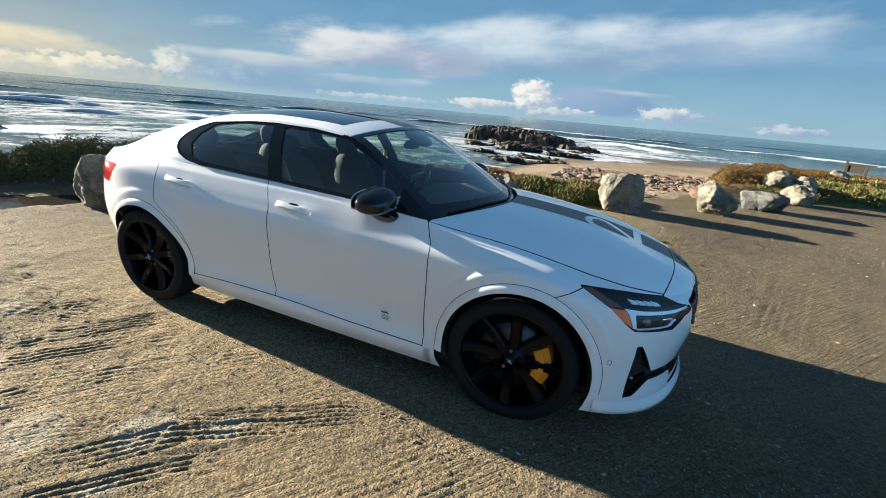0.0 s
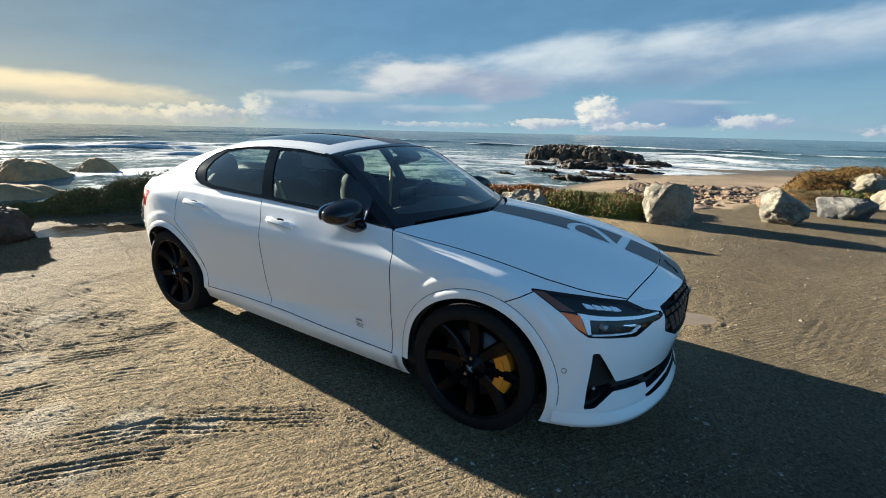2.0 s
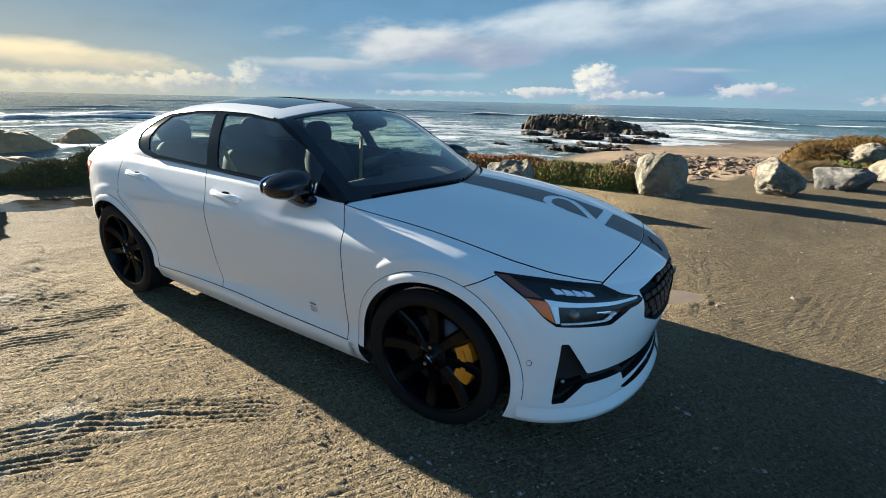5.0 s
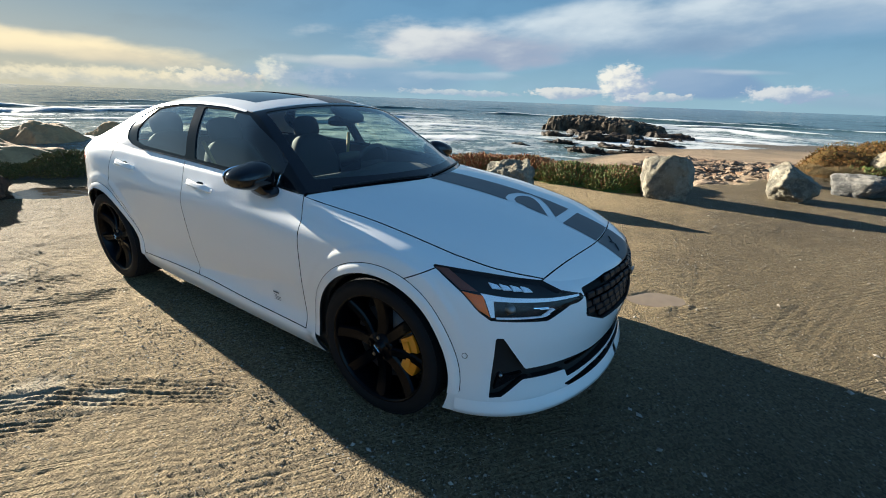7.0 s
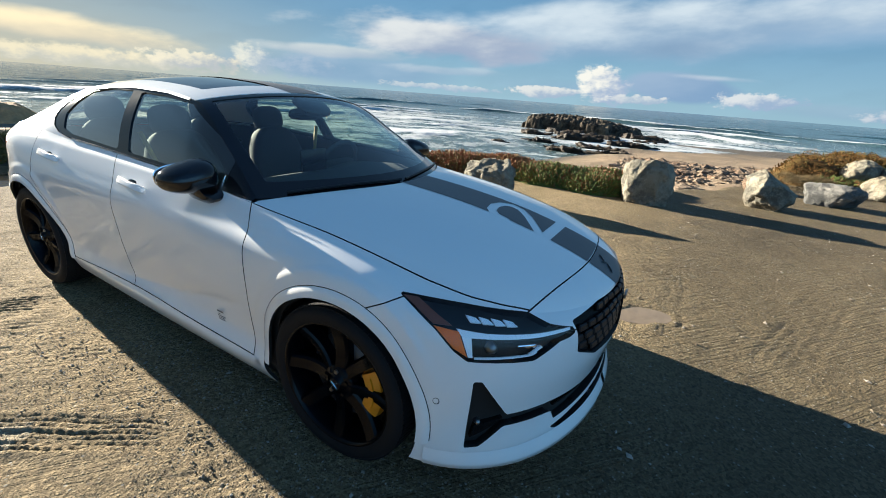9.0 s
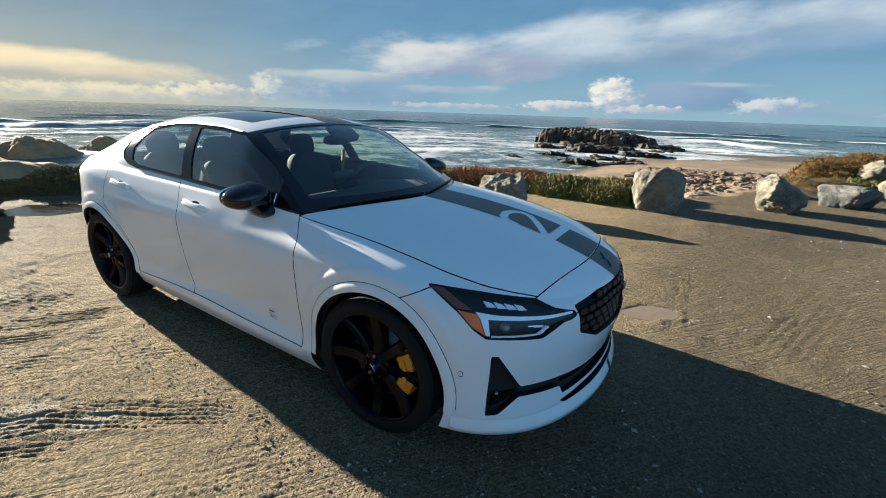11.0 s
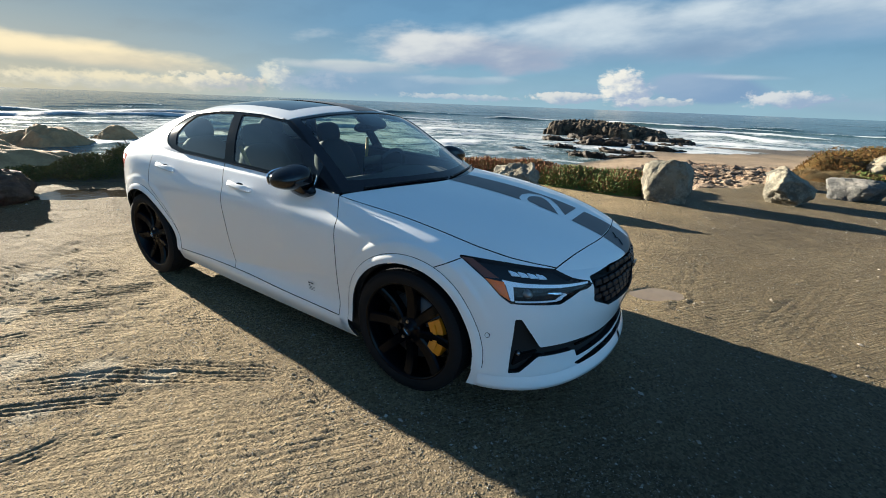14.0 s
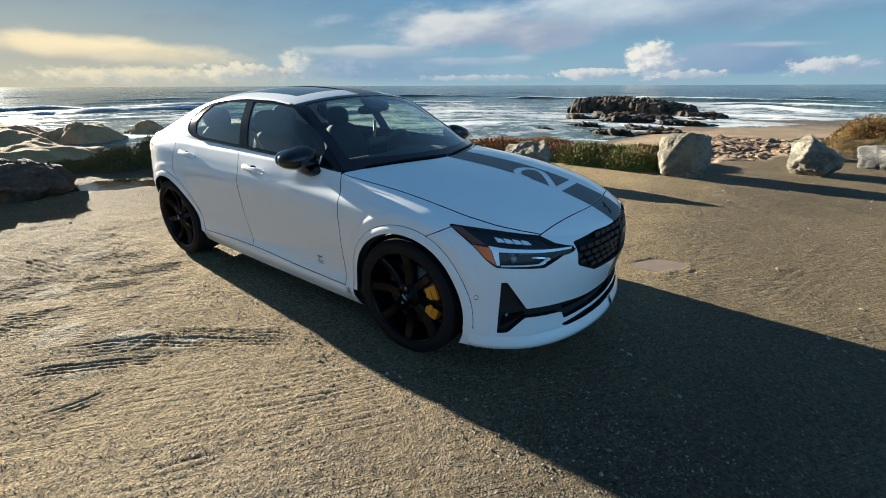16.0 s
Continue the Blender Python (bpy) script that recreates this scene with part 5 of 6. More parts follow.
def ground_material():
    m, n = material("ground")
    at = n("ShaderNodeNewGeometry").outputs["Position"]
    z = n("ShaderNodeSeparateXYZ", at).outputs[2]
    grain = n.noise(at, 130, 6, 0.7)
    grit = n.noise(at, 34, 6, 0.65)
    patch_ = n.noise(at, 1.3, 5, 0.6)
    wide = n.noise(at, 0.22, 4, 0.55)
    speck = n("ShaderNodeTexVoronoi", at, None, 60.0)
    sep = n("ShaderNodeSeparateXYZ", at)
    stone = n("ShaderNodeTexVoronoi", at, None, 85.0)
    shade = n("ShaderNodeSeparateColor", stone.outputs[1]).outputs[1]
    dirt = n.mix(n.smooth(patch_, 0.3, 0.72), (0.225, 0.169, 0.090), (0.302, 0.231, 0.129))
    dirt = n.mix(n.smooth(wide, 0.42, 0.66), dirt, (0.181, 0.138, 0.079))
    dirt = n.mix(n.smooth(grit, 0.56, 0.72), dirt, (0.085, 0.068, 0.047))
    dirt = n.mix(1.0, dirt, n("ShaderNodeCombineColor", *[n.math("ADD", 0.55, n.math("MULTIPLY", shade, 0.80))] * 3).outputs[0], "MULTIPLY")
    # gravel colour darker towards the front of the car and beyond, and again towards its tail
    dark_gravel = n.smooth(n.math("ADD", sep.outputs[0], n.math("MULTIPLY", n.math("SUBTRACT", patch_, 0.5), 3.0)), -0.3, 1.7)
    dark_gravel = n.math("MAXIMUM", dark_gravel, n.smooth(n.math("ADD", sep.outputs[0], n.math("MULTIPLY", patch_, 1.5)), -0.9, -3.2, 0.0, 0.72))
    dirt = n.mix(n.math("MULTIPLY", dark_gravel, 0.74), dirt, n.mix(1.0, dirt, (0.25, 0.265, 0.29), "MULTIPLY"))
    # dry pale sand
    for px, py, pr in ((-1.52, -1.80, 0.17), (-1.36, -2.10, 0.09), (-1.95, -2.05, 0.20), (-1.2, -1.62, 0.12), (-2.75, -1.9, 0.16), (-3.4, -1.5, 0.2)):
        gone = n("ShaderNodeVectorMath", at, (px, py, 0.0), operation="DISTANCE").outputs["Value"]
        dry = n.smooth(n.math("ADD", gone, n.math("MULTIPLY", n.math("SUBTRACT", grit, 0.5), 0.25)), pr, pr * 0.5)
        dirt = n.mix(n.math("MULTIPLY", dry, 0.7), dirt, (0.313, 0.272, 0.197))
    pale = n.smooth(n("ShaderNodeSeparateColor", speck.outputs[1]).outputs[0], 0.91, 0.95)
    dirt = n.mix(n.math("MULTIPLY", pale, n.smooth(speck.outputs[0], 0.42, 0.25)), dirt, (0.231, 0.211, 0.170))
    scrub = n.mix(n.smooth(n.noise(at, 2.6, 5, 0.65), 0.4, 0.65), (0.068, 0.058, 0.031), (0.136, 0.102, 0.058))
    sand = n.mix(n.smooth(n.noise(at, 0.12, 4), 0.42, 0.6), (0.24, 0.18, 0.12), (0.18, 0.14, 0.097))
    # unseen ground inland, darkened to cut bounce and reflection on the car's side
    dirt = n.mix(n.smooth(n.math("ADD", sep.outputs[1], n.math("MULTIPLY", patch_, 3.0)), -5.5, -9.0), dirt, (0.035, 0.036, 0.018))
    wet = n.smooth(z, -6.15, -5.75)
    sand = n.mix(wet, (0.09, 0.076, 0.058), sand)
    low = n.smooth(n.math("ADD", z, n.math("MULTIPLY", patch_, 0.5)), -4.35, -3.9)
    col = n.mix(low, sand, scrub)
    col = n.mix(n.smooth(n.math("ADD", z, n.math("MULTIPLY", patch_, 0.3)), -0.22, 0.06), col, dirt)
    rough = n.math("ADD", 0.55, n.math("MULTIPLY", wet, 0.4))
    turned = n("ShaderNodeMapping", at, None, (0.0, 0.0, radians(-50)))
    rake = n("ShaderNodeMapping", turned.outputs[0], None, None, (1.1, 42.0, 1.0))
    rake = n("ShaderNodeTexNoise", rake.outputs[0], None, 1.0, 3, 0.5).outputs[0]
    cobble = n.math("MULTIPLY", n.smooth(stone.outputs[0], 0.75, 0.1), n.smooth(shade, 0.25, 0.9))
    h = n.math("ADD", n.math("ADD", n.math("MULTIPLY", grain, 0.75), n.math("MULTIPLY", grit, 1.15)), n.math("ADD", n.math("MULTIPLY", cobble, 0.75), n.math("MULTIPLY", n.math("MULTIPLY", n.smooth(rake, 0.42, 0.50), n.smooth(patch_, 0.36, 0.58)), 0.75)))
    lot = n.smooth(z, -0.6, -0.2)
    glossier = n.math("MULTIPLY", n.smooth(sep.outputs[0], -1.4, 1.0), lot)
    p = principled(n, col, n.math("SUBTRACT", rough, n.math("MULTIPLY", glossier, 0.25)), h, 1.0, 0.017)
    n.tree.links.new(n.math("ADD", 0.10, n.math("MULTIPLY", glossier, 0.06)), p.inputs["Specular IOR Level"])
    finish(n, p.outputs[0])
    return m


def ground():
    xs = steps((-4600, -60, 600, 5), (-60, -14, 5, 0.35), (-14, -7.6, 0.35, 0.08), (-7.6, -3.4, 0.05, 0.026), (-3.4, -2.6, 0.014, 0.010), (-2.6, 0.5, 0.0095, 0.0095), (0.5, 0.7, 0.012, 0.014), (0.7, 3.0, 0.016, 0.022), (3.0, 5, 0.03, 0.07), (5, 14, 0.08, 0.4), (14, 80, 0.4, 4), (80, 4600, 4, 600))
    ys = steps((-4600, -20, 600, 3), (-20, -2.6, 3, 0.04), (-2.6, -1.05, 0.0095, 0.0095), (-1.05, -0.8, 0.018, 0.018), (-0.8, 0.8, 0.06, 0.028), (0.8, 3.2, 0.026, 0.032), (3.2, 12, 0.05, 0.22), (12, 150, 0.3, 4), (150, 4600, 4, 600))
    X, Y = np.meshgrid(xs, ys, indexing="ij")
    P = np.stack([X, Y, height(X, Y)], -1)
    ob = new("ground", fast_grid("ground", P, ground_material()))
    tagged(ob, "packed dirt parking area with tyre tracks, sloping down to a sandy beach", "ground", kind="structure")


ground()


def sea_material():
    m, n = material("sea_water")
    at = n("ShaderNodeNewGeometry").outputs["Position"]
    sep = n("ShaderNodeSeparateXYZ", at)
    r = n("ShaderNodeVectorMath", at, operation="LENGTH").outputs["Value"]
    turn = n.math("ARCTAN2", sep.outputs[0], sep.outputs[1])
    along_shore = n("ShaderNodeCombineXYZ", n.math("MULTIPLY", turn, 55.0), r, 0.0).outputs[0]
    churn = n("ShaderNodeAttribute")
    churn.attribute_name = "foam"
    chop = n.noise(at, 0.55, 6, 0.62)
    swell = n.noise(along_shore, 0.06, 4, 0.5)
    streak = n.noise(along_shore, 0.17, 6, 0.62)
    lace = n.noise(at, 0.45, 7, 0.66)
    fine = n.noise(at, 1.8, 6, 0.65)
    broken = n.math("ADD", n.math("MULTIPLY", n.math("SUBTRACT", streak, 0.5), 1.7), n.math("ADD", n.math("MULTIPLY", n.math("SUBTRACT", lace, 0.5), 1.0), n.math("MULTIPLY", n.math("SUBTRACT", fine, 0.5), 0.45)))
    foam = n.smooth(n.math("ADD", churn.outputs["Fac"], broken), 0.36, 0.86)
    surf = n.smooth(r, 330.0, 120.0)
    deep = n.mix(n.smooth(n.math("ADD", n.math("MULTIPLY", chop, 0.5), n.math("MULTIPLY", swell, 0.5)), 0.35, 0.65), (0.010, 0.030, 0.036), (0.020, 0.050, 0.056))
    shallow = n.mix(n.smooth(lace, 0.35, 0.65), (0.048, 0.080, 0.084), (0.095, 0.13, 0.128))
    col = n.mix(surf, deep, shallow)
    col = n.mix(foam, col, (0.44, 0.455, 0.465))
    h = n.math("ADD", n.math("MULTIPLY", chop, 1.0), n.math("ADD", n.math("MULTIPLY", swell, 3.0), n.math("MULTIPLY", fine, 0.25)))
    rough = n.math("ADD", 0.13, n.math("MULTIPLY", foam, 0.65))
    p = principled(n, col, rough, h, 0.45, 0.55)
    p.inputs["IOR"].default_value = 1.33
    p.inputs["Specular IOR Level"].default_value = 0.11
    finish(n, p.outputs[0])
    return m


def sea():
    """Open water with swell and breaking crests, fanned out from the shore to the horizon."""
    a = np.radians(np.linspace(-42, 112, 400))[:, None]
    r = steps((34, 330, 0.65, 1.4), (330, 900, 1.3, 9), (900, 4900, 12, 350))[None, :]
    X, Y = -np.sin(a) * r, np.cos(a) * r
    A = np.broadcast_to(a, X.shape)
    bend = 16 * fbm(X * 0.010, Y * 0.010, 3, 41) + 3 * fbm(X * 0.05, Y * 0.05, 2, 42)
    q = r + bend
    z = 0.18 * fbm(X * 0.09, Y * 0.09, 4, 43) + 0.22 * np.sin(q * 0.085) * (1 - step(900, 2400, r))
    # surf zone: foam left over by broken waves, wider towards the sun side
    reach = 215 + 45 * step(0.6, 1.2, A)
    foam = (0.60 - 0.20 * step(1.12, 1.32, A) - 0.06 * (1 - step(0.4, 0.8, A))) * (1 - step(reach - 75, reach + 15, q)) * (1 - 0.35 * step(90, 55, q)) + 0.16 * fbm(X * 0.018, Y * 0.018, 3, 44)
    for at, tall, wide, seed in ((84, 0.28, 2.6, 1), (104, 0.45, 3.0, 6), (128, 0.8, 3.6, 2), (160, 1.05, 4.8, 3), (196, 1.15, 5.6, 9), (246, 1.35, 7.0, 4), (310, 1.1, 8.0, 7), (430, 1.1, 12.0, 5), (620, 0.8, 18.0, 8)):
        broken = np.clip(0.45 + 0.9 * fbm(A * 6 + seed * 3.7, X * 0.004, 3, 50 + seed), 0, 1.25)
        u = (q - at) / wide
        z = z + tall * broken * np.exp(-np.where(u < 0, u * 1.9, u * 0.75) ** 2)
        white = step(0.35, 0.75, broken) * (1 - step(250, 420, r) * 0.75)
        foam = foam + white * (0.85 * np.exp(-((u + 0.05) / 0.33) ** 2) + 0.35 * np.exp(-((u - 1.3) / 0.9) ** 2)) - 0.30 * np.exp(-((u + 0.75) / 0.32) ** 2) * step(0.9, 1.5, tall * broken)
    me = fast_grid("sea", np.stack([X, Y, SEA + z], -1), sea_material())
    me.attributes.new("foam", "FLOAT", "POINT").data.foreach_set("value", foam.reshape(-1).astype(np.float32))
    tagged(new("sea", me), "grey-blue ocean with breaking surf and white foam", "sea", kind="structure")


sea()


def puddle_material(name, light, dark):
    m, n = material(name)
    at = n("ShaderNodeNewGeometry").outputs["Position"]
    p = principled(n, n.mix(n.noise(at, 8, 3), light, dark), 0.06, n.noise(at, 7, 4), 0.5, 0.012)
    p.inputs["IOR"].default_value = 1.33
    finish(n, p.outputs[0])
    return m


MUD = puddle_material("muddy_water", (0.20, 0.155, 0.105), (0.15, 0.115, 0.078))
PUDDLE = puddle_material("puddle_water", (0.04, 0.034, 0.026), (0.022, 0.019, 0.015))
for (cx, cy), (pa, pb), turn in PUDDLES:
    ring = []
    for k in range(48):
        t = 2 * math.pi * k / 48
        c, s = math.cos(radians(turn)), math.sin(radians(turn))
        u, v = pa * 1.30 * math.cos(t), pb * 1.30 * math.sin(t)
        ring.append((cx + u * c - v * s, cy + u * s + v * c, 0.0))
    zc = -0.006
    grid = [[np.array((cx, cy, zc)) + (np.array(p) - (cx, cy, 0)) * k for p in ring + ring[:1]] for k in np.linspace(0.02, 1, 8)]
    for row in grid:
        for p in row:
            p[2] = zc
    sh = Sheet.grid(np.array(grid))
    sh = sh if sh.normals()[100][2] > 0 else Sheet(sh.v, [f[::-1] for f in sh.faces])
    tagged(part("puddle", sh, MUD if cx > 0 else PUDDLE, None), "shallow muddy puddle on the dirt", "puddle", kind="structure")


# ---- rocks ----
def rock_material(name, light, dark, scale, warm=(0.36, 0.28, 0.18), wet=0.85, strata=0.0):
    m, n = material(name)
    at = n("ShaderNodeNewGeometry").outputs["Position"]
    a = n.noise(at, scale, 7, 0.62)
    b = n.noise(at, scale * 5.5, 6, 0.68)
    c = n.noise(at, scale * 0.4, 3, 0.5)
    col = n.mix(n.smooth(n.math("ADD", n.math("MULTIPLY", a, 0.7), n.math("MULTIPLY", b, 0.3)), 0.40, 0.60), dark, light)
    col = n.mix(n.math("MULTIPLY", n.smooth(c, 0.5, 0.68), 0.6), col, warm)
    crack = n("ShaderNodeTexVoronoi", n.mix(0.12, at, n("ShaderNodeTexNoise", at, None, scale * 2).outputs[1]), None, scale * 1.6)
    crack.feature = "DISTANCE_TO_EDGE"
    line = n.smooth(crack.outputs[0], 0.0, 0.05)
    col = n.mix(n.math("MULTIPLY", n.math("SUBTRACT", 1.0, line), 0.0), col, (0.07, 0.062, 0.05))
    col = n.mix(n.smooth(b, 0.60, 0.78), col, tuple(min(0.75, 1.45 * k) for k in light))
    h = n.math("ADD", n.math("ADD", a, n.math("MULTIPLY", b, 0.5)), n.math("MULTIPLY", n.noise(at, scale * 14, 4, 0.7), 0.25))
    p = principled(n, col, wet, h, 1.0, min(0.32 / scale, 0.22))
    p.inputs["Specular IOR Level"].default_value = 0.12
    finish(n, p.outputs[0])
    return m


BOULDER = rock_material("boulder_stone", (0.255, 0.232, 0.178), (0.105, 0.099, 0.080), 3.2, (0.20, 0.165, 0.11))
BOULDER_GREY = rock_material("boulder_grey_stone", (0.172, 0.164, 0.148), (0.078, 0.078, 0.074), 3.6, (0.148, 0.129, 0.098))
REEF = rock_material("reef_stone", (0.042, 0.032, 0.023), (0.013, 0.011, 0.009), 0.7, (0.050, 0.036, 0.022), 0.55)
ISLET = rock_material("islet_stone", (0.070, 0.056, 0.040), (0.016, 0.013, 0.010), 0.9, (0.13, 0.105, 0.072), 0.85)
HEAD = rock_material("headland_stone", (0.36, 0.235, 0.12), (0.26, 0.17, 0.088), 0.6, (0.31, 0.20, 0.10), 0.95)
BOULDER_DARK = rock_material("boulder_dark_stone", (0.11, 0.088, 0.066), (0.055, 0.044, 0.034), 3.0, (0.09, 0.068, 0.048))
RUBBLE = rock_material("rubble_stone", (0.216, 0.166, 0.119), (0.101, 0.072, 0.050), 1.2, (0.202, 0.122, 0.072))


def rock_mesh(name, size, seed, mat, cuts=16, level=5, rough=0.05, grain=3.0, flat=0.25, shape=None):
    """A broken stone: a ball cut by random planes, then roughened. size: half extents; it stands on z = 0."""
    rnd = random.Random(seed)
    bm = bmesh.new()
    bmesh.ops.create_icosphere(bm, subdivisions=level, radius=1.0)
    planes = []
    for _ in range(cuts):
        d = Vector((rnd.gauss(0, 1), rnd.gauss(0, 1), rnd.gauss(0, 0.8))).normalized()
        planes.append((d, rnd.uniform(0.62, 0.86)))
    off = Vector((rnd.uniform(-50, 50), rnd.uniform(-50, 50), rnd.uniform(-50, 50)))
    for v in bm.verts:
        p = v.co.copy()
        for d, h in planes:
            k = p.dot(d) - h
            if k > 0:
                p -= d * k * 0.93
        if shape:
            p = shape(p)
        q = Vector((p.x * size[0], p.y * size[1], p.z * size[2]))
        w = q * grain + off
        k = noise.fractal(w, 0.75, 2.2, 6) * rough + noise.noise(w * 0.35) * rough * 1.6 - abs(noise.noise(w * 2.3)) * rough * 1.2
        q += v.co.normalized() * k * sum(size) / 3
        v.co = q
    low = -size[2] * (1 - flat)
    for v in bm.verts:
        if v.co.z < low:
            v.co.z = low + (v.co.z - low) * 0.15
    bmesh.ops.translate(bm, vec=(0, 0, -min(v.co.z for v in bm.verts)), verts=bm.verts)
    me = bpy.data.meshes.new(name)
    bm.to_mesh(me)
    bm.free()
    me.materials.append(mat)
    me.shade_smooth()
    return me


def ground_z(x, y):
    return float(height(np.array([float(x)]), np.array([float(y)]))[0])


def boulder(x, y, size, seed, turn, label, mat=BOULDER, sink=0.04, tilt=0, group="boulders along the parking edge", shape=None, cuts=20, flat=0.3, rough=0.095):
    ob = new("boulder", rock_mesh("boulder", size, seed, mat, cuts, 5, rough, 2.4 / max(size) * 0.8, flat, shape))
    ob.matrix_basis = pose(x, y, ground_z(x, y) - sink, tilt, 0, turn)
    return tagged(ob, label, "boulder", group)


boulder(0.56, 5.98, (0.46, 0.42, 0.47), 3, 20, "tall squarish grey-tan boulder on the dirt edge", BOULDER, 0.06, shape=lambda p: Vector((math.copysign(abs(p.x) ** 0.72, p.x) * (1.02 - 0.13 * p.z), math.copysign(abs(p.y) ** 0.8, p.y), math.copysign(abs(p.z) ** 0.62, p.z) * 1.04)))
boulder(2.40, 7.28, (0.54, 0.42, 0.41), 8, -8, "wedge-shaped pale boulder with a pointed end", BOULDER, 0.05, shape=lambda p: Vector((p.x + 0.10, p.y * (1 - 0.4 * p.x), p.z * (1.05 - 0.55 * p.x) - 0.12 * max(0, p.x))))
boulder(3.70, 8.68, (0.56, 0.42, 0.31), 15, 12, "low blocky grey boulder beside the others", BOULDER_GREY, 0.05, shape=lambda p: Vector((p.x * 1.05 + 0.22 * p.z, p.y, (p.z if p.z < 0.4 else 0.4 + (p.z - 0.4) * 0.35) * 1.3)))
boulder(4.78, 12.05, (0.50, 0.44, 0.50), 21, 30, "tall pale boulder at the back of a heap", BOULDER, 0.05)
boulder(4.96, 10.67, (0.50, 0.42, 0.36), 27, -20, "broken pale boulder in a heap", BOULDER, 0.05)
boulder(5.41, 11.91, (0.46, 0.40, 0.40), 33, 40, "grey boulder leaning in a heap", BOULDER, 0.05)
boulder(-1.48, 4.0, (0.50, 0.42, 0.43), 39, 5, "rounded tan boulder beside the ice plant", BOULDER, 0.04)
boulder(-7.42, -1.36, (1.22, 1.30, 0.37), 52, 25, "broad dark boulder beside a puddle", BOULDER_DARK, 0.06, flat=0.4, rough=0.17, cuts=22, shape=lambda p: Vector((p.x * (1 - 0.12 * max(0, p.z)), p.y * (1 - 0.12 * max(0, p.z)), (p.z if p.z < 0.25 else 0.25 + (p.z - 0.25) * 0.5) * 1.35)))
boulder(-5.86, 0.62, (0.36, 0.38, 0.50), 51, 70, "upright grey boulder beside the shrub", BOULDER, 0.08, tilt=14)
boulder(8.4, 17.6, (0.55, 0.5, 0.38), 57, 10, "far tan boulder in low plants", BOULDER, 0.05)


def outcrop(name, x, y, size, seed, turn, label, mat, cuts=20, rough=0.17, z=SEA - 0.4, grain=None, level=6, top=0.45):
    """A flat-topped, jagged rock standing in the sea or on the beach."""
    def shape(p):
        return Vector((p.x, p.y, (p.z if p.z < top else top + (p.z - top) * 0.3) * (1 - 0.2 * abs(p.x)) / (top + 0.2)))

    ob = new(name, rock_mesh(name, size, seed, mat, cuts, level, rough, grain or 3.4 / max(size), 0.45, shape))
    ob.matrix_basis = pose(x, y, z, 0, 0, turn)
    return tagged(ob, label, "rock", "rocks in the surf")


def ledge(name, x, y, half, turn, rise, seed, label, mat, rough=0.5, sharp=0.25, cells=(150, 90), fine=1.0):
    """A wave-cut rock ledge: rise(u, v) is its height over the sea for u and v from -1 to 1."""
    u, v = np.meshgrid(np.linspace(-1.15, 1.15, cells[0]), np.linspace(-1.15, 1.15, cells[1]), indexing="ij")
    X, Y = u * half[0], v * half[1]
    edge = np.maximum(np.abs(u), np.abs(v)) * 0.35 + np.hypot(u, v) * 0.65 + 0.22 * fbm(X * 1.6 / half[1] + seed, Y * 1.6 / half[1], 4, seed)
    body = 1 - step(1.0 - sharp, 1.0, edge)
    knobs = fbm(X * 0.40 * fine + seed, Y * 0.40 * fine, 4, seed + 9, 0.42)
    beds = np.abs(fbm((X * 0.16 - Y * 0.22) * fine, (Y * 0.5 + X * 0.10) * fine, 4, seed + 17, 0.45))
    Z = rise(u, v) * body * (0.93 + 0.07 * knobs) + rough * body * (0.55 * knobs - 0.8 * beds + 0.25) - 0.9 * (1 - body)
    ob = new(name, fast_grid(name, np.stack([X, Y, Z], -1), mat))
    ob.matrix_basis = pose(x, y, SEA, 0, 0, turn)
    return tagged(ob, label, "rock", "rocks in the surf")


crest = curve((-1.1, 0.6), (-0.92, 2.9), (-0.72, 4.0), (-0.25, 4.3), (0.2, 3.7), (0.5, 2.7), (0.8, 1.6), (1.1, 0.7))
ledge("sea_rock", -27, 137, (20.5, 9), 12, lambda u, v: crest(u) * (1 - 0.35 * step(-0.1, -0.9, v)), 4, "long dark rocky islet with pale top in the surf", ISLET, 0.42, 0.14, (300, 120), 2.6)
ledge("sea_rock", -9.5, 127, (7.0, 3.5), 8, lambda u, v: 1.3 - 0.5 * u, 12, "low dark tail of the islet", REEF, 0.6, 0.35)
ledge("sea_rock", -20, 110, (10, 3.2), 4, lambda u, v: 0.8 + 0.0 * u, 15, "low dark reef in front of the islet", REEF, 0.7, 0.4)
for k, (x, y, a, b, h) in enumerate(((-33, 104, 5.5, 2.4, 0.75), (-25.5, 84, 4.5, 1.8, 0.65), (-21.0, 96, 6.5, 2.6, 0.8), (-13.0, 83, 6.0, 2.2, 0.75), (-16.0, 72, 5.0, 1.8, 0.6), (-8.5, 94, 6.0, 2.2, 0.65),
                                     (-27, 116, 8, 3.0, 0.8), (-20.0, 76, 2.2, 1.1, 0.5), (-10.0, 74, 4.6, 2.2, 0.75), (-29.5, 74, 2.6, 1.2, 0.45), (-5.0, 112, 7, 2.4, 0.5))):
    outcrop("sea_rock", x, y, (a, b, h), 120 + k, 17 * (k % 3) - 12, "low dark reef awash in the shallows", REEF, 14, 0.24, SEA - 0.28, level=5)
ledge("headland", -84, -1, (26, 21), 8, lambda u, v: 2.4 + 0.3 * np.sin(3 * v) + 0.1 * u, 21, "wide brown rocky headland by the sea", HEAD, 0.35, 0.5, (200, 160))
ledge("headland", -80.5, 20.0, (9.0, 8.0), 15, lambda u, v: 2.8 - 0.6 * np.clip(v, -0.2, 1), 24, "brown rock hump beside the headland", HEAD, 0.45, 0.9)
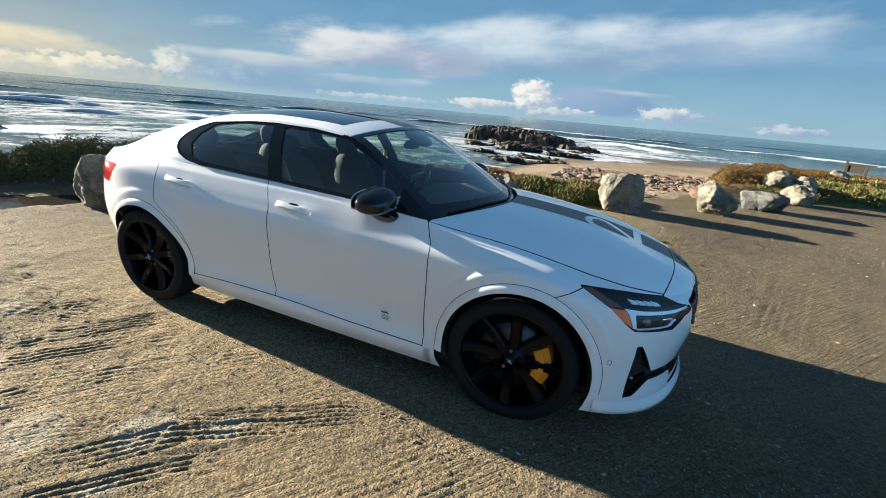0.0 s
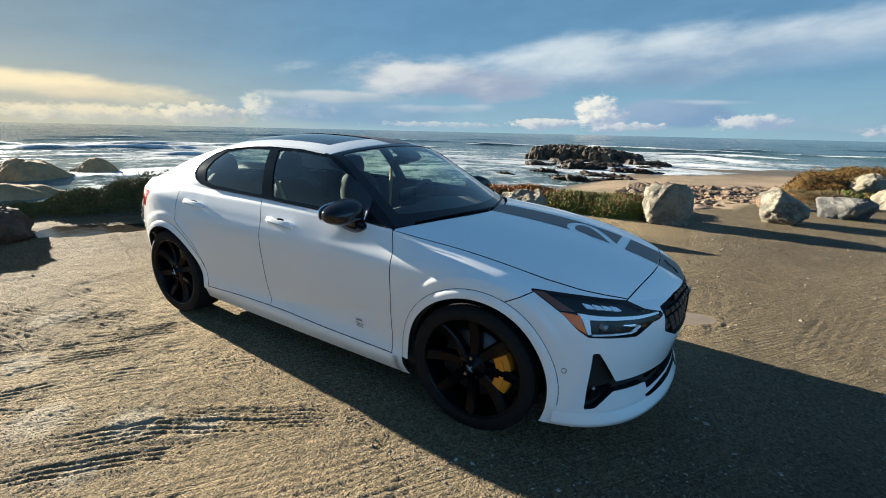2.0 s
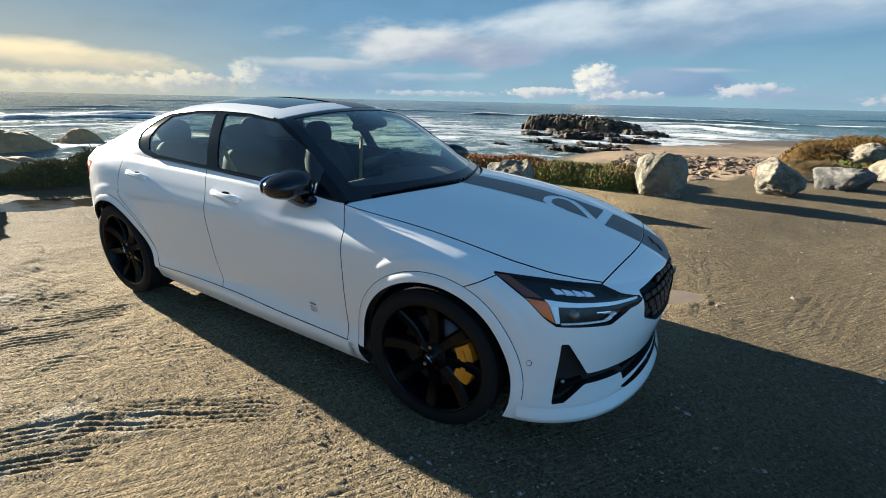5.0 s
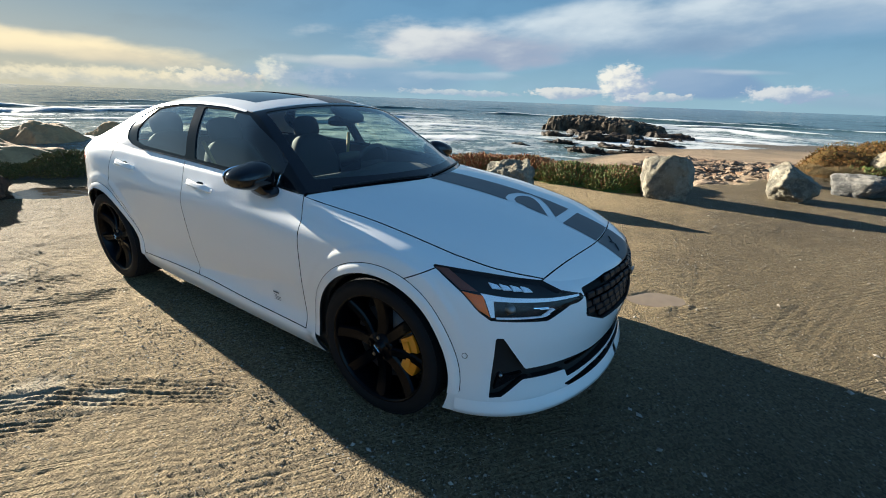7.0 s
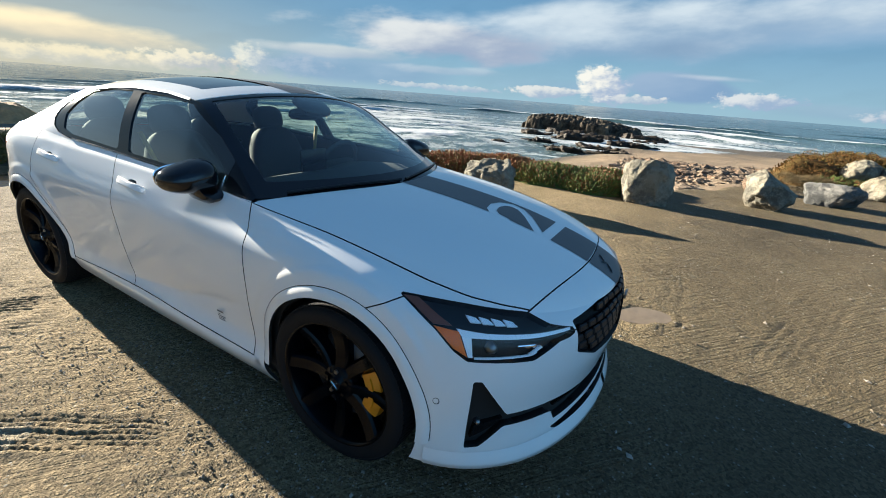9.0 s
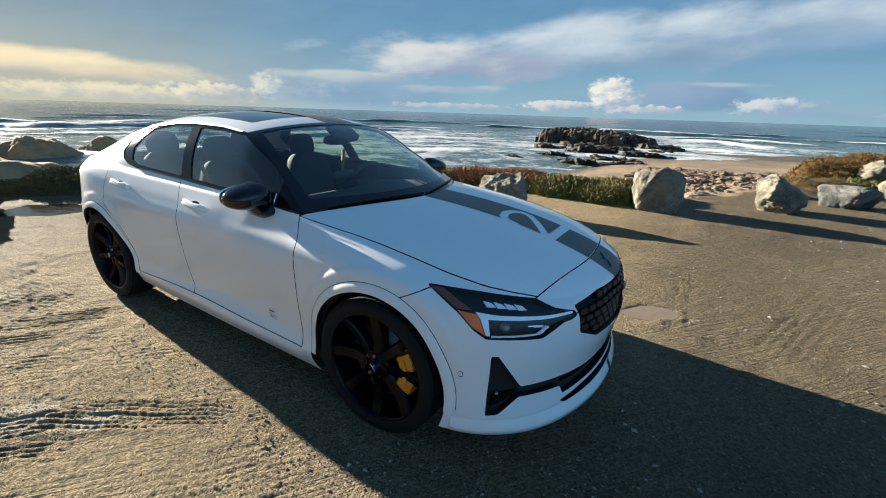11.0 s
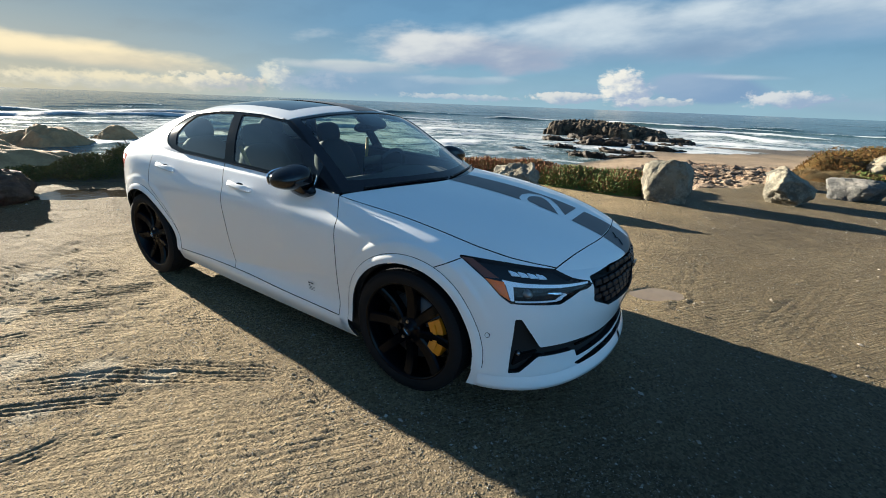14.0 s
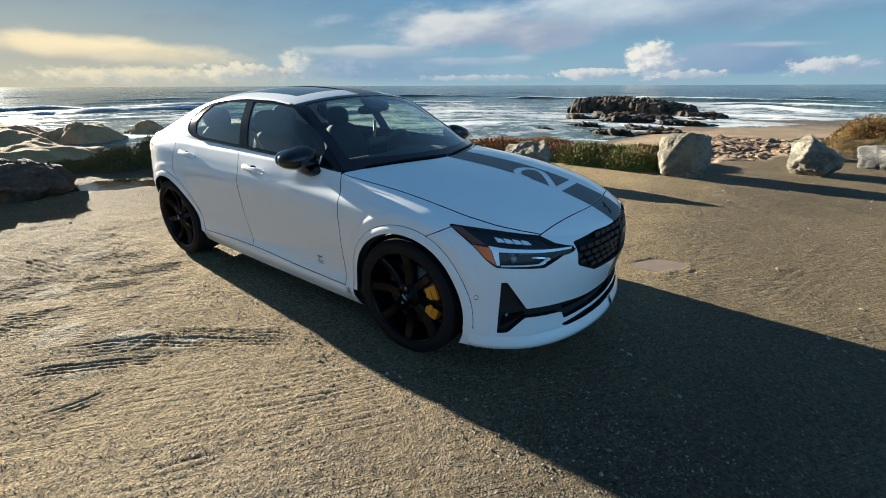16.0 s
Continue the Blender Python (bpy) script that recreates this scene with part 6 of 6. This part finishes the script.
ledge("headland", -84.5, 29.5, (5.5, 5.0), 20, lambda u, v: 2.2 - 0.4 * v, 27, "brown rock hump beside the headland", HEAD, 0.4, 0.9)


# ---- beach rubble: pale broken stones below the bluff ----
def rubble_field(count, seed):
    rnd = random.Random(seed)
    base = []
    for k in range(5):
        bm = bmesh.new()
        bmesh.ops.create_icosphere(bm, subdivisions=1, radius=1.0)
        for v in bm.verts:
            v.co += v.co * 0.5 * noise.noise(v.co * 1.3 + Vector((k * 7.1, 0, 0)))
        base.append((np.array([tuple(v.co) for v in bm.verts]), [tuple(w.index for w in f.verts) for f in bm.faces]))
        bm.free()
    V, F, n, spots = [], [], 0, []
    for _ in range(count):
        t = rnd.random()
        x = -6 + 24 * rnd.random() ** 1.1
        y = 47 + 20 * t + rnd.uniform(-4, 4) + 0.35 * x
        s = rnd.uniform(0.10, 0.42) * (1.8 if rnd.random() < 0.06 else 1)
        z = 0.0
        v, f = base[rnd.randrange(5)]
        a = rnd.uniform(0, 6.28)
        p = v * (s * rnd.uniform(0.8, 1.5), s, s * rnd.uniform(0.35, 0.7))
        p = np.stack([p[:, 0] * math.cos(a) - p[:, 1] * math.sin(a), p[:, 0] * math.sin(a) + p[:, 1] * math.cos(a), p[:, 2]], -1) + (x, y, z + 0.1 * s)
        V.append(p)
        spots.append((x, y))
        F += [tuple(i + n for i in g) for g in f]
        n += len(p)
    spots = np.array(spots)
    for p, z in zip(V, height(spots[:, 0], spots[:, 1])):
        p[:, 2] += z
    ob = new("rubble", mesh_of("rubble", np.concatenate(V), F, RUBBLE, False))
    tagged(ob, "pale broken stones strewn on the beach", "rubble", kind="stuff")


rubble_field(2200, 5)
for k, (x, y, s) in enumerate(((1.35, 8.6, (0.60, 0.40, 0.18)), (2.62, 9.3, (0.42, 0.35, 0.26)), (1.42, 10.4, (0.62, 0.42, 0.34)), (0.85, 9.6, (0.45, 0.38, 0.30)), (2.05, 11.2, (0.55, 0.40, 0.28)))):
    ob = new("bluff_rock", rock_mesh("bluff_rock", s, 200 + k, RUBBLE, 18, 5, 0.12, 1.2, 0.4))
    ob.matrix_basis = pose(x, y, ground_z(x, y) - 0.10, 0, 0, 20 * k)
    tagged(ob, "orange-brown layered rock at the edge of the bluff", "rock", "rocks at the bluff edge")


# ---- plants ----
def leaf_material(name, cols, rough=0.5):
    m, n = material(name)
    rnd = n("ShaderNodeNewGeometry").outputs["Random Per Island"]
    at = n("ShaderNodeNewGeometry").outputs["Position"]
    patch_ = n.noise(at, 0.9, 4, 0.6)
    mix = n.math("ADD", n.math("MULTIPLY", rnd, 0.55), n.math("MULTIPLY", patch_, 0.6))
    col = n.ramp(mix, [(0.20 + 0.6 * k / (len(cols) - 1), c) for k, c in enumerate(cols)])
    p = principled(n, col, rough)
    p.inputs["Specular IOR Level"].default_value = 0.15
    finish(n, p.outputs[0])
    return m


ICE_GREEN = leaf_material("ice_plant_green", [(0.045, 0.075, 0.019), (0.083, 0.112, 0.026), (0.112, 0.128, 0.034), (0.150, 0.060, 0.026)], 0.65)
ICE_RED = leaf_material("ice_plant_red", [(0.075, 0.085, 0.022), (0.17, 0.075, 0.024), (0.23, 0.055, 0.022), (0.17, 0.12, 0.035)], 0.65)
HUMP_RUST = leaf_material("hump_rust", [(0.045, 0.045, 0.012), (0.080, 0.042, 0.010), (0.105, 0.048, 0.012), (0.060, 0.058, 0.015)], 0.9)
SHRUB_LEAF = leaf_material("shrub_leaf", [(0.035, 0.045, 0.014), (0.065, 0.072, 0.022), (0.095, 0.088, 0.030), (0.12, 0.095, 0.042)], 0.85)
DRY_GRASS = leaf_material("dry_grass", [(0.085, 0.060, 0.030), (0.12, 0.085, 0.042), (0.075, 0.062, 0.028)], 0.8)
TWIG = simple("twig", (0.10, 0.075, 0.05), 0.8, 0, 0.3, 40)
SOIL = simple("plant_soil", (0.06, 0.045, 0.028), 0.9, 0, 0.3, 12)


def mound_top(x, y, spots):
    """Height of a plant cushion made of overlapping domes (x, y, radius x, radius y, height)."""
    out = np.zeros(np.shape(x))
    for cx, cy, ra, rb, h in spots:
        q = 1 - ((x - cx) / ra) ** 2 - ((y - cy) / rb) ** 2
        out = np.maximum(out, h * np.sqrt(np.clip(q, 0, 1)))
    return out * (1 + 0.16 * fbm(x * 2.2, y * 2.2, 3, 71))


def finger_leaves(name, spots, count, mat, length, width, seed, label, category, upright=0.6, soil=True):
    """A cushion of finger-like leaves over a soil core."""
    rng = np.random.default_rng(seed)
    lo = np.array([min(c[0] - c[2] for c in spots), min(c[1] - c[3] for c in spots)])
    hi = np.array([max(c[0] + c[2] for c in spots), max(c[1] + c[3] for c in spots)])
    P = rng.uniform(lo, hi, (count * 3, 2))
    H = mound_top(P[:, 0], P[:, 1], spots)
    keep = np.nonzero(H > 0.03)[0][:count]
    P, H = P[keep], H[keep]
    e = 0.05
    gx = (mound_top(P[:, 0] + e, P[:, 1], spots) - H) / e
    gy = (mound_top(P[:, 0], P[:, 1] + e, spots) - H) / e
    N = np.stack([-gx, -gy, np.full(len(H), upright)], -1)
    N /= np.linalg.norm(N, axis=1, keepdims=True)
    N = N + rng.normal(0, 0.45, N.shape)
    N /= np.linalg.norm(N, axis=1, keepdims=True)
    base = np.stack([P[:, 0], P[:, 1], height(P[:, 0], P[:, 1]) + H * rng.uniform(0.80, 1.0, len(H))], -1)
    S = np.cross(N, rng.normal(0, 1, N.shape))
    S /= np.linalg.norm(S, axis=1, keepdims=True)
    T = np.cross(N, S)
    L = length * rng.uniform(0.6, 1.25, (len(H), 1))
    W = width * rng.uniform(0.7, 1.2, (len(H), 1))
    rings = []
    for t, w in ((0.0, 0.8), (0.45, 1.0), (0.8, 0.7)):
        for k in range(3):
            a = 2 * np.pi * k / 3
            rings.append(base + N * L * t + (S * math.cos(a) + T * math.sin(a)) * W * w)
    tip = base + N * L + T * W * 0.3
    V = np.stack(rings + [tip], 1)
    f = []
    for r in (0, 3):
        for k in range(3):
            j = (k + 1) % 3
            f.append((r + k, r + j, r + 3 + j, r + 3 + k))
    quads = np.array(f)
    tris = np.array([(6, 7, 9), (7, 8, 9), (8, 6, 9)])
    off = np.arange(len(H))[:, None, None] * 10
    faces = (quads[None] + off).reshape(-1, 4).tolist() + (tris[None] + off).reshape(-1, 3).tolist()
    ob = new(name, mesh_of(name, V.reshape(-1, 3), [tuple(q) for q in faces], mat, False))
    tagged(ob, label, category, kind="stuff")
    if soil:
        xs, ys = np.linspace(lo[0] - 0.1, hi[0] + 0.1, 70), np.linspace(lo[1] - 0.1, hi[1] + 0.1, 60)
        X, Y = np.meshgrid(xs, ys, indexing="ij")
        Z = height(X, Y) + mound_top(X, Y, spots) * 0.86 - 0.03
        core = new("plant_bed", fast_grid("plant_bed", np.stack([X, Y, Z], -1), mat))
        tagged(core, "dense inner leaves and stems under the plants", "plants", kind="stuff")


finger_leaves("ice_plant", [(-0.40, 6.75, 0.85, 1.05, 0.30), (-1.2, 6.75, 1.0, 1.0, 0.30), (0.10, 7.4, 0.6, 0.9, 0.24)], 10500, ICE_GREEN, 0.085, 0.010, 1, "green ice plant with thick finger leaves", "ice plant")
finger_leaves("ice_plant", [(-2.2, 6.9, 1.1, 1.0, 0.30), (-3.3, 6.6, 1.1, 1.0, 0.28), (-4.2, 6.2, 0.9, 0.9, 0.26)], 10500, ICE_RED, 0.085, 0.010, 2, "reddish ice plant with thick finger leaves", "ice plant")
finger_leaves("ice_plant", [(5.3, 12.6, 1.5, 1.3, 0.42), (6.9, 13.6, 1.9, 1.5, 0.44), (4.3, 11.6, 0.8, 0.7, 0.26)], 10500, ICE_GREEN, 0.08, 0.013, 3, "green ice plant mat behind the boulders", "ice plant")
finger_leaves("ground_cover", [(3.75, 12.9, 1.15, 1.7, 0.70), (4.9, 14.9, 1.7, 2.0, 0.76), (6.6, 16.8, 2.1, 2.2, 0.62), (9.4, 20.4, 3, 3, 0.38)], 26000, HUMP_RUST, 0.050, 0.011, 4, "rust-coloured low ground cover on a hump", "ground cover")
finger_leaves("ice_plant", [(9.0, 17.2, 1.6, 1.0, 0.35), (10.6, 17.8, 1.6, 1.0, 0.3)], 3000, ICE_GREEN, 0.14, 0.024, 5, "green ice plant around a far boulder", "ice plant")
finger_leaves("dry_brush", [(3.15, 10.3, 0.5, 0.45, 0.28), (3.75, 10.9, 0.55, 0.5, 0.26)], 2600, DRY_GRASS, 0.10, 0.0035, 6, "dry brown brush beside the hump", "brush", soil=False)
finger_leaves("ground_cover", [(-9.6, -3.0, 1.8, 2.2, 0.30), (-9.4, -6.0, 1.8, 2.2, 0.3), (-8.0, 3.6, 0.9, 1.0, 0.4)], 4000, HUMP_RUST, 0.10, 0.016, 7, "low rusty plants at the bluff edge", "ground cover")


def shrub(spots, count, seed, label):
    """A dense low shrub: woody stems under many small leaves."""
    rng = np.random.default_rng(seed)
    top = thing("shrub", label, "shrub")
    out = None
    for k in range(70):
        cx, cy, ra, rb, h = spots[rng.integers(len(spots))]
        a, r = rng.uniform(0, 6.28), rng.uniform(0, 0.8) ** 0.5
        x0, y0 = cx + ra * 0.4 * r * math.cos(a), cy + rb * 0.4 * r * math.sin(a)
        x1, y1 = cx + ra * r * math.cos(a), cy + rb * r * math.sin(a)
        z0 = ground_z(x0, y0)
        z1 = z0 + h * (1.32 - 0.5 * r) * rng.uniform(0.8, 1.2)
        pts = [np.array((x0 + (x1 - x0) * t + 0.04 * math.sin(5 * t + k), y0 + (y1 - y0) * t, z0 - 0.02 + (z1 - z0) * t ** 0.8)) for t in np.linspace(0, 1, 6)]
        s = tube(pts, np.linspace(0.010, 0.003, 6), 5)
        out = s if out is None else out + s
    part("stems", out, TWIG, top, "thin brown stems")
    lo = np.array([min(c[0] - c[2] for c in spots), min(c[1] - c[3] for c in spots)])
    hi = np.array([max(c[0] + c[2] for c in spots), max(c[1] + c[3] for c in spots)])
    P = rng.uniform(lo, hi, (count * 3, 2))
    H = mound_top(P[:, 0], P[:, 1], spots)
    keep = np.nonzero(H > 0.04)[0][:count]
    P, H = P[keep], H[keep]
    clump = 0.5 + 0.5 * fbm(P[:, 0] * 5, P[:, 1] * 5, 2, 77)
    z = height(P[:, 0], P[:, 1]) + H * (0.25 + 0.75 * rng.uniform(0, 1, len(H)) ** 0.5) * (0.85 + 0.35 * clump)
    C = np.stack([P[:, 0], P[:, 1], z], -1)
    N = rng.normal(0, 1, C.shape) + (0, 0, 0.4)
    N /= np.linalg.norm(N, axis=1, keepdims=True)
    S = np.cross(N, rng.normal(0, 1, N.shape))
    S /= np.linalg.norm(S, axis=1, keepdims=True)
    L, W = 0.038 * rng.uniform(0.6, 1.3, (len(H), 1)), 0.010 * rng.uniform(0.7, 1.2, (len(H), 1))
    T = np.cross(N, S)
    V = np.stack([C, C + N * L * 0.5 + S * W + T * W * 0.4, C + N * L, C + N * L * 0.5 - S * W + T * W * 0.4], 1).reshape(-1, 3)
    q = (np.array([[0, 1, 2, 3]])[None] + np.arange(len(H))[:, None, None] * 4).reshape(-1, 4).tolist()
    part("foliage", Sheet(V, [tuple(r) for r in q]), SHRUB_LEAF, top, "small dark green leaves", smooth=False)
    X, Y = np.meshgrid(np.linspace(lo[0], hi[0], 26), np.linspace(lo[1], hi[1], 26), indexing="ij")
    core = Sheet.grid(np.stack([X, Y, height(X, Y) + 0.55 * mound_top(X, Y, spots) - 0.02], -1))
    part("inner_growth", core if core.normals()[300][2] > 0 else Sheet(core.v, [f[::-1] for f in core.faces]), SOIL, top, "dark inner growth")
    return top


shrub([(-7.85, 1.35, 0.95, 0.90, 0.56), (-8.45, 0.60, 0.8, 0.7, 0.36), (-9.1, -0.1, 0.9, 0.7, 0.22), (-7.4, 2.3, 0.8, 0.8, 0.56)], 60000, 11, "dense dark green coastal shrub behind a puddle")
shrub([(-9.2, -0.6, 0.8, 0.7, 0.16), (-9.8, -1.8, 0.9, 0.8, 0.18)], 6000, 12, "low dark scrub at the bluff edge")
shrub([(-6.5, 4.4, 0.8, 0.8, 0.45), (-5.6, 5.6, 0.8, 0.8, 0.42), (-7.2, 3.4, 0.7, 0.7, 0.5)], 24000, 13, "low green scrub along the bluff edge")

# ---- wooden park sign ----
OLD_WOOD = simple("old_wood", (0.050, 0.035, 0.023), 0.8, 0, 0.35, 18, bump=0.4)
sign = thing("park_sign", "weathered brown wooden sign on two posts", "sign", at=pose(10.7, 22.3, ground_z(10.7, 22.3), 0, 0, -22))
for x in (-0.36, 0.36):
    part("post", box((x - 0.06, -0.06, -0.1), (x + 0.06, 0.06, 0.92 if x < 0 else 0.72), 0.012), OLD_WOOD, sign, smooth=False)
part("crossbar", box((-0.42, -0.07, 0.74), (0.62, 0.07, 0.82), 0.012), OLD_WOOD, sign, smooth=False)
part("panel", box((-0.28, -0.025, 0.42), (0.28, 0.025, 0.72), 0.01), OLD_WOOD, sign, smooth=False)


# ---- pebbles and grit on the dirt ----
PEBBLE = leaf_material("pebble_stone", [(0.094, 0.076, 0.054), (0.137, 0.112, 0.079), (0.187, 0.162, 0.130), (0.302, 0.281, 0.245)], 0.8)


def pebbles():
    rng = np.random.default_rng(9)
    base = np.array([(1, 0, 0), (-1, 0, 0), (0, 1, 0), (0, -1, 0), (0, 0, 1), (0, 0, -1)], float)
    tri = np.array([(0, 2, 4), (2, 1, 4), (1, 3, 4), (3, 0, 4), (2, 0, 5), (1, 2, 5), (3, 1, 5), (0, 3, 5)])
    near = np.stack([rng.uniform(-4.0, 1.6, 40000), rng.uniform(-2.6, -0.7, 40000)], -1)
    mid = np.stack([rng.uniform(-7.0, 5.5, 26000), rng.uniform(-3.2, 7.5, 26000)], -1)
    P = np.concatenate([near, mid])
    s = np.where(np.arange(len(P)) < len(near), 0.0019, 0.0040) * (1 + 2.4 * rng.random(len(P)) ** 9) * rng.uniform(0.6, 1.3, len(P))
    s[::900] *= 1.8
    s = np.where(P[:, 1] < -1.3, np.minimum(s, 0.0042 - 0.0014 * (rng.random(len(P)) < 0.9)), s)
    keep = (fbm(P[:, 0] * 1.2, P[:, 1] * 1.2, 3, 91) > -0.45) & (puddle_depth(P[:, 0], P[:, 1]) < 0.002)
    P, s = P[keep], s[keep]
    z = height(P[:, 0], P[:, 1])
    sh = s[:, None] * rng.uniform(0.6, 1.3, (len(P), 3)) * (1.2, 1.0, 0.7)
    a = rng.uniform(0, 6.28, len(P))
    j = base[None] * (1 + 0.25 * rng.normal(0, 1, (len(P), len(base), 1))) * sh[:, None]
    V = np.stack([j[..., 0] * np.cos(a)[:, None] - j[..., 1] * np.sin(a)[:, None], j[..., 0] * np.sin(a)[:, None] + j[..., 1] * np.cos(a)[:, None], j[..., 2]], -1)
    V += np.stack([P[:, 0], P[:, 1], z + s * 0.3], -1)[:, None]
    F = (tri[None] + np.arange(len(P))[:, None, None] * len(base)).reshape(-1, 3).tolist()
    ob = new("pebbles", mesh_of("pebbles", V.reshape(-1, 3), [tuple(f) for f in F], PEBBLE, False))
    tagged(ob, "small loose stones scattered on the dirt", "gravel", kind="stuff")


pebbles()
